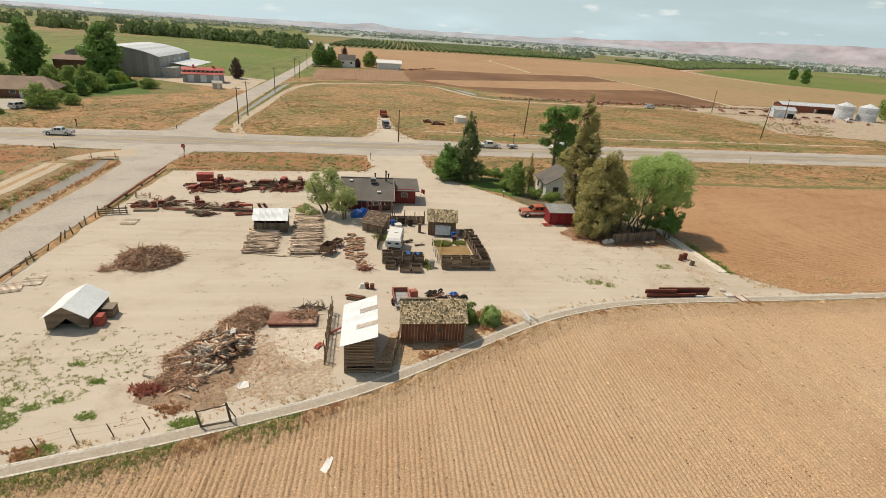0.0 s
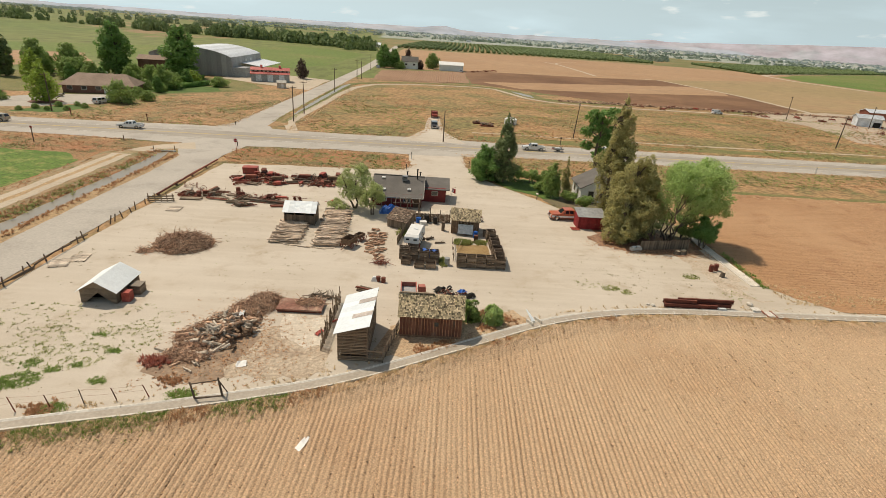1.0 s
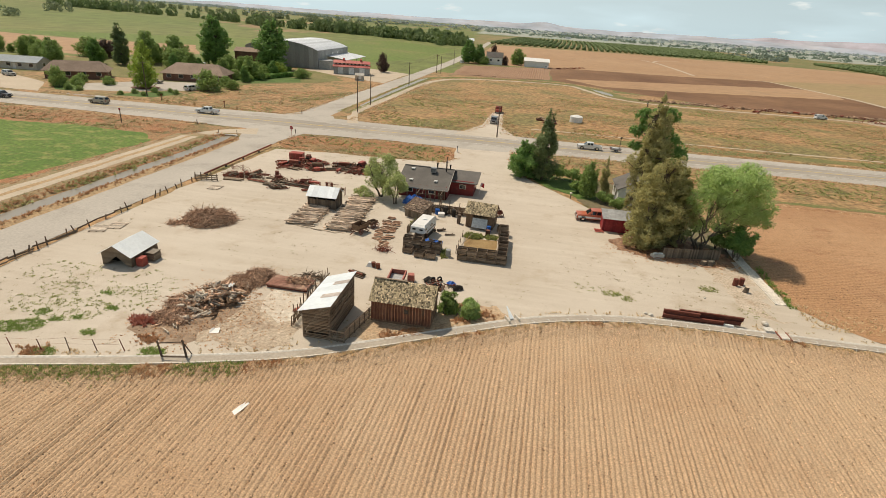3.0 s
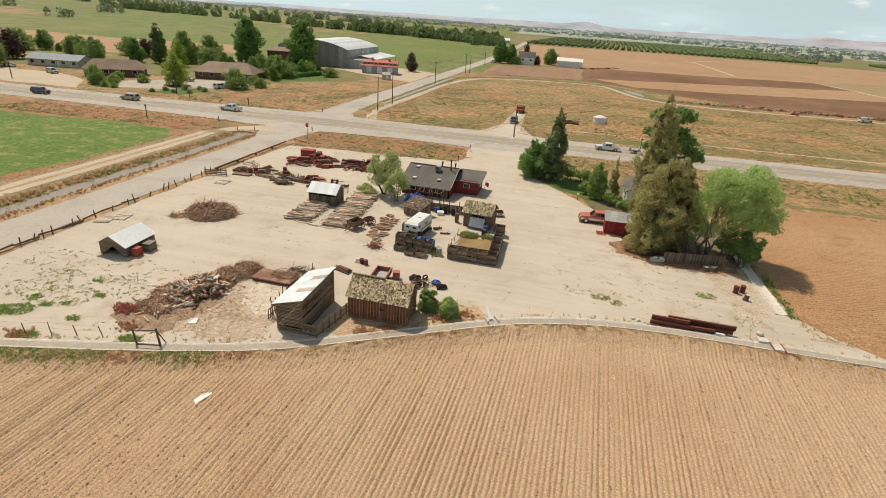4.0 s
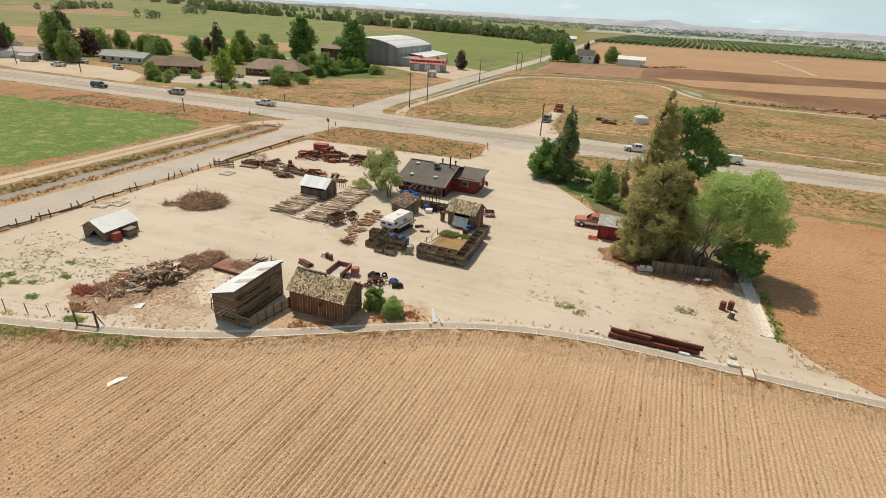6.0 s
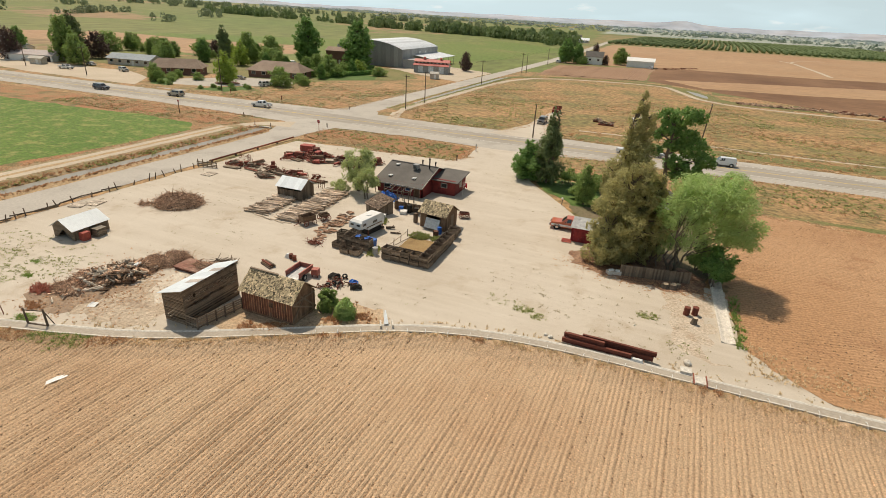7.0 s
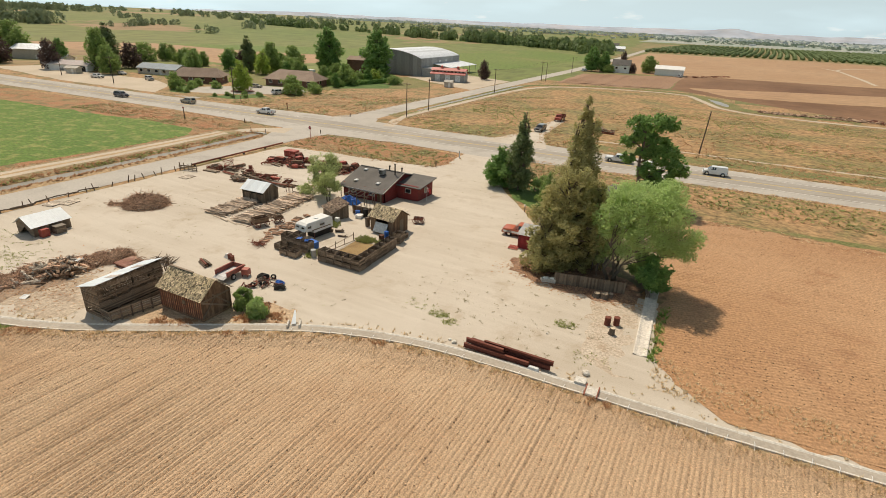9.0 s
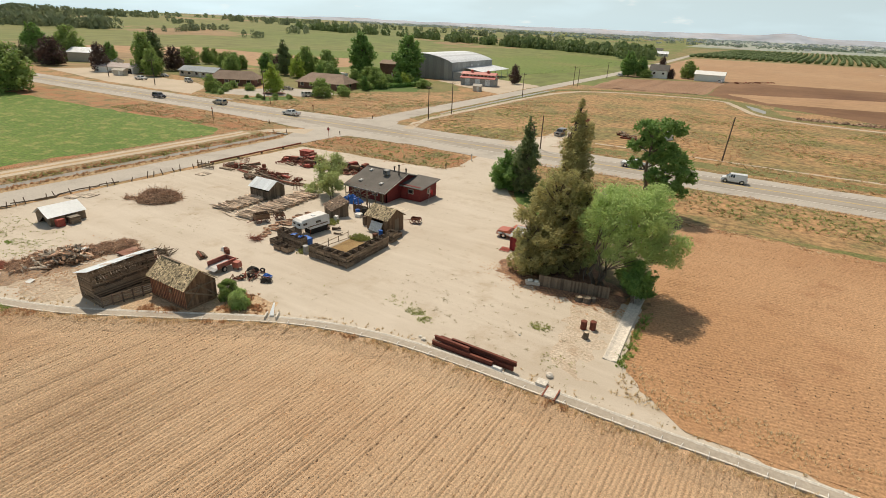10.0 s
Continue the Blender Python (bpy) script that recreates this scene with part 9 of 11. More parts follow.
# ---- rusty farm machinery ----
def implement(kind, seed):
    """Old horse-drawn and tractor implements: a frame with wheels, discs, tines, a seat."""
    r = random.Random(seed)
    names = ("disc_harrow", "hay_rake", "seed_drill", "plough", "tractor_frame")
    labels = ("rusted disc harrow with two gangs of discs", "rusted hay rake with big spoked wheels and curved tines", "rusted seed drill with a long box on wheels", "rusted plough with a bent frame and shares", "rusted tractor chassis with steel wheels")
    ob = thing(names[kind], pose(0, 0, 0), labels[kind], "farm implement", "old rusty implements")
    w = 1.3
    for y in (-w, w):
        if kind in (1, 2, 4):
            R = 0.62 if kind == 1 else 0.48 if kind == 2 else 0.6
            wh = Mesh().ring((0, y, R), (0, 1, 0), R, 0.05, 0.09, 18).ob("wheel", RUST, ob)
            sp = Mesh()
            for k in range(10):
                a = k * math.tau / 10
                sp.tube((0, y, R), (R * 0.95 * math.cos(a), y, R + R * 0.95 * math.sin(a)), 0.015, 0.015, 4)
            sp.ob("spokes", RUST, wh)
    if kind in (1, 2, 4):
        Mesh().tube((0, -w, 0.55), (0, w, 0.55), 0.045, 0.045, 6).ob("axle", RUST, ob)
    if kind == 0:
        for x in (-0.5, 0.6):
            gang = Mesh().tube((x - 0.2, -w, 0.3), (x + 0.2, w, 0.3), 0.03, 0.03, 6).ob("gang_shaft", RUST, ob)
            for k in range(9):
                Mesh().disc((x - 0.2 + 0.05 * k, -w + 0.32 * k, 0.28), (0.2, 1, 0), 0.27, 0.02, 12).ob("disc", RUST, gang)
        Mesh().box((0, 0, 0.68), (1.6, 0.12, 0.1)).ob("frame", RUST, ob)
        for y in (-w, 0, w):
            Mesh().box((0, y, 0.6), (1.5, 0.09, 0.09)).ob("frame_bar", RUST, ob)
    if kind == 1:
        for k in range(18):
            y = -w + 0.15 * k + 0.05
            m = Mesh()
            m.tube((0, y, 0.6), (-0.45, y, 0.62), 0.012, 0.012, 4)
            m.tube((-0.45, y, 0.62), (-0.6, y, 0.08), 0.012, 0.01, 4)
            m.ob("tine", RUST, ob)
    if kind == 2:
        Mesh().prism([(-0.3, 0.95), (0.3, 0.95), (0.18, 0.55), (-0.18, 0.55)], -w + 0.15, w - 0.15).ob("seed_box", RED_PAINT, ob)
        for k in range(12):
            Mesh().tube((-0.1, -1.05 + k * 0.19, 0.55), (-0.4, -1.05 + k * 0.19, 0.05), 0.02, 0.02, 4).ob("seed_tube", RUST, ob)
    if kind == 3:
        for y in (-0.5, 0.0, 0.5):
            Mesh().beam((-1.3, y - 0.2, 0.55), (1.2, y, 0.62), 0.09, 0.12).ob("beam", RUST, ob)
            Mesh().add([(-0.9 + y, y, 0.5), (-0.5 + y, y + 0.1, 0.05), (-1.2 + y, y + 0.25, 0.05), (-1.2 + y, y + 0.3, 0.45), (-0.9 + y, y + 0.05, 0.52)], [(0, 1, 2, 3), (0, 3, 4)]).ob("share", RUST, ob)
        Mesh().ring((0.9, 0.65, 0.3), (0, 1, 0), 0.3, 0.05, 0.07, 14).ob("wheel", RUST, ob)
        Mesh().ring((-1.2, -0.6, 0.24), (0, 1, 0), 0.24, 0.05, 0.07, 14).ob("wheel", RUST, ob)
    if kind == 4:
        Mesh().box((0.5, 0, 0.75), (1.8, 0.45, 0.5), taper=0.85).ob("engine", RUST_DARK, ob)
        Mesh().tube((0.9, 0, 1.0), (0.9, 0, 1.5), 0.05, 0.05, 8).ob("stack", RUST, ob)
        for y in (-0.55, 0.55):
            Mesh().ring((1.3, y, 0.33), (0, 1, 0), 0.33, 0.06, 0.1, 14).ob("front_wheel", RUST, ob)
    if kind != 3:
        seat = Mesh().disc((-0.6, 0, 0.98), (0.1, 0, 1), 0.2, 0.04, 10).ob("seat", RUST, ob)
        Mesh().tube((-0.2, 0, 0.6), (-0.6, 0, 0.96), 0.025, 0.025, 5).ob("seat_spring", RUST, seat)
    Mesh().beam((0.2, 0, 0.55), (2.2, 0.1, 0.3), 0.09, 0.09).ob("drawbar", RUST, ob)
    Mesh().tube((0.1, 0.3, 0.6), (0.4, 0.35, 1.25), 0.02, 0.02, 5).ob("lever", RUST, ob)
    return ob


TOOLS = [implement(k, 110 + k) for k in range(5)]
r7 = random.Random(131)
yard_tools = [(0, -36.6, 87.4), (1, -34.6, 88.8), (3, -31.2, 88.7), (4, -28.6, 88.2), (0, -25.6, 87.8), (3, -23.4, 88.6), (2, -21.4, 87.4), (0, -19.0, 87.8), (1, -37.6, 91.5),
              (2, -31.4, 97.0), (3, -32.6, 98.6), (0, -29.8, 99.2), (4, -28.0, 101.0), (2, -26.6, 98.4), (0, -25.0, 100.2), (1, -27.2, 96.4), (3, -24.0, 96.4), (0, -21.4, 99.0), (2, -20.6, 96.6), (4, -18.4, 98.4), (1, -19.4, 100.4), (3, -17.2, 100.4), (0, -17.0, 97.2), (4, -22.6, 101.0), (3, -30.4, 94.6), (2, -13.4, 87.4)]
used = set()
for k, x, y in yard_tools:
    at = pose(x, y, 0, 0, 0, r7.choice((0, 90, 180, 20, 110)) + r7.uniform(-20, 20)) @ Matrix.Scale(r7.uniform(0.72, 0.95), 4)
    if k not in used:
        used.add(k)
        TOOLS[k].matrix_basis = at
    else:
        copy_thing(TOOLS[k], at)
for k in range(46):
    # old machinery in rows beyond the far yard
    t = k / 45
    x, y = 96 + 170 * t + r7.uniform(-6, 6), (256 if t < 0.5 else 236) + r7.uniform(-8, 8) - (16 * (t - 0.3) if t > 0.3 else 0)
    if t > 0.75:
        x, y = r7.uniform(168, 250), r7.uniform(196, 262)
    copy_thing(TOOLS[k % 5], pose(x, y, 0, 0, 0, r7.uniform(0, 360)) @ Matrix.Scale(1.4, 4))
red_bin = thing("red_steel_box", pose(-31.4, 102.6, 0, 0, 0, 8), "faded red steel box standing among old machinery", "steel box")
Mesh().box((0, 0, 0.66), (2.6, 1.6, 1.1)).ob("box", RED_PAINT, red_bin)
Mesh().box((0, 0, 1.23), (2.7, 1.7, 0.06)).ob("lid", RED_PAINT, red_bin)
for x in (-1.0, 0.0, 1.0):
    Mesh().box((x, -0.83, 0.66), (0.08, 0.06, 1.06)).ob("rib", RED_PAINT, red_bin)
for y in (-0.6, 0.6):
    Mesh().box((0, y, 0.055), (2.6, 0.14, 0.11)).ob("skid", RUST_DARK, red_bin)


def junk_heap(x, y, rx, ry, n, label, mats, seed):
    """Scrapped machinery dragged together: bars, plates, boxes and wheels lying over each other."""
    r = random.Random(seed)
    ob = thing("junk_heap", pose(x, y, 0, 0, 0, r.uniform(-15, 15)), label, "junk heap", "heaps of scrapped machinery")
    for k in range(n):
        a, o = r.uniform(0, math.tau), math.sqrt(r.random())
        px, py = rx * o * math.cos(a), ry * o * math.sin(a)
        z = 0.08 + 0.6 * (1 - o) * r.random()
        mat, kind = r.choice(mats), r.random()
        t = r.choice((0, 0, 90, 20, 75)) + r.uniform(-18, 18)
        m = pose(px, py, z, r.uniform(-14, 14), r.uniform(-14, 14), t)
        if kind < 0.55:
            Mesh().box((0, 0, 0.08), (r.uniform(0.9, 2.3), r.uniform(0.08, 0.2), r.uniform(0.07, 0.16)), m).ob("bar", mat, ob)
        elif kind < 0.75:
            Mesh().box((0, 0, 0.08), (r.uniform(0.6, 1.5), r.uniform(0.4, 0.8), 0.05), m).ob("plate", mat, ob)
        elif kind < 0.9:
            Mesh().box((0, 0, 0.22), (r.uniform(0.5, 1.2), r.uniform(0.35, 0.7), r.uniform(0.3, 0.6)), m, 0.88).ob("hopper", mat, ob)
        else:
            Mesh().ring((px, py, z + 0.3), (r.gauss(0, 1), r.gauss(0, 1), 0.5), r.uniform(0.28, 0.5), 0.07, 0.1, 14).ob("wheel", mat, ob)
    return ob


IRON = (RED_PAINT, RUST, RUST, RUST_DARK, RED_PAINT, WOOD_BROWN)
LUMBER = (WOOD_BROWN, POST, RUST, WOOD_GREY, POST)
for k, (x, y, rx, ry, n, mats) in enumerate(((-30.4, 97.2, 2.0, 1.1, 30, IRON), (-27.4, 98.2, 1.7, 1.4, 30, IRON), (-25.0, 96.4, 1.6, 1.0, 26, IRON), (-26.2, 100.8, 1.7, 1.2, 30, IRON), (-29.2, 101.0, 1.3, 1.0, 18, IRON),
                                            (-20.6, 99.2, 1.9, 1.5, 36, LUMBER), (-18.2, 98.2, 1.9, 1.5, 36, LUMBER), (-15.6, 98.4, 1.5, 1.7, 34, IRON), (-19.4, 101.8, 2.4, 0.8, 26, LUMBER), (-14.9, 101.4, 1.0, 1.0, 16, IRON),
                                            (-35.6, 87.2, 1.5, 0.9, 26, (WOOD_GREY, RUST, WOOD_BROWN)), (-32.4, 87.6, 1.2, 1.0, 24, (WOOD_GREY, RUST_DARK, WOOD_BROWN)), (-27.0, 86.6, 1.8, 0.8, 26, LUMBER), (-23.4, 87.2, 1.5, 0.8, 26, IRON), (-26.4, 83.8, 1.4, 0.6, 16, LUMBER))):
    junk_heap(x, y, rx, ry, n, "rust-red scrapped farm machinery heaped on the sand" if mats is IRON else "weathered boards and old iron heaped on the sand", mats, 400 + k)
for k, (x, y, l, turn) in enumerate(((-25.5, 86.2, 4.2, -8), (-22.5, 85.8, 4.0, -12), (-19.2, 85.6, 3.6, 4), (-20.6, 98.2, 3.4, 10), (-22.0, 97.6, 3.0, 20), (-33.5, 90.0, 3.0, 80), (-4.0, 57.8, 1.8, -20))):
    ob = thing("lumber_stack", pose(x, y, 0, 0, 0, turn), "low stack of weathered reddish timbers", "lumber", "lumber stacks")
    for j in range(3):
        for i in range(4 - j):
            Mesh().beam((-l / 2 + r7.uniform(-0.3, 0.3), -0.35 + i * 0.24 + j * 0.1, 0.1 + j * 0.15), (l / 2 + r7.uniform(-0.3, 0.3), -0.35 + i * 0.24 + j * 0.1 + r7.uniform(-0.06, 0.06), 0.1 + j * 0.15), 0.2, 0.13).ob("timber", (RUST, WOOD_GREY, POST, WOOD_BROWN)[(i + j + k) % 4], ob)
for x, y, s in ((-15.5, 84.0, 90), (-14.9, 84.2, 90)):
    ob = thing("iron_frame", pose(x, y, 0, 0, 0, s), "rusty upright iron frame", "frame")
    for p in (-0.3, 0.3):
        Mesh().tube((p, 0, 0), (p, 0, 1.3), 0.04, 0.04, 5).ob("upright", RUST, ob)
    Mesh().tube((-0.3, 0, 1.3), (0.3, 0, 1.3), 0.04, 0.04, 5).ob("crossbar", RUST, ob)
for x, y, turn in ((-37.4, 61.8, 12), (-38.6, 60.2, 20), (-35.2, 80.4, 3)):
    ob = thing("wooden_pallet", pose(x, y, 0.0, 0, 0, turn), "pale wooden pallet lying flat on the sand", "pallet", "pallets in the yard")
    for k in range(8):
        Mesh().box((0, -1.0 + k * 0.28, 0.12), (1.9, 0.18, 0.03)).ob("slat", WOOD_BLEACHED, ob)
    for xx in (-0.8, 0, 0.8):
        Mesh().box((xx, 0, 0.055), (0.1, 2.1, 0.09)).ob("bearer", WOOD_GREY, ob)

for k, (x, y, rx, ry, h) in enumerate(((-36.2, 86.6, 1.2, 0.7, 0.5), (-24.4, 86.2, 1.4, 0.6, 0.4), (-30.0, 99.0, 1.2, 0.8, 0.45), (-18.2, 97.4, 1.2, 0.7, 0.4), (-26.2, 101.6, 1.0, 0.7, 0.4))):
    brush_heap("scrap_heap", pose(x, y, 0, 0, 0, 10 * k), rx, ry, h, 70, "low heap of rusty bars and broken machinery", "scrap heap", (RUST, WOOD_GREY, RUST_DARK)[k % 3], 140 + k, 0.05, reach=(0.2, 0.5))
for x, y, h in ((-34.4, 87.0, 0.9), (-33.7, 87.6, 0.9), (-32.6, 87.0, 0.7), (-28.8, 88.9, 1.3)):
    drum(pose(x, y, 0), RUST, "rusty brown drum among old machinery", 0.34, h, "drums by the fence")
# scrap heap behind the barn
for k in range(9):
    x, y = 4.3 + r7.uniform(0, 2.6), 57.2 + r7.uniform(-1.0, 1.6)
    ob = thing("scrap_piece", pose(x, y, 0, 0, 0, r7.uniform(0, 180)), "tangled dark scrap iron behind the barn", "scrap", "scrap heap")
    for j in range(6):
        Mesh().beam((r7.uniform(-0.8, 0.8), r7.uniform(-0.4, 0.4), r7.uniform(0.05, 0.4)), (r7.uniform(-0.8, 0.8), r7.uniform(-0.4, 0.4), r7.uniform(0.05, 0.5)), 0.08, 0.08).ob("bar", (RUST_DARK, WOOD_GREY, RUST)[(k + j) % 3], ob)
    if k % 2 == 0:
        Mesh().ring((0.3, 0.2, 0.3), (0.3, 1, 0.2), 0.3, 0.11, 0.18, 14).ob("tyre", RUBBER, ob)
for x, y, w, h, mat, lab, nm in ((6.75, 58.6, 0.5, 0.5, BLUE_TARP, "crumpled blue plastic on the scrap heap", "blue_sheet"), (7.6, 57.7, 0.6, 0.5, DARK, "dark tarpaulin bundle beside the scrap", "tarp_bundle"), (4.2, 58.7, 0.65, 0.6, DARK, "black crate on the scrap heap", "crate")):
    ob = thing(nm, pose(x, y, 0.0, 0, 0, 30), lab, nm.split("_")[-1])
    m = Mesh()
    for i in range(6):
        for j in range(6):
            u, v = i / 5 * 2 - 1, j / 5 * 2 - 1
            m.v.append((u * w, v * w * 0.6, max(0.02, h * (1 - 0.5 * u * u) * (1 - 0.6 * v * v) + 0.28 * noise.noise((u * 5 + x, v * 5, 1)))))
    m.f = [(i * 6 + j, (i + 1) * 6 + j, (i + 1) * 6 + j + 1, i * 6 + j + 1) for i in range(5) for j in range(5)]
    m.ob("cover", mat, ob)
for x, y in ((-2.8, 60.4), (-2.2, 60.2)):
    drum(pose(x, y, 0), RUST, "short rusty can on the sand", 0.25, 0.6, "cans by the barn")
ob = thing("white_scrap", pose(-3.2, 60.5, 0), "crumpled white sheet beside rusty cans", "sheet")
Mesh().box((0, 0, 0.25), (0.9, 0.7, 0.5), taper=0.5).ob("sheet", WHITE, ob)
ob = thing("red_plough", pose(-5.6, 51.0, 0, 0, 0, 40), "small faded red iron plough near the crib", "plough")
Mesh().beam((-0.7, 0, 0.25), (0.8, 0, 0.35), 0.12, 0.12).ob("beam", RED_PAINT, ob)
Mesh().add([(-0.6, 0, 0.3), (-0.1, 0.1, 0.0), (-0.8, 0.35, 0.0), (-0.9, 0.3, 0.4)], [(0, 1, 2, 3)]).ob("share", RED_PAINT, ob)

# loose things near the bins and the burn pile
r8 = random.Random(211)
for x, y, z, w, l, mat, nm, lab in ((2.2, 67.0, 1.42, 0.9, 0.5, BLUE_TARP, "blue_sheet", "crumpled blue plastic lying on stacked fruit bins"), (3.4, 66.9, 1.42, 0.6, 0.5, BLUE_TARP, "blue_sheet", "crumpled blue plastic lying on stacked fruit bins"),
                                    (-15.4, 49.4, 0.8, 0.5, 1.0, TARP_PALE, "pale_sheet", "pale torn plastic lying on the burn pile"), (-14.6, 50.0, 0.85, 0.8, 0.4, TARP_PALE, "pale_sheet", "pale torn plastic lying on the burn pile"), (-14.5, 48.4, 0.7, 0.5, 0.3, WHITE, "pale_sheet", "white scrap lying on the burn pile"),
                                    (-7.0, 48.7, 0.02, 1.0, 0.5, RED_PAINT, "red_cloth", "faded red cloth lying on pale ash")):
    ob = thing(nm, pose(x, y, z, 0, 0, r8.uniform(0, 180)), lab, "sheet")
    m = Mesh()
    for i in range(6):
        for j in range(5):
            m.v.append(((i / 5 - 0.5) * w + r8.uniform(-0.05, 0.05), (j / 4 - 0.5) * l + r8.uniform(-0.05, 0.05), 0.03 + 0.16 * r8.random()))
    m.f = [(i * 5 + j, i * 5 + 5 + j, i * 5 + 6 + j, i * 5 + j + 1) for i in range(5) for j in range(4)]
    m.ob("sheet", mat, ob)


def seed_drill(at, l, w, h, mat, label):
    """An old implement: frame, hopper with a lid, two wheels and a drawbar."""
    ob = thing("old_implement", at, label, "implement", "old farm implements")
    for y in (-w / 2, w / 2):
        Mesh().beam((-l / 2, y, 0.55), (l / 2, y, 0.55), 0.12, 0.14).ob("frame_rail", RUST_DARK, ob)
    for x in (-l / 2, 0, l / 2):
        Mesh().beam((x, -w / 2, 0.52), (x, w / 2, 0.52), 0.1, 0.1).ob("cross_rail", RUST_DARK, ob)
    Mesh().box((0, 0, 0.6 + h / 2), (l * 0.86, w * 0.7, h), None, 1.12).ob("hopper", mat, ob)
    Mesh().box((0.03, 0.02, 0.63 + h), (l * 0.9, w * 0.82, 0.05)).ob("lid", mat, ob)
    for x in (-l / 2 - 0.12, l / 2 + 0.12):
        wheel(ob, (x, 0, 0.5), 0.5, 0.14, (1, 0, 0), RUST)
    Mesh().beam((0, -w / 2, 0.5), (0, -w / 2 - 1.3, 0.2), 0.1, 0.1).ob("drawbar", RUST, ob)
    for k in range(5):
        x = -l * 0.4 + k * l * 0.2
        Mesh().beam((x, w / 2, 0.5), (x, w / 2 + 0.35, 0.08), 0.05, 0.05).ob("tine", RUST, ob)
    return ob


def timber_stack(at, n, l, label, mat):
    ob = thing("timber_stack", at, label, "timber", "stacks of old timber")
    for k in range(n):
        z = 0.06 + 0.13 * (k // 4)
        y = (k % 4 - 1.5) * 0.32 + r8.uniform(-0.08, 0.08)
        x = r8.uniform(-0.35, 0.35)
        Mesh().beam((x - l / 2, y, z + r8.uniform(0, 0.03)), (x + l / 2, y + r8.uniform(-0.2, 0.2), z + r8.uniform(0, 0.05)), r8.uniform(0.16, 0.28), 0.11).ob("board", mat if r8.random() < 0.7 else WOOD_PALE, ob)
    return ob


for k, (x, y, a, l, w, h) in enumerate(((-29.6, 97.4, 8, 1.9, 1.0, 0.5), (-26.8, 99.6, 95, 1.7, 1.0, 0.55), (-25.0, 97.2, 20, 2.0, 1.0, 0.5), (-28.6, 101.6, 100, 1.6, 1.0, 0.6), (-20.6, 99.6, 5, 2.2, 1.0, 0.5), (-17.8, 101.6, 80, 1.8, 1.0, 0.5), (-15.4, 99.4, 12, 1.9, 1.0, 0.55), (-15.0, 101.9, 95, 1.7, 0.9, 0.5))):
    seed_drill(pose(x, y, 0, 0, 0, a), l, w, h, (RUST, RED_PAINT, WOOD_BROWN, RUST)[k % 4], "rusty old farm implement with a hopper and iron wheels")
for k, (x, y, a, n, l) in enumerate(((-35.0, 85.4, 5, 8, 3.0), (-31.2, 86.2, -8, 8, 3.2), (-27.6, 85.0, 3, 10, 3.0), (-23.6, 87.6, -4, 8, 3.2), (-21.0, 84.6, 12, 6, 2.6), (-29.0, 88.6, 4, 6, 2.4), (-18.6, 99.2, 2, 12, 3.4), (-20.4, 101.8, 4, 8, 2.6), (-29.0, 95.6, -12, 8, 2.6), (-17.6, 86.4, 6, 8, 2.6))):
    timber_stack(pose(x, y, 0, 0, 0, a), n, l, "low stack of rust-brown weathered boards and beams", (WOOD_BROWN, RUST, WOOD_GREY)[k % 3])

for k in range(9):
    copy_thing(TOOLS[k % 5], pose(26 + k * 2.3, 409 + k * 3.2 + r8.uniform(-1, 1), 0, 0, 0, r8.uniform(0, 360)) @ Matrix.Scale(1.3, 4))

# ---- vehicles ----
def car_body(m, outline, w, top_from=0.9, tuck=0.16):
    """A side outline drawn out to width w, narrowed above top_from."""
    n = len(outline)
    for s in (-1, 1):
        for x, z in outline:
            k = 0.0 if z <= top_from else tuck * (z - top_from) / 0.75
            m.v.append((x, s * (w / 2 - k), z))
    b = len(m.v) - 2 * n
    m.f += [tuple(b + i for i in range(n)), tuple(b + n + i for i in range(n - 1, -1, -1))] + [(b + i, b + n + i, b + n + (i + 1) % n, b + (i + 1) % n) for i in range(n)]
    return m


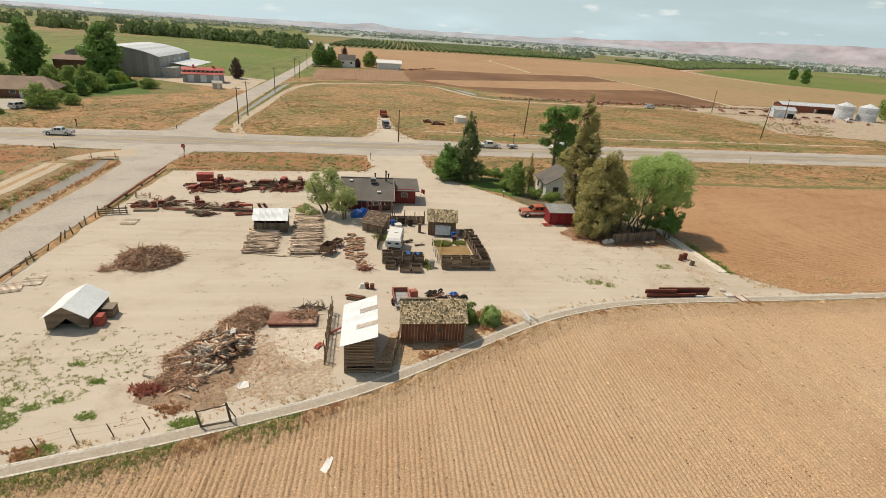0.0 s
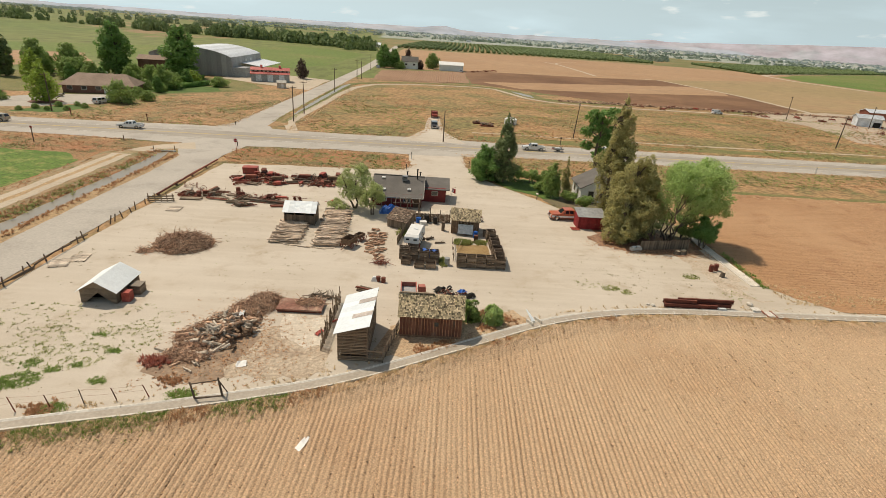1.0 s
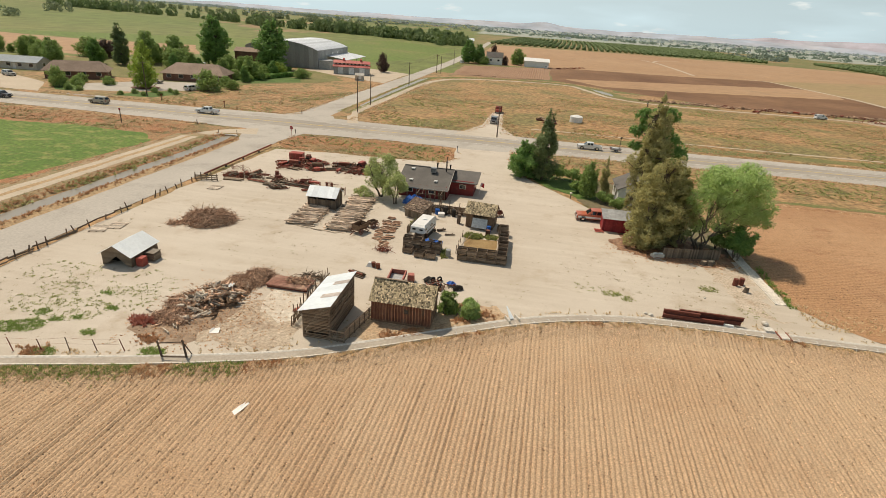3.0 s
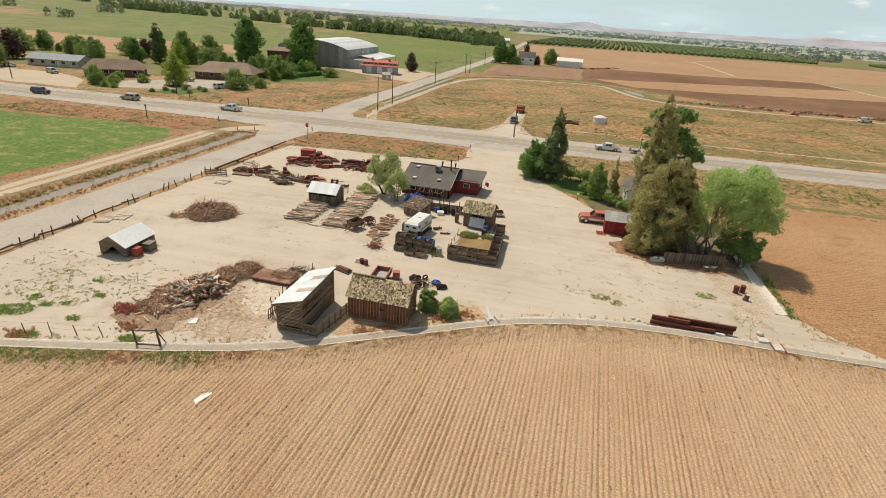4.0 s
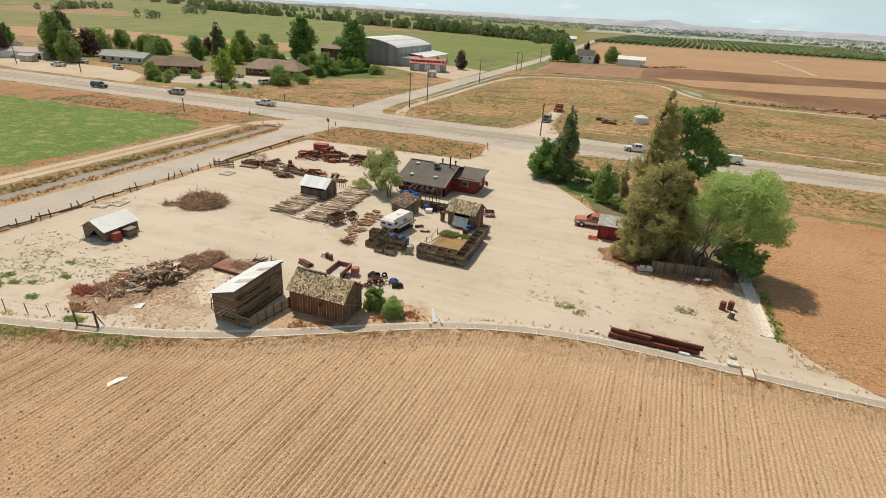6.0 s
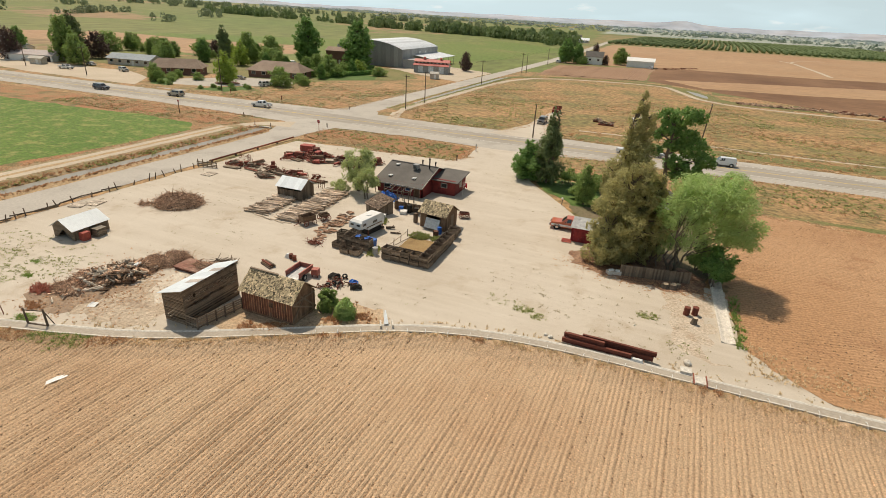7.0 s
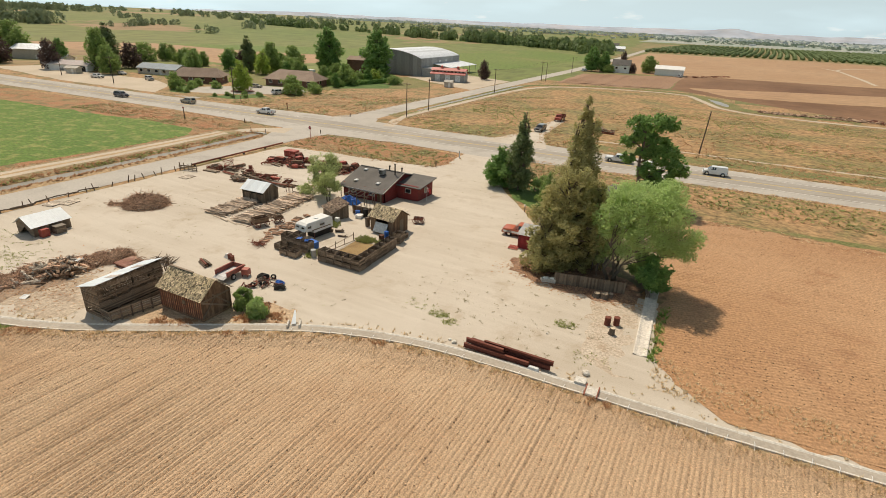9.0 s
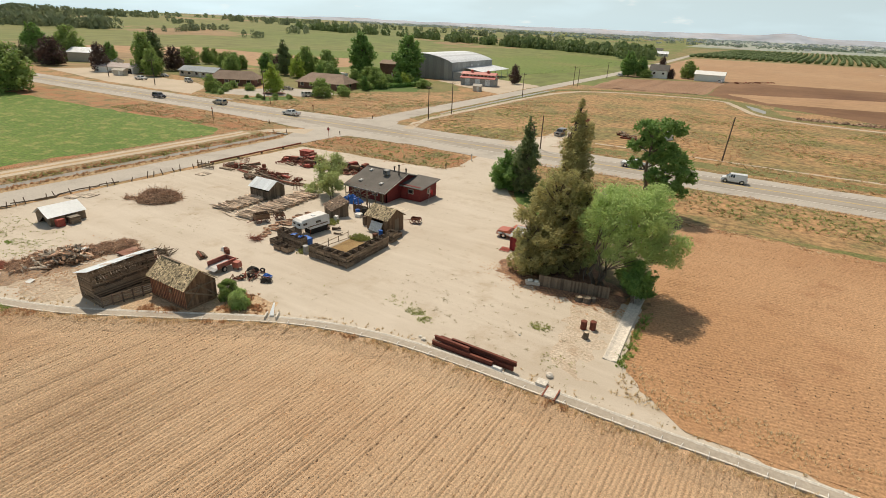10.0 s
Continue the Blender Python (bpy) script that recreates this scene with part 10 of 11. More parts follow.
def vehicle(kind, paint, at, label, canopy=None, two_tone=None):
    names = {"pickup": "pickup_truck", "suv": "suv", "van": "van", "sedan": "sedan"}
    cats = {"pickup": "pickup", "suv": "car", "van": "van", "sedan": "car"}
    ob = thing(names[kind], at, label, cats[kind])
    P = PAINT[paint]
    w = 1.92
    if kind == "pickup":
        car_body(Mesh(), [(-0.25, 0.42), (2.75, 0.42), (2.82, 0.75), (2.7, 1.02), (1.25, 1.12), (0.62, 1.72), (-0.95, 1.74), (-1.15, 1.1), (-1.15, 0.42)], w).ob("body", P, ob)
        Mesh().box((-2.0, 0, 0.62), (1.75, w, 0.12)).ob("bed_floor", P, ob)
        for y in (-w / 2 + 0.05, w / 2 - 0.05):
            Mesh().box((-2.0, y, 0.84), (1.78, 0.09, 0.56)).ob("bed_side", P, ob)
        Mesh().box((-2.86, 0, 0.84), (0.08, w, 0.56)).ob("tailgate", P, ob)
        axles, cab = (-1.85, 1.8), (-0.85, 0.55)
        if canopy:
            car_body(Mesh(), [(-2.85, 1.12), (-1.2, 1.12), (-1.22, 1.7), (-2.7, 1.68)], w, 1.12, 0.1).ob("canopy", PAINT[canopy], ob)
            for y in (-w / 2 + 0.02, w / 2 - 0.02):
                Mesh().box((-2.0, y, 1.42), (1.1, 0.05, 0.28)).ob("canopy_window", GLASS, ob)
    elif kind == "suv":
        car_body(Mesh(), [(-2.45, 0.42), (2.4, 0.42), (2.48, 0.8), (2.35, 1.02), (1.25, 1.12), (0.6, 1.74), (-2.1, 1.76), (-2.48, 1.1)], w).ob("body", P, ob)
        axles, cab = (-1.5, 1.5), (-1.95, 0.55)
    elif kind == "van":
        car_body(Mesh(), [(-2.3, 0.36), (2.2, 0.36), (2.3, 0.75), (2.1, 0.98), (1.45, 1.15), (0.75, 1.82), (-2.2, 1.85), (-2.36, 1.0)], w).ob("body", P, ob)
        axles, cab = (-1.5, 1.5), (-0.1, 0.7)
    else:
        car_body(Mesh(), [(-2.3, 0.36), (2.3, 0.36), (2.36, 0.66), (2.2, 0.86), (1.05, 0.95), (0.4, 1.4), (-1.0, 1.42), (-1.75, 0.98), (-2.33, 0.9)], 1.8, 0.85, 0.18).ob("body", P, ob)
        axles, cab = (-1.4, 1.45), (-0.95, 0.35)
    roof = {"pickup": 1.73, "suv": 1.75, "van": 1.83, "sedan": 1.41}[kind]
    sill = {"pickup": 1.14, "suv": 1.14, "van": 1.18, "sedan": 0.98}[kind]
    h = roof - sill - 0.1
    for s in (-1, 1):
        L = cab[1] - cab[0]
        for x, l in ((cab[0] + L * 0.26, L * 0.46), (cab[0] + L * 0.76, L * 0.42)):
            wq = Mesh()
            yb, yt = s * (w / 2 - 0.16 * (sill - 0.88) / 0.75 + 0.008 - (0.06 if kind == "sedan" else 0)), s * (w / 2 - 0.16 * (roof - 0.1 - 0.88) / 0.75 + 0.008 - (0.06 if kind == "sedan" else 0))
            wq.slab([(x - l / 2, yb, sill + 0.02), (x + l / 2, yb, sill + 0.02), (x + l / 2 - 0.06, yt, sill + h), (x - l / 2, yt, sill + h)][::s], 0.012)
            wq.ob("side_window", GLASS, ob)
    fx = {"pickup": (1.24, 0.66), "suv": (1.24, 0.64), "van": (1.44, 0.80), "sedan": (1.04, 0.44)}[kind]
    wn_ = Mesh()
    wn_.slab([(fx[0] + 0.01, -0.74, sill + 0.02), (fx[0] + 0.01, 0.74, sill + 0.02), (fx[1] + 0.01, 0.64, roof - 0.05), (fx[1] + 0.01, -0.64, roof - 0.05)], 0.01)
    wn_.ob("windscreen", GLASS, ob)
    if kind != "pickup" or not canopy:
        rx = {"pickup": (-1.14, -0.98), "suv": (-2.46, -2.16), "van": (-2.36, -2.26), "sedan": (-1.72, -1.06)}[kind]
        Mesh().slab([(rx[0] - 0.01, 0.7, sill + 0.02), (rx[0] - 0.01, -0.7, sill + 0.02), (rx[1] - 0.012, -0.62, roof - 0.08), (rx[1] - 0.012, 0.62, roof - 0.08)], 0.01).ob("rear_window", GLASS, ob)
    front, back = {"pickup": (2.8, -2.9), "suv": (2.45, -2.47), "van": (2.26, -2.34), "sedan": (2.34, -2.31)}[kind]
    Mesh().box((front + 0.05, 0, 0.5), (0.14, w * 0.96, 0.2)).ob("front_bumper", CHROME if kind == "pickup" else P, ob)
    Mesh().box((back - 0.05, 0, 0.5), (0.14, w * 0.96, 0.18)).ob("rear_bumper", CHROME if kind == "pickup" else P, ob)
    Mesh().box((front - 0.01, 0, 0.82), (0.08, 1.0, 0.22)).ob("grille", DARK, ob)
    for y in (-0.72, 0.72):
        Mesh().box((front - 0.02, y, 0.82), (0.1, 0.34, 0.18)).ob("headlight", LAMP_CLEAR, ob)
        Mesh().box((back + 0.0, y * 1.15, 0.88), (0.08, 0.2, 0.3)).ob("tail_light", LAMP_RED, ob)
        Mesh().box((cab[1] + 0.15, y * 1.4, sill + 0.05), (0.12, 0.16, 0.14)).ob("mirror", DARK, ob)
    for x in axles:
        for y in (-w / 2 + 0.1, w / 2 - 0.1):
            wheel(ob, (x, y, 0.36), 0.36, 0.24, rim=CHROME)
            arch = Mesh().ring((x, y + (0.125 if y > 0 else -0.125), 0.38), (0, 1, 0), 0.46, 0.08, 0.02, 16)
            arch.ob("wheel_arch", DARK, ob)
    if two_tone:
        for s in (-1, 1):
            Mesh().box((0.6, s * (w / 2 + 0.004), 0.68), (4.1, 0.012, 0.3)).ob("side_panel", PAINT[two_tone], ob, "white lower side panel")
    return ob


def on_highway(x, lane, heading):
    """A place in a lane of the highway: lane -1 is the south one."""
    return pose(x, highway_y(x) + 2.0 * lane, 0.05, 0, 0, math.degrees(math.atan(0.047)) + heading)


vehicle("pickup", "white", on_highway(27.7, 1, 180), "white crew-cab pickup driving along the highway")
boat_trailer = thing("utility_trailer", on_highway(34.1, 1, 180), "small flat utility trailer behind a pickup", "trailer")
Mesh().box((0, 0, 0.55), (2.6, 1.6, 0.1)).ob("bed", RUST, boat_trailer)
for y in (-0.8, 0.8):
    Mesh().box((0, y, 0.75), (2.6, 0.05, 0.35)).ob("side_rail", METAL_WALL, boat_trailer)
    wheel(boat_trailer, (-0.1, y * 1.15, 0.33), 0.33, 0.2)
Mesh().beam((1.3, 0, 0.5), (2.9, 0, 0.5), 0.1, 0.1).ob("tongue", RUST, boat_trailer)
Mesh().box((0, 0, 0.78), (1.8, 1.2, 0.35), taper=0.7).ob("load", TARP_PALE, boat_trailer)
vehicle("suv", "tan", on_highway(-102.6, 1, 180), "tan full-size wagon with roof rack on the highway")
vehicle("pickup", "white", on_highway(-71.8, 1, 180), "white extended-cab pickup near the crossroads")
vehicle("suv", "navy", on_highway(-127.6, -1, 0), "dark blue estate car on the highway")
vehicle("van", "white", on_highway(47, 1, 180), "small white delivery van on the highway")
vehicle("pickup", "orange", pose(24.6, 87.0, 0, 0, 0, 184), "faded orange and white old pickup parked by the red shed", None, "white")
vehicle("pickup", "dark", pose(1.9, 165.2, 0, 0, 0, -88), "dark grey pickup parked on the dirt drive", "grey")
vehicle("pickup", "white", pose(-180.4, 154.5, 0, 0, 0, 8), "white pickup parked in front of a house")
vehicle("suv", "silver", pose(-161.7, 164, 0, 0, 0, -15), "white and silver wagon parked beside a house", None)
vehicle("sedan", "tan", pose(-117.5, 177.5, 0, 0, 0, 10), "pale tan sedan parked on a house drive")
vehicle("suv", "white", pose(-98.7, 170, 0, 0, 0, 75), "white wagon parked beside a hedge")
vehicle("sedan", "silver", pose(-214, 161.5, 0, 0, 0, 60), "silver car parked in an open garage front")
vehicle("sedan", "white", pose(-186, 168.5, 0, 0, 0, -10), "white sedan parked beside a garden wall")
vehicle("van", "white", pose(17.5, 402, 0, 0, 0, 80), "white delivery van beside a metal barn")
vehicle("van", "white", pose(-40.5, 390, 0, 0, 0, 80), "white van parked under far trees")
vehicle("van", "white", pose(128, 249, 0, 0, 0, 10), "white box van among old machinery")
vehicle("van", "white", pose(222, 236, 0, 0, 0, 70), "white van parked beside steel bins")
farm_truck = thing("flatbed_truck", pose(1.6, 185.6, 0, 0, 0, -88), "old rust-red flatbed farm truck", "truck")
car_body(Mesh(), [(0.9, 0.6), (3.0, 0.6), (3.05, 1.2), (2.2, 1.35), (1.9, 2.0), (0.9, 2.05)], 1.9, 1.2, 0.12).ob("cab", RED_PAINT, farm_truck)
Mesh().box((-1.2, 0, 0.95), (4.0, 2.2, 0.14)).ob("bed", RUST, farm_truck)
for x, y, sx, sy in ((-1.2, -1.05, 4.0, 0.06), (-1.2, 1.05, 4.0, 0.06), (-3.15, 0, 0.06, 2.1), (0.75, 0, 0.06, 2.1)):
    Mesh().box((x, y, 1.35), (sx, sy, 0.65)).ob("stake_side", RUST, farm_truck)
Mesh().box((1.95, 0, 1.68), (0.05, 1.4, 0.45), pose(0, 0, 0)).ob("windscreen", GLASS, farm_truck)
for x in (-2.0, 2.2):
    for y in (-0.9, 0.9):
        wheel(farm_truck, (x, y, 0.45), 0.45, 0.26)

# ---- far buildings ----
def window_on(parent, c, size, mat=WHITE):
    fr = Mesh().box(c, (max(0.08, size[0] + 0.2 if size[0] > 0.2 else 0.08), max(0.08, size[1] + 0.2 if size[1] > 0.2 else 0.08), size[2] + 0.2)).ob("window_frame", mat, parent)
    Mesh().box(c, (size[0] if size[0] > 0.2 else 0.14, size[1] if size[1] > 0.2 else 0.14, size[2])).ob("pane", GLASS, fr)


def gable_house(name, at, w, l, eave, ridge, wall, roof, label, category="house", over=0.5, hip=0.0, windows=True, doors=1, garage=False):
    """A plain house: walls, gable or hipped roof with the ridge along x, windows and doors."""
    ob = thing(name, at, label, category)
    for y, s in ((-l / 2, -1), (l / 2, 1)):
        Mesh().box((0, y - s * 0.1, eave / 2), (w, 0.2, eave)).ob("wall", wall, ob)
    for x, s in ((-w / 2, -1), (w / 2, 1)):
        m = Mesh()
        top = [(l / 2, eave), (0, ridge - 0.1), (-l / 2, eave)] if hip == 0 else [(l / 2, eave), (-l / 2, eave)]
        pts = [(-l / 2, 0), (l / 2, 0)] + top
        n = len(pts)
        m.add([(x, y, z) for y, z in pts] + [(x - s * 0.2, y, z) for y, z in pts], [tuple(range(n)), tuple(range(2 * n - 1, n - 1, -1))] + [(k, n + k, n + (k + 1) % n, (k + 1) % n) for k in range(n)])
        m.ob("wall", wall, ob)
    o = over
    e = eave - o * (ridge - eave) / (l / 2)
    rx = w / 2 + o - hip
    Mesh().slab([(-w / 2 - o, -l / 2 - o, e), (w / 2 + o, -l / 2 - o, e), (rx, 0, ridge), (-rx, 0, ridge)], 0.15).ob("roof", roof, ob)
    Mesh().slab([(w / 2 + o, l / 2 + o, e), (-w / 2 - o, l / 2 + o, e), (-rx, 0, ridge), (rx, 0, ridge)], 0.15).ob("roof", roof, ob)
    if hip:
        Mesh().add([(w / 2 + o, -l / 2 - o, e), (w / 2 + o, l / 2 + o, e), (rx, 0, ridge)], [(0, 1, 2)]).ob("roof_hip", roof, ob)
        Mesh().add([(-w / 2 - o, l / 2 + o, e), (-w / 2 - o, -l / 2 - o, e), (-rx, 0, ridge)], [(0, 1, 2)]).ob("roof_hip", roof, ob)
    if windows:
        n = max(2, int(w / 4))
        for k in range(n):
            window_on(ob, (-w / 2 + (k + 0.5) * w / n, -l / 2 - 0.02, eave * 0.58), (1.4, 0.1, 1.1))
        for x in (-w / 2 - 0.02, w / 2 + 0.02):
            window_on(ob, (x, 0, eave * 0.58), (0.1, 1.3, 1.1))
    if doors:
        d = Mesh().box((0.1 * w, -l / 2 - 0.04, 1.0), (0.95, 0.08, 2.0)).ob("door", WHITE, ob)
    if garage:
        # no hole is cut: a near-black panel paints the opening's inner shade
        Mesh().box((w * 0.3, -l / 2 - 0.04, 1.1), (w * 0.3, 0.1, 2.1)).ob("garage_opening", DARK, ob)
    return ob


gable_house("ranch_house", pose(-112, 194.5, 0, 0, 0, 14), 21, 12, 3.0, 5.9, BRICK_FAR, ROOF_BROWN, "low brick ranch house with a brown hipped roof", hip=4.0, over=0.9)
gable_house("ranch_house", pose(-144.5, 174.5, 0, 0, 0, 32), 18, 10, 3.0, 5.5, BRICK_FAR, ROOF_BROWN, "dark brick bungalow with a wide brown roof", hip=3.0, over=0.9)
gable_house("blue_house", pose(-178, 182.5, 0, 0, 0, 12), 20, 8, 2.7, 4.4, CREAM, surface("blue_grey_roof", (0.30, 0.35, 0.38), (0.35, 0.40, 0.43), 2.0, 0.2, rough=0.7), "long low house with a blue-grey roof")
gable_house("long_garage", pose(-214, 164.5, 0, 0, 0, 22), 20, 8, 2.8, 4.2, WHITE, surface("pink_grey_roof", (0.45, 0.38, 0.36), (0.50, 0.43, 0.41), 2.0, 0.2, rough=0.7), "long white garage with a pinkish roof", "garage", windows=False, garage=True)
gable_house("white_barn", pose(-276, 184, 0, 0, 0, 30), 20, 12, 5.0, 7.2, CREAM, METAL_ROOF, "tall cream barn with a white metal roof", "barn", windows=False, garage=True)
gable_house("white_house", pose(-246, 176, 0, 0, 0, 20), 12, 8, 2.8, 4.4, WHITE, METAL_ROOF, "small white house behind dark trees")
gable_house("mobile_home", pose(-322, 172, 0, 0, 0, 6), 24, 6, 2.8, 3.6, WHITE, METAL_ROOF, "long white mobile home", over=0.2)
gable_house("garden_hut", pose(-201, 157.5, 0, 0, 0, 20), 5, 3, 2.4, 3.0, CREAM, CREAM, "small cream garden hut", "hut", windows=False)
gable_house("brick_barn", pose(-128, 262, 0, 0, 0, 10), 12, 8, 6.5, 8.0, BRICK_FAR, ROOF_BROWN, "old dark brick barn between trees", "barn", windows=False)
rv = thing("motorhome", pose(-133, 226, 0, 0, 0, 10), "white motorhome parked behind a house", "motorhome")
car_body(Mesh(), [(-4.0, 0.5), (3.4, 0.5), (3.6, 1.4), (3.0, 1.7), (3.4, 2.2), (3.2, 3.0), (-3.9, 3.05)], 2.4, 2.4, 0.1).ob("body", WHITE, rv)
for x in (-2.4, 0.2):
    Mesh().box((x, -1.21, 2.0), (1.2, 0.05, 0.6)).ob("window", GLASS, rv)
for x in (-2.2, 2.4):
    for y in (-1.0, 1.0):
        wheel(rv, (x, y, 0.42), 0.42, 0.26)

hangar = thing("arched_barn", pose(-115.4, 292.5, 0, 0, 0, 2), "large grey steel barn with a pale arched roof", "barn")
W, L, E, R = 37.6, 48.0, 8.6, 12.2
arc = [(-W / 2 + W * k / 16, E + (R - E) * math.sin(math.pi * k / 16) ** 0.8) for k in range(17)]
for y, s in ((-L / 2, 1), (L / 2, -1)):
    for k in range(16):
        (xa, za), (xb, zb) = arc[k], arc[k + 1]
        Mesh().add([(xa, y, 0), (xb - 0.05, y, 0), (xb - 0.05, y, zb), (xa, y, za), (xa, y + s * 0.15, 0), (xb - 0.05, y + s * 0.15, 0), (xb - 0.05, y + s * 0.15, zb), (xa, y + s * 0.15, za)],
                   [(0, 1, 2, 3), (7, 6, 5, 4), (0, 3, 7, 4), (1, 5, 6, 2), (3, 2, 6, 7)]).ob("end_panel", METAL_WALL, hangar)
for x in (-W / 2, W / 2):
    for k in range(16):
        Mesh().box((x, -L / 2 + (k + 0.5) * L / 16, E / 2), (0.15, L / 16 - 0.05, E)).ob("side_panel", METAL_WALL, hangar)
for k in range(16):
    (xa, za), (xb, zb) = arc[k], arc[k + 1]
    Mesh().slab([(xa, -L / 2 - 0.3, za + 0.1), (xb, -L / 2 - 0.3, zb + 0.1), (xb, L / 2 + 0.3, zb + 0.1), (xa, L / 2 + 0.3, za + 0.1)], 0.12).ob("roof_panel", METAL_ROOF, hangar)
Mesh().slab([(W / 2, -L / 2 + 14, 5.6), (W / 2 + 10.5, -L / 2 + 14, 4.2), (W / 2 + 10.5, L / 2 + 2, 4.2), (W / 2, L / 2 + 2, 5.6)], 0.15).ob("lean_to_roof", METAL_ROOF, hangar, "white lean-to roof")
for k in range(5):
    Mesh().tube((W / 2 + 10.2, -L / 2 + 14.4 + k * 8.6, 0), (W / 2 + 10.2, -L / 2 + 14.4 + k * 8.6, 4.1), 0.12, 0.12, 6).ob("post", METAL_WALL, hangar)
Mesh().box((W / 2 + 3.0, -L / 2 + 5.5, 2.1), (6.0, 9.5, 4.2)).ob("annexe", METAL_WALL, hangar)
for y in (-2.0, 6.0):
    Mesh().box((W / 2 + 0.1, y, 6.6), (0.1, 2.2, 1.0)).ob("side_light", TARP_PALE, hangar)
rb = thing("red_roof_barn", pose(-75.2, 261, 0, 0, 0, 14), "grey barn with a two-tier red metal roof and cupolas", "barn")
Mesh().box((0, 0, 1.9), (16.5, 8.0, 3.8)).ob("wall", METAL_WALL, rb)
Mesh().box((0, 0, 4.4), (16.5, 4.4, 1.6)).ob("clerestory", CREAM, rb)
for k in range(9):
    Mesh().box((-7.2 + k * 1.8, -2.25, 4.5), (0.9, 0.1, 0.6)).ob("clerestory_window", GLASS, rb)
for s in (-1, 1):
    Mesh().slab([(-8.6 * -s, s * 4.6, 3.5), (8.6 * -s, s * 4.6, 3.5), (8.6 * -s, s * 2.15, 4.35), (-8.6 * -s, s * 2.15, 4.35)], 0.12).ob("lower_roof", RED_ROOF, rb)
    Mesh().slab([(-8.6 * -s, s * 2.6, 5.0), (8.6 * -s, s * 2.6, 5.0), (8.6 * -s, 0, 6.1), (-8.6 * -s, 0, 6.1)], 0.12).ob("upper_roof", RED_ROOF, rb)
for x in (-3.8, 4.2):
    c = Mesh().box((x, 0, 6.4), (0.9, 0.9, 0.9)).ob("cupola", RED_ROOF, rb)
    Mesh().box((x, 0, 6.95), (1.2, 1.2, 0.2), taper=0.4).ob("cap", RED_ROOF, c)
for x in (-5, 0, 5):
    Mesh().box((x, -4.02, 1.7), (2.4, 0.1, 3.0)).ob("door", METAL_ROOF, rb)
gable_house("pump_house", pose(-63.8, 238.2, 0, 0, 0, 14), 3.6, 2.8, 2.3, 3.1, CREAM, CREAM, "small cream pump house by the road", "hut", windows=False, over=0.2)
gable_house("farmhouse", pose(-19.5, 404, 0, 0, 0, 6), 11, 8, 5.2, 8.2, WHITE, ROOF_GREY, "two-storey white farmhouse with a grey roof")
gable_house("farmhouse_wing", pose(-27.5, 404, 0, 0, 0, 6), 7, 6, 2.8, 4.4, WHITE, ROOF_GREY, "white single-storey wing of a farmhouse")
gable_house("metal_shed", pose(10.0, 412, 0, 0, 0, 2), 17, 12, 4.2, 6.0, WHITE, WHITE, "white metal farm shed", "shed", windows=False, doors=0)
gable_house("far_house", pose(-86, 760, 0, 0, 0, 10), 14, 9, 3.5, 6, CREAM, METAL_ROOF, "cream house far up the road")
gable_house("far_house", pose(-120, 900, 0, 0, 0, 10), 16, 9, 3.5, 6, WHITE, ROOF_GREY, "white house among far trees")
gable_house("open_shed", pose(190, 240.5, 0, 0, 0, -20), 9, 7, 3.8, 5.0, METAL_ROOF, METAL_ROOF, "white open-sided machine shed", "shed", windows=False, garage=True)
gable_house("long_barn", pose(227, 270, 0, 0, 0, -6), 30, 8, 3.6, 4.8, RUST, METAL_ROOF, "long low barn with a white roof", "barn", windows=False, garage=True)
for x, y in ((228, 246), (237.5, 242.5)):
    ob = thing("grain_bin", pose(x, y, 0), "round corrugated steel grain bin with a cone roof", "grain bin", "grain bins")
    for k in range(7):
        Mesh().tube((0, 0, k * 0.9), (0, 0, k * 0.9 + 0.87), 4.1, 4.06, 28).ob("ring", METAL_ROOF, ob)
    Mesh().tube((0, 0, 6.3), (0, 0, 8.0), 4.25, 0.5, 28).ob("roof", METAL_ROOF, ob)
    Mesh().tube((0, 0, 8.0), (0, 0, 8.35), 0.5, 0.4, 12).ob("cap", METAL_WALL, ob)
tank = thing("white_tank", pose(26.6, 181.3, 0), "low round white water tank in the meadow", "tank")
Mesh().tube((0, 0, 0), (0, 0, 1.7), 2.0, 2.0, 24).ob("shell", WHITE, tank)
Mesh().tube((0, 0, 1.7), (0, 0, 2.25), 2.05, 0.4, 24).ob("dome", WHITE, tank)
for x, y, n, lab in ((18.3, 174.0, 46, "stack of pale firewood in the meadow"), (15.4, 178.0, 16, "small stack of firewood")):
    ob = thing("firewood_stack", pose(x, y, 0, 0, 0, 6), lab + " on a rust-red frame", "firewood")
    Mesh().box((0, 0, 0.2), (4.2 * (n / 46) ** 0.5, 2.2, 0.4)).ob("frame", RUST, ob)
    for k in range(n):
        share("log", r7.choice(log_meshes), ob, Matrix.Translation((r7.uniform(-1.7, 1.7) * (n / 46) ** 0.5, r7.uniform(-0.8, 0.8), 0.5 + r7.uniform(0, 0.6))) @ pose(0, 0, 0, 0, 0, r7.uniform(0, 180)))
town = Mesh()
for i in range(150):
    yaw = r7.uniform(-60, 30)
    d = r7.uniform(1700, 4300)
    x, y = -d * math.sin(radians(yaw)), d * math.cos(radians(yaw))
    town.box((x, y, rise(x, y) + 2.5), (r7.uniform(6, 18), r7.uniform(6, 12), r7.uniform(3, 5)))
tagged(town.ob("valley_buildings", WHITE), "pale buildings scattered across the valley", "buildings", kind="stuff")

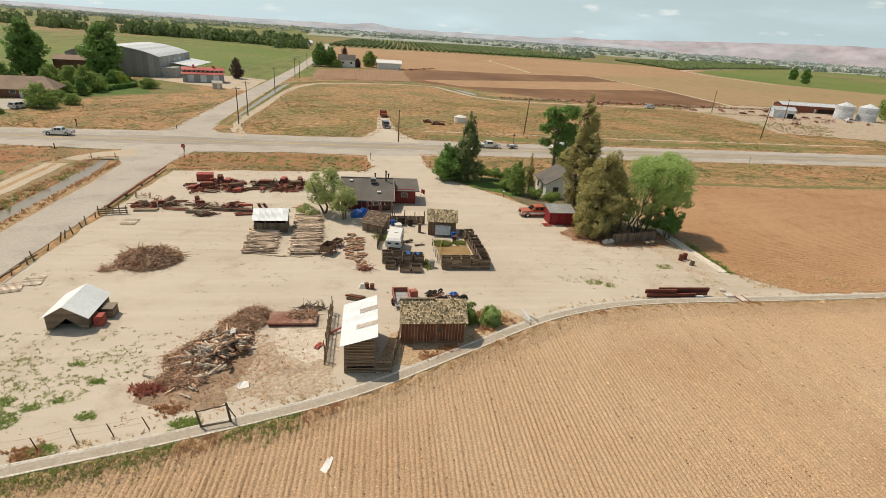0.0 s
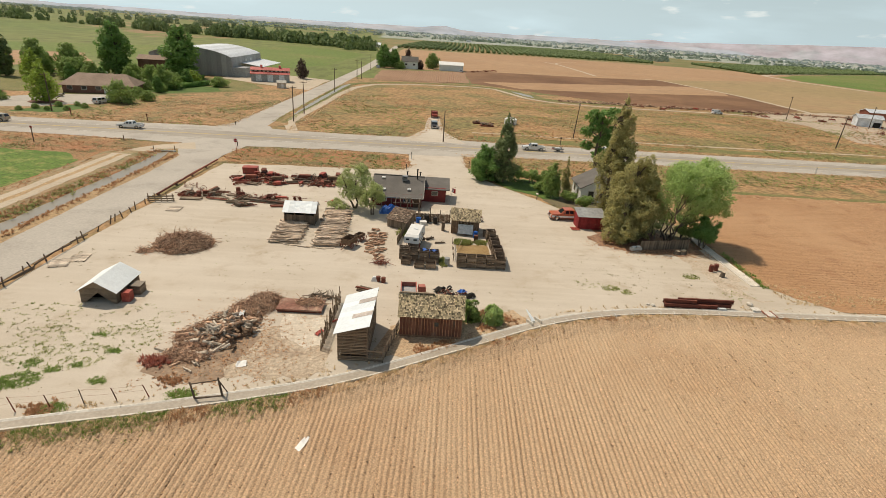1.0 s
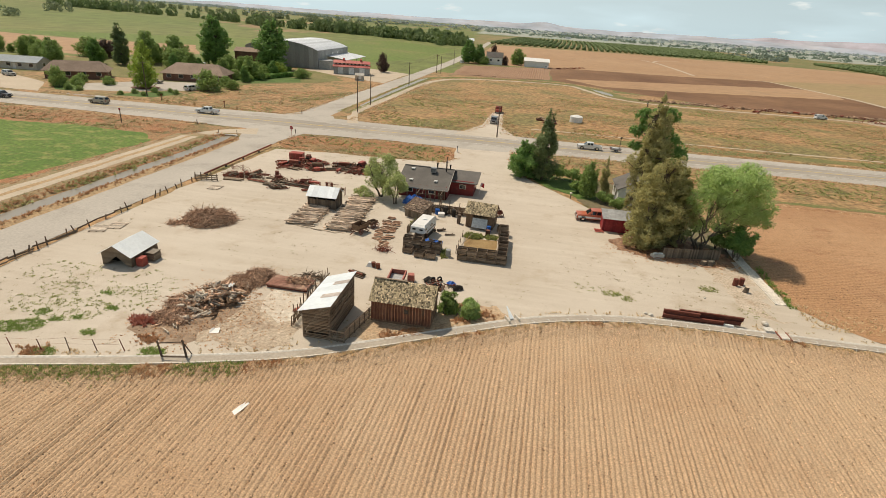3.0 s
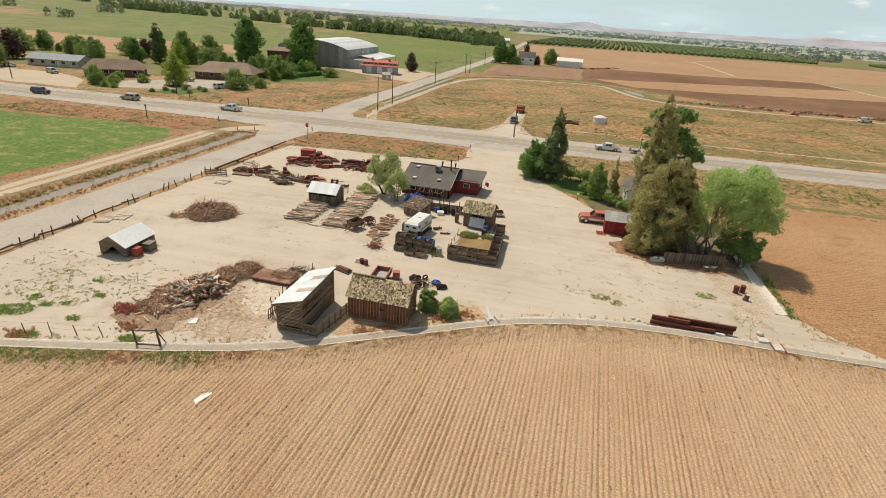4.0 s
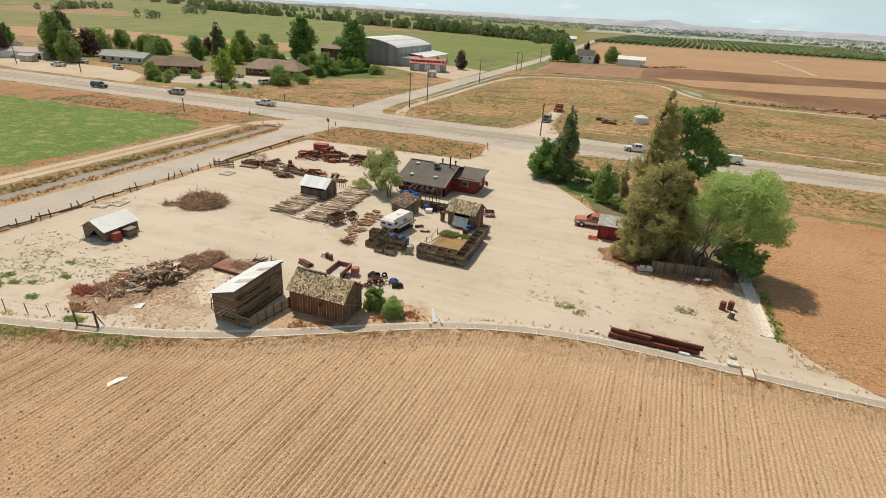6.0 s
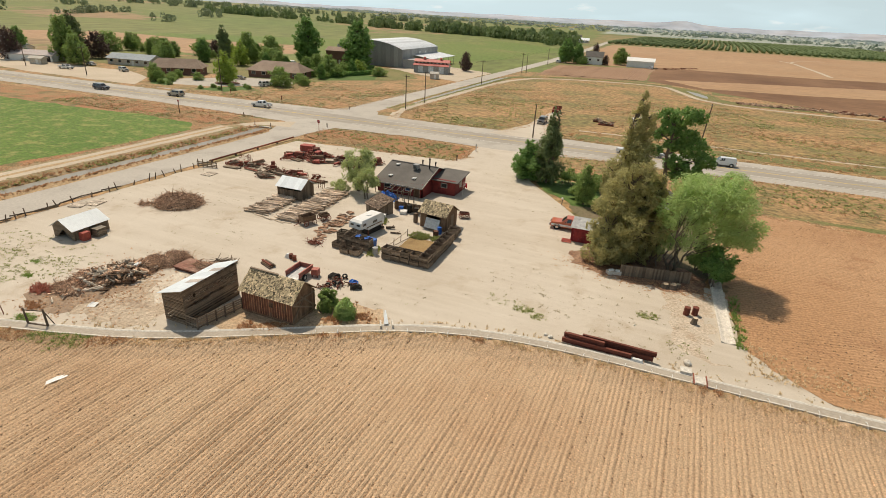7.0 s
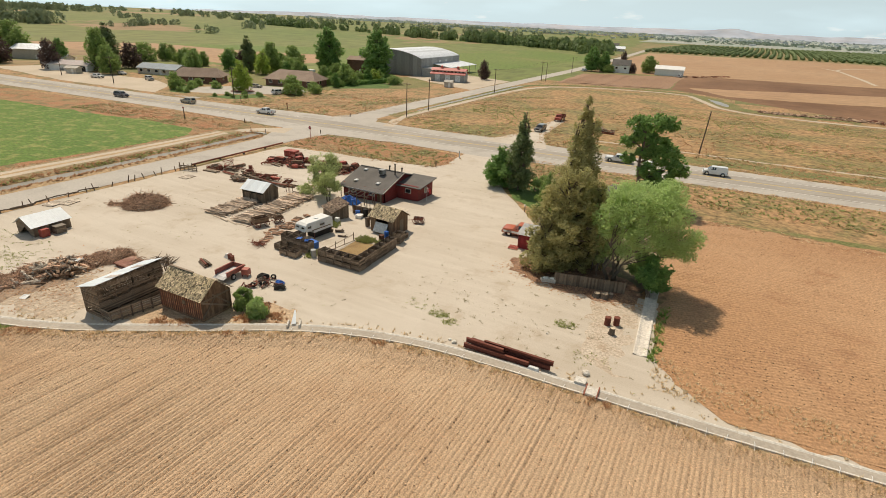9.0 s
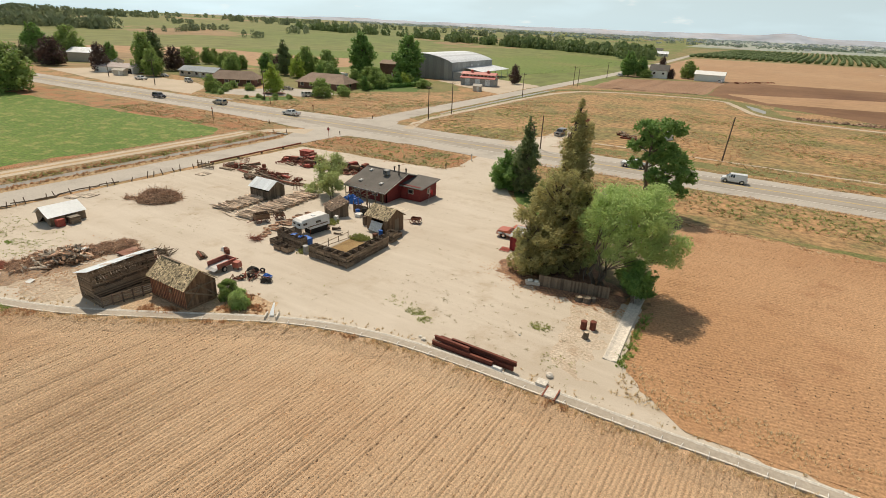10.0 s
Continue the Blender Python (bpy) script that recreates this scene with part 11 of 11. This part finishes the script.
# ---- poles, wires and signs ----
def utility_pole(x, y, h, turn=0.0, arm=True, lean=0.0):
    ob = thing("utility_pole", pose(x, y, 0, lean, 0, turn), "tall dark wooden utility pole", "utility pole", "utility poles")
    Mesh().tube((0, 0, -0.1), (0, 0, h), 0.17, 0.11, 8).ob("pole", POST, ob)
    if arm:
        a = Mesh().box((0, 0.12, h - 0.5), (2.2, 0.1, 0.12)).ob("crossarm", POST, ob)
        for xx in (-1.0, -0.45, 0.45, 1.0):
            Mesh().tube((xx, 0.12, h - 0.44), (xx, 0.12, h - 0.25), 0.045, 0.03, 6).ob("insulator", METAL_WALL, a)
    return ob


ROAD_POLES = ((-38.4, 160.0, 9.9), (-39.0, 174.8, 9.9), (-41.0, 235.7, 9.6), (-41.6, 301.5, 9.6), (-39.3, 301.8, 9.0), (-42.5, 366, 9.5), (-46, 440, 9.5))
for x, y, h in ROAD_POLES:
    utility_pole(x, y, h, 0, h > 9.5)
EAST_POLES = ((4.6, 144.0, 8.0), (42.9, 162.0, 10.2), (131, 175.2, 10.2), (220, 183, 10.2))
for x, y, h in EAST_POLES:
    utility_pole(x, y, h, 90, x > 10, 3.0 if x > 30 else 0.0)
for x, y, h in ((-161, 148.7, 9.7), (-197, 150.1, 8.6), (-305, 162, 10), (-101, 151.5, 10), (158, 246, 10), (185, 232, 9)):
    utility_pole(x, y, h, 80)
def wires(name, poles, dz, label):
    m = Mesh()
    for (xa, ya, ha), (xb, yb, hb) in zip(poles, poles[1:]):
        for off in (-0.95, 0.95):
            prev = None
            for k in range(9):
                t = k / 8
                p = Vector((xa + (xb - xa) * t + off, ya + (yb - ya) * t + 0.1, (ha + (hb - ha) * t) - dz - 1.0 * 4 * t * (1 - t)))
                if prev:
                    m.tube(prev, p, 0.012, 0.012, 3)
                prev = p
    tagged(m.ob(name, DARK), label, "wires")


wires("power_lines", ROAD_POLES[1:3] + ROAD_POLES[3:4] + ROAD_POLES[5:], 0.25, "sagging overhead power lines between poles")
stop = thing("stop_sign", pose(-39.6, 118.0, 0, 0, 0, -4), "red octagonal stop sign on a red and white post", "sign")
Mesh().tube((0, 0, 0), (0, 0, 2.9), 0.045, 0.045, 6).ob("post", RED_PAINT, stop)
def octagon(r, y, z0):
    return [(r * math.cos(math.pi / 8 + k * math.pi / 4), y, z0 + r * math.sin(math.pi / 8 + k * math.pi / 4)) for k in range(8)]
m = Mesh()
m.add(octagon(0.46, -0.06, 2.6) + octagon(0.46, -0.04, 2.6), [tuple(range(8)), tuple(range(15, 7, -1))] + [(k, 8 + k, 8 + (k + 1) % 8, (k + 1) % 8) for k in range(8)])
plate = m.ob("plate", WHITE, stop)
m = Mesh()
m.add(octagon(0.42, -0.068, 2.6) + octagon(0.42, -0.061, 2.6), [tuple(range(8)), tuple(range(15, 7, -1))] + [(k, 8 + k, 8 + (k + 1) % 8, (k + 1) % 8) for k in range(8)])
m.ob("red_face", SIGN_RED, plate)
txt = bpy.data.curves.new("stop_text", "FONT")
txt.body, txt.size, txt.align_x, txt.align_y, txt.extrude = "STOP", 0.3, "CENTER", "CENTER", 0.002
tmp = new("lettering", txt)
tmp.parent = plate
tmp.matrix_basis = Matrix.Translation((0, -0.074, 2.6)) @ pose(0, 0, 0, 90, 0, 0)
txt.materials.append(WHITE)
for x, y, h, mat, lab in ((-80.9, 116.2, 3.3, SIGN_RED, "red and orange marker post beside the highway"), (-41.5, 124.0, 1.0, POST, "short dark marker post"), (-66, 122.8, 1.1, POST, "short dark marker post by the road"), (-93, 147.0, 1.9, RUST, "rusty road sign post seen from behind"), (-73, 146.5, 1.9, RUST, "rusty sign post beside the highway"),
                        (-50.8, 148.6, 1.0, POST, "short marker post at the road mouth"), (-2.5, 122.6, 1.5, TARP_PALE, "pale marker post at the drive"), (-3.0, 112.8, 1.2, POST, "wooden post at the yard entrance"), (10.2, 118.5, 1.2, POST, "wooden post at the yard entrance"), (36, 147.4, 2.6, POST, "wooden post with a small box"), (97, 134, 1.6, TARP_PALE, "pale reflector post by the highway")):
    ob = thing("marker_post", pose(x, y, 0), lab, "post", "roadside posts")
    Mesh().box((0, 0, h / 2), (0.14, 0.14, h)).ob("post", POST if mat == SIGN_RED else mat, ob)
    Mesh().box((0, -0.02, h - 0.2), (0.42 if h > 1.6 else 0.2, 0.1, 0.4)).ob("plate", mat, ob)
box_ob = thing("mailbox", pose(21.4, 96.8, 0, 0, 0, 30), "small pale mailbox on a wooden post", "mailbox")
Mesh().box((0, 0, 0.5), (0.1, 0.1, 1.0)).ob("post", POST, box_ob)
Mesh().prism([(-0.12, 1.0), (0.12, 1.0), (0.12, 1.14), (0.0, 1.24), (-0.12, 1.14)], -0.25, 0.25).ob("box", CREAM, box_ob)
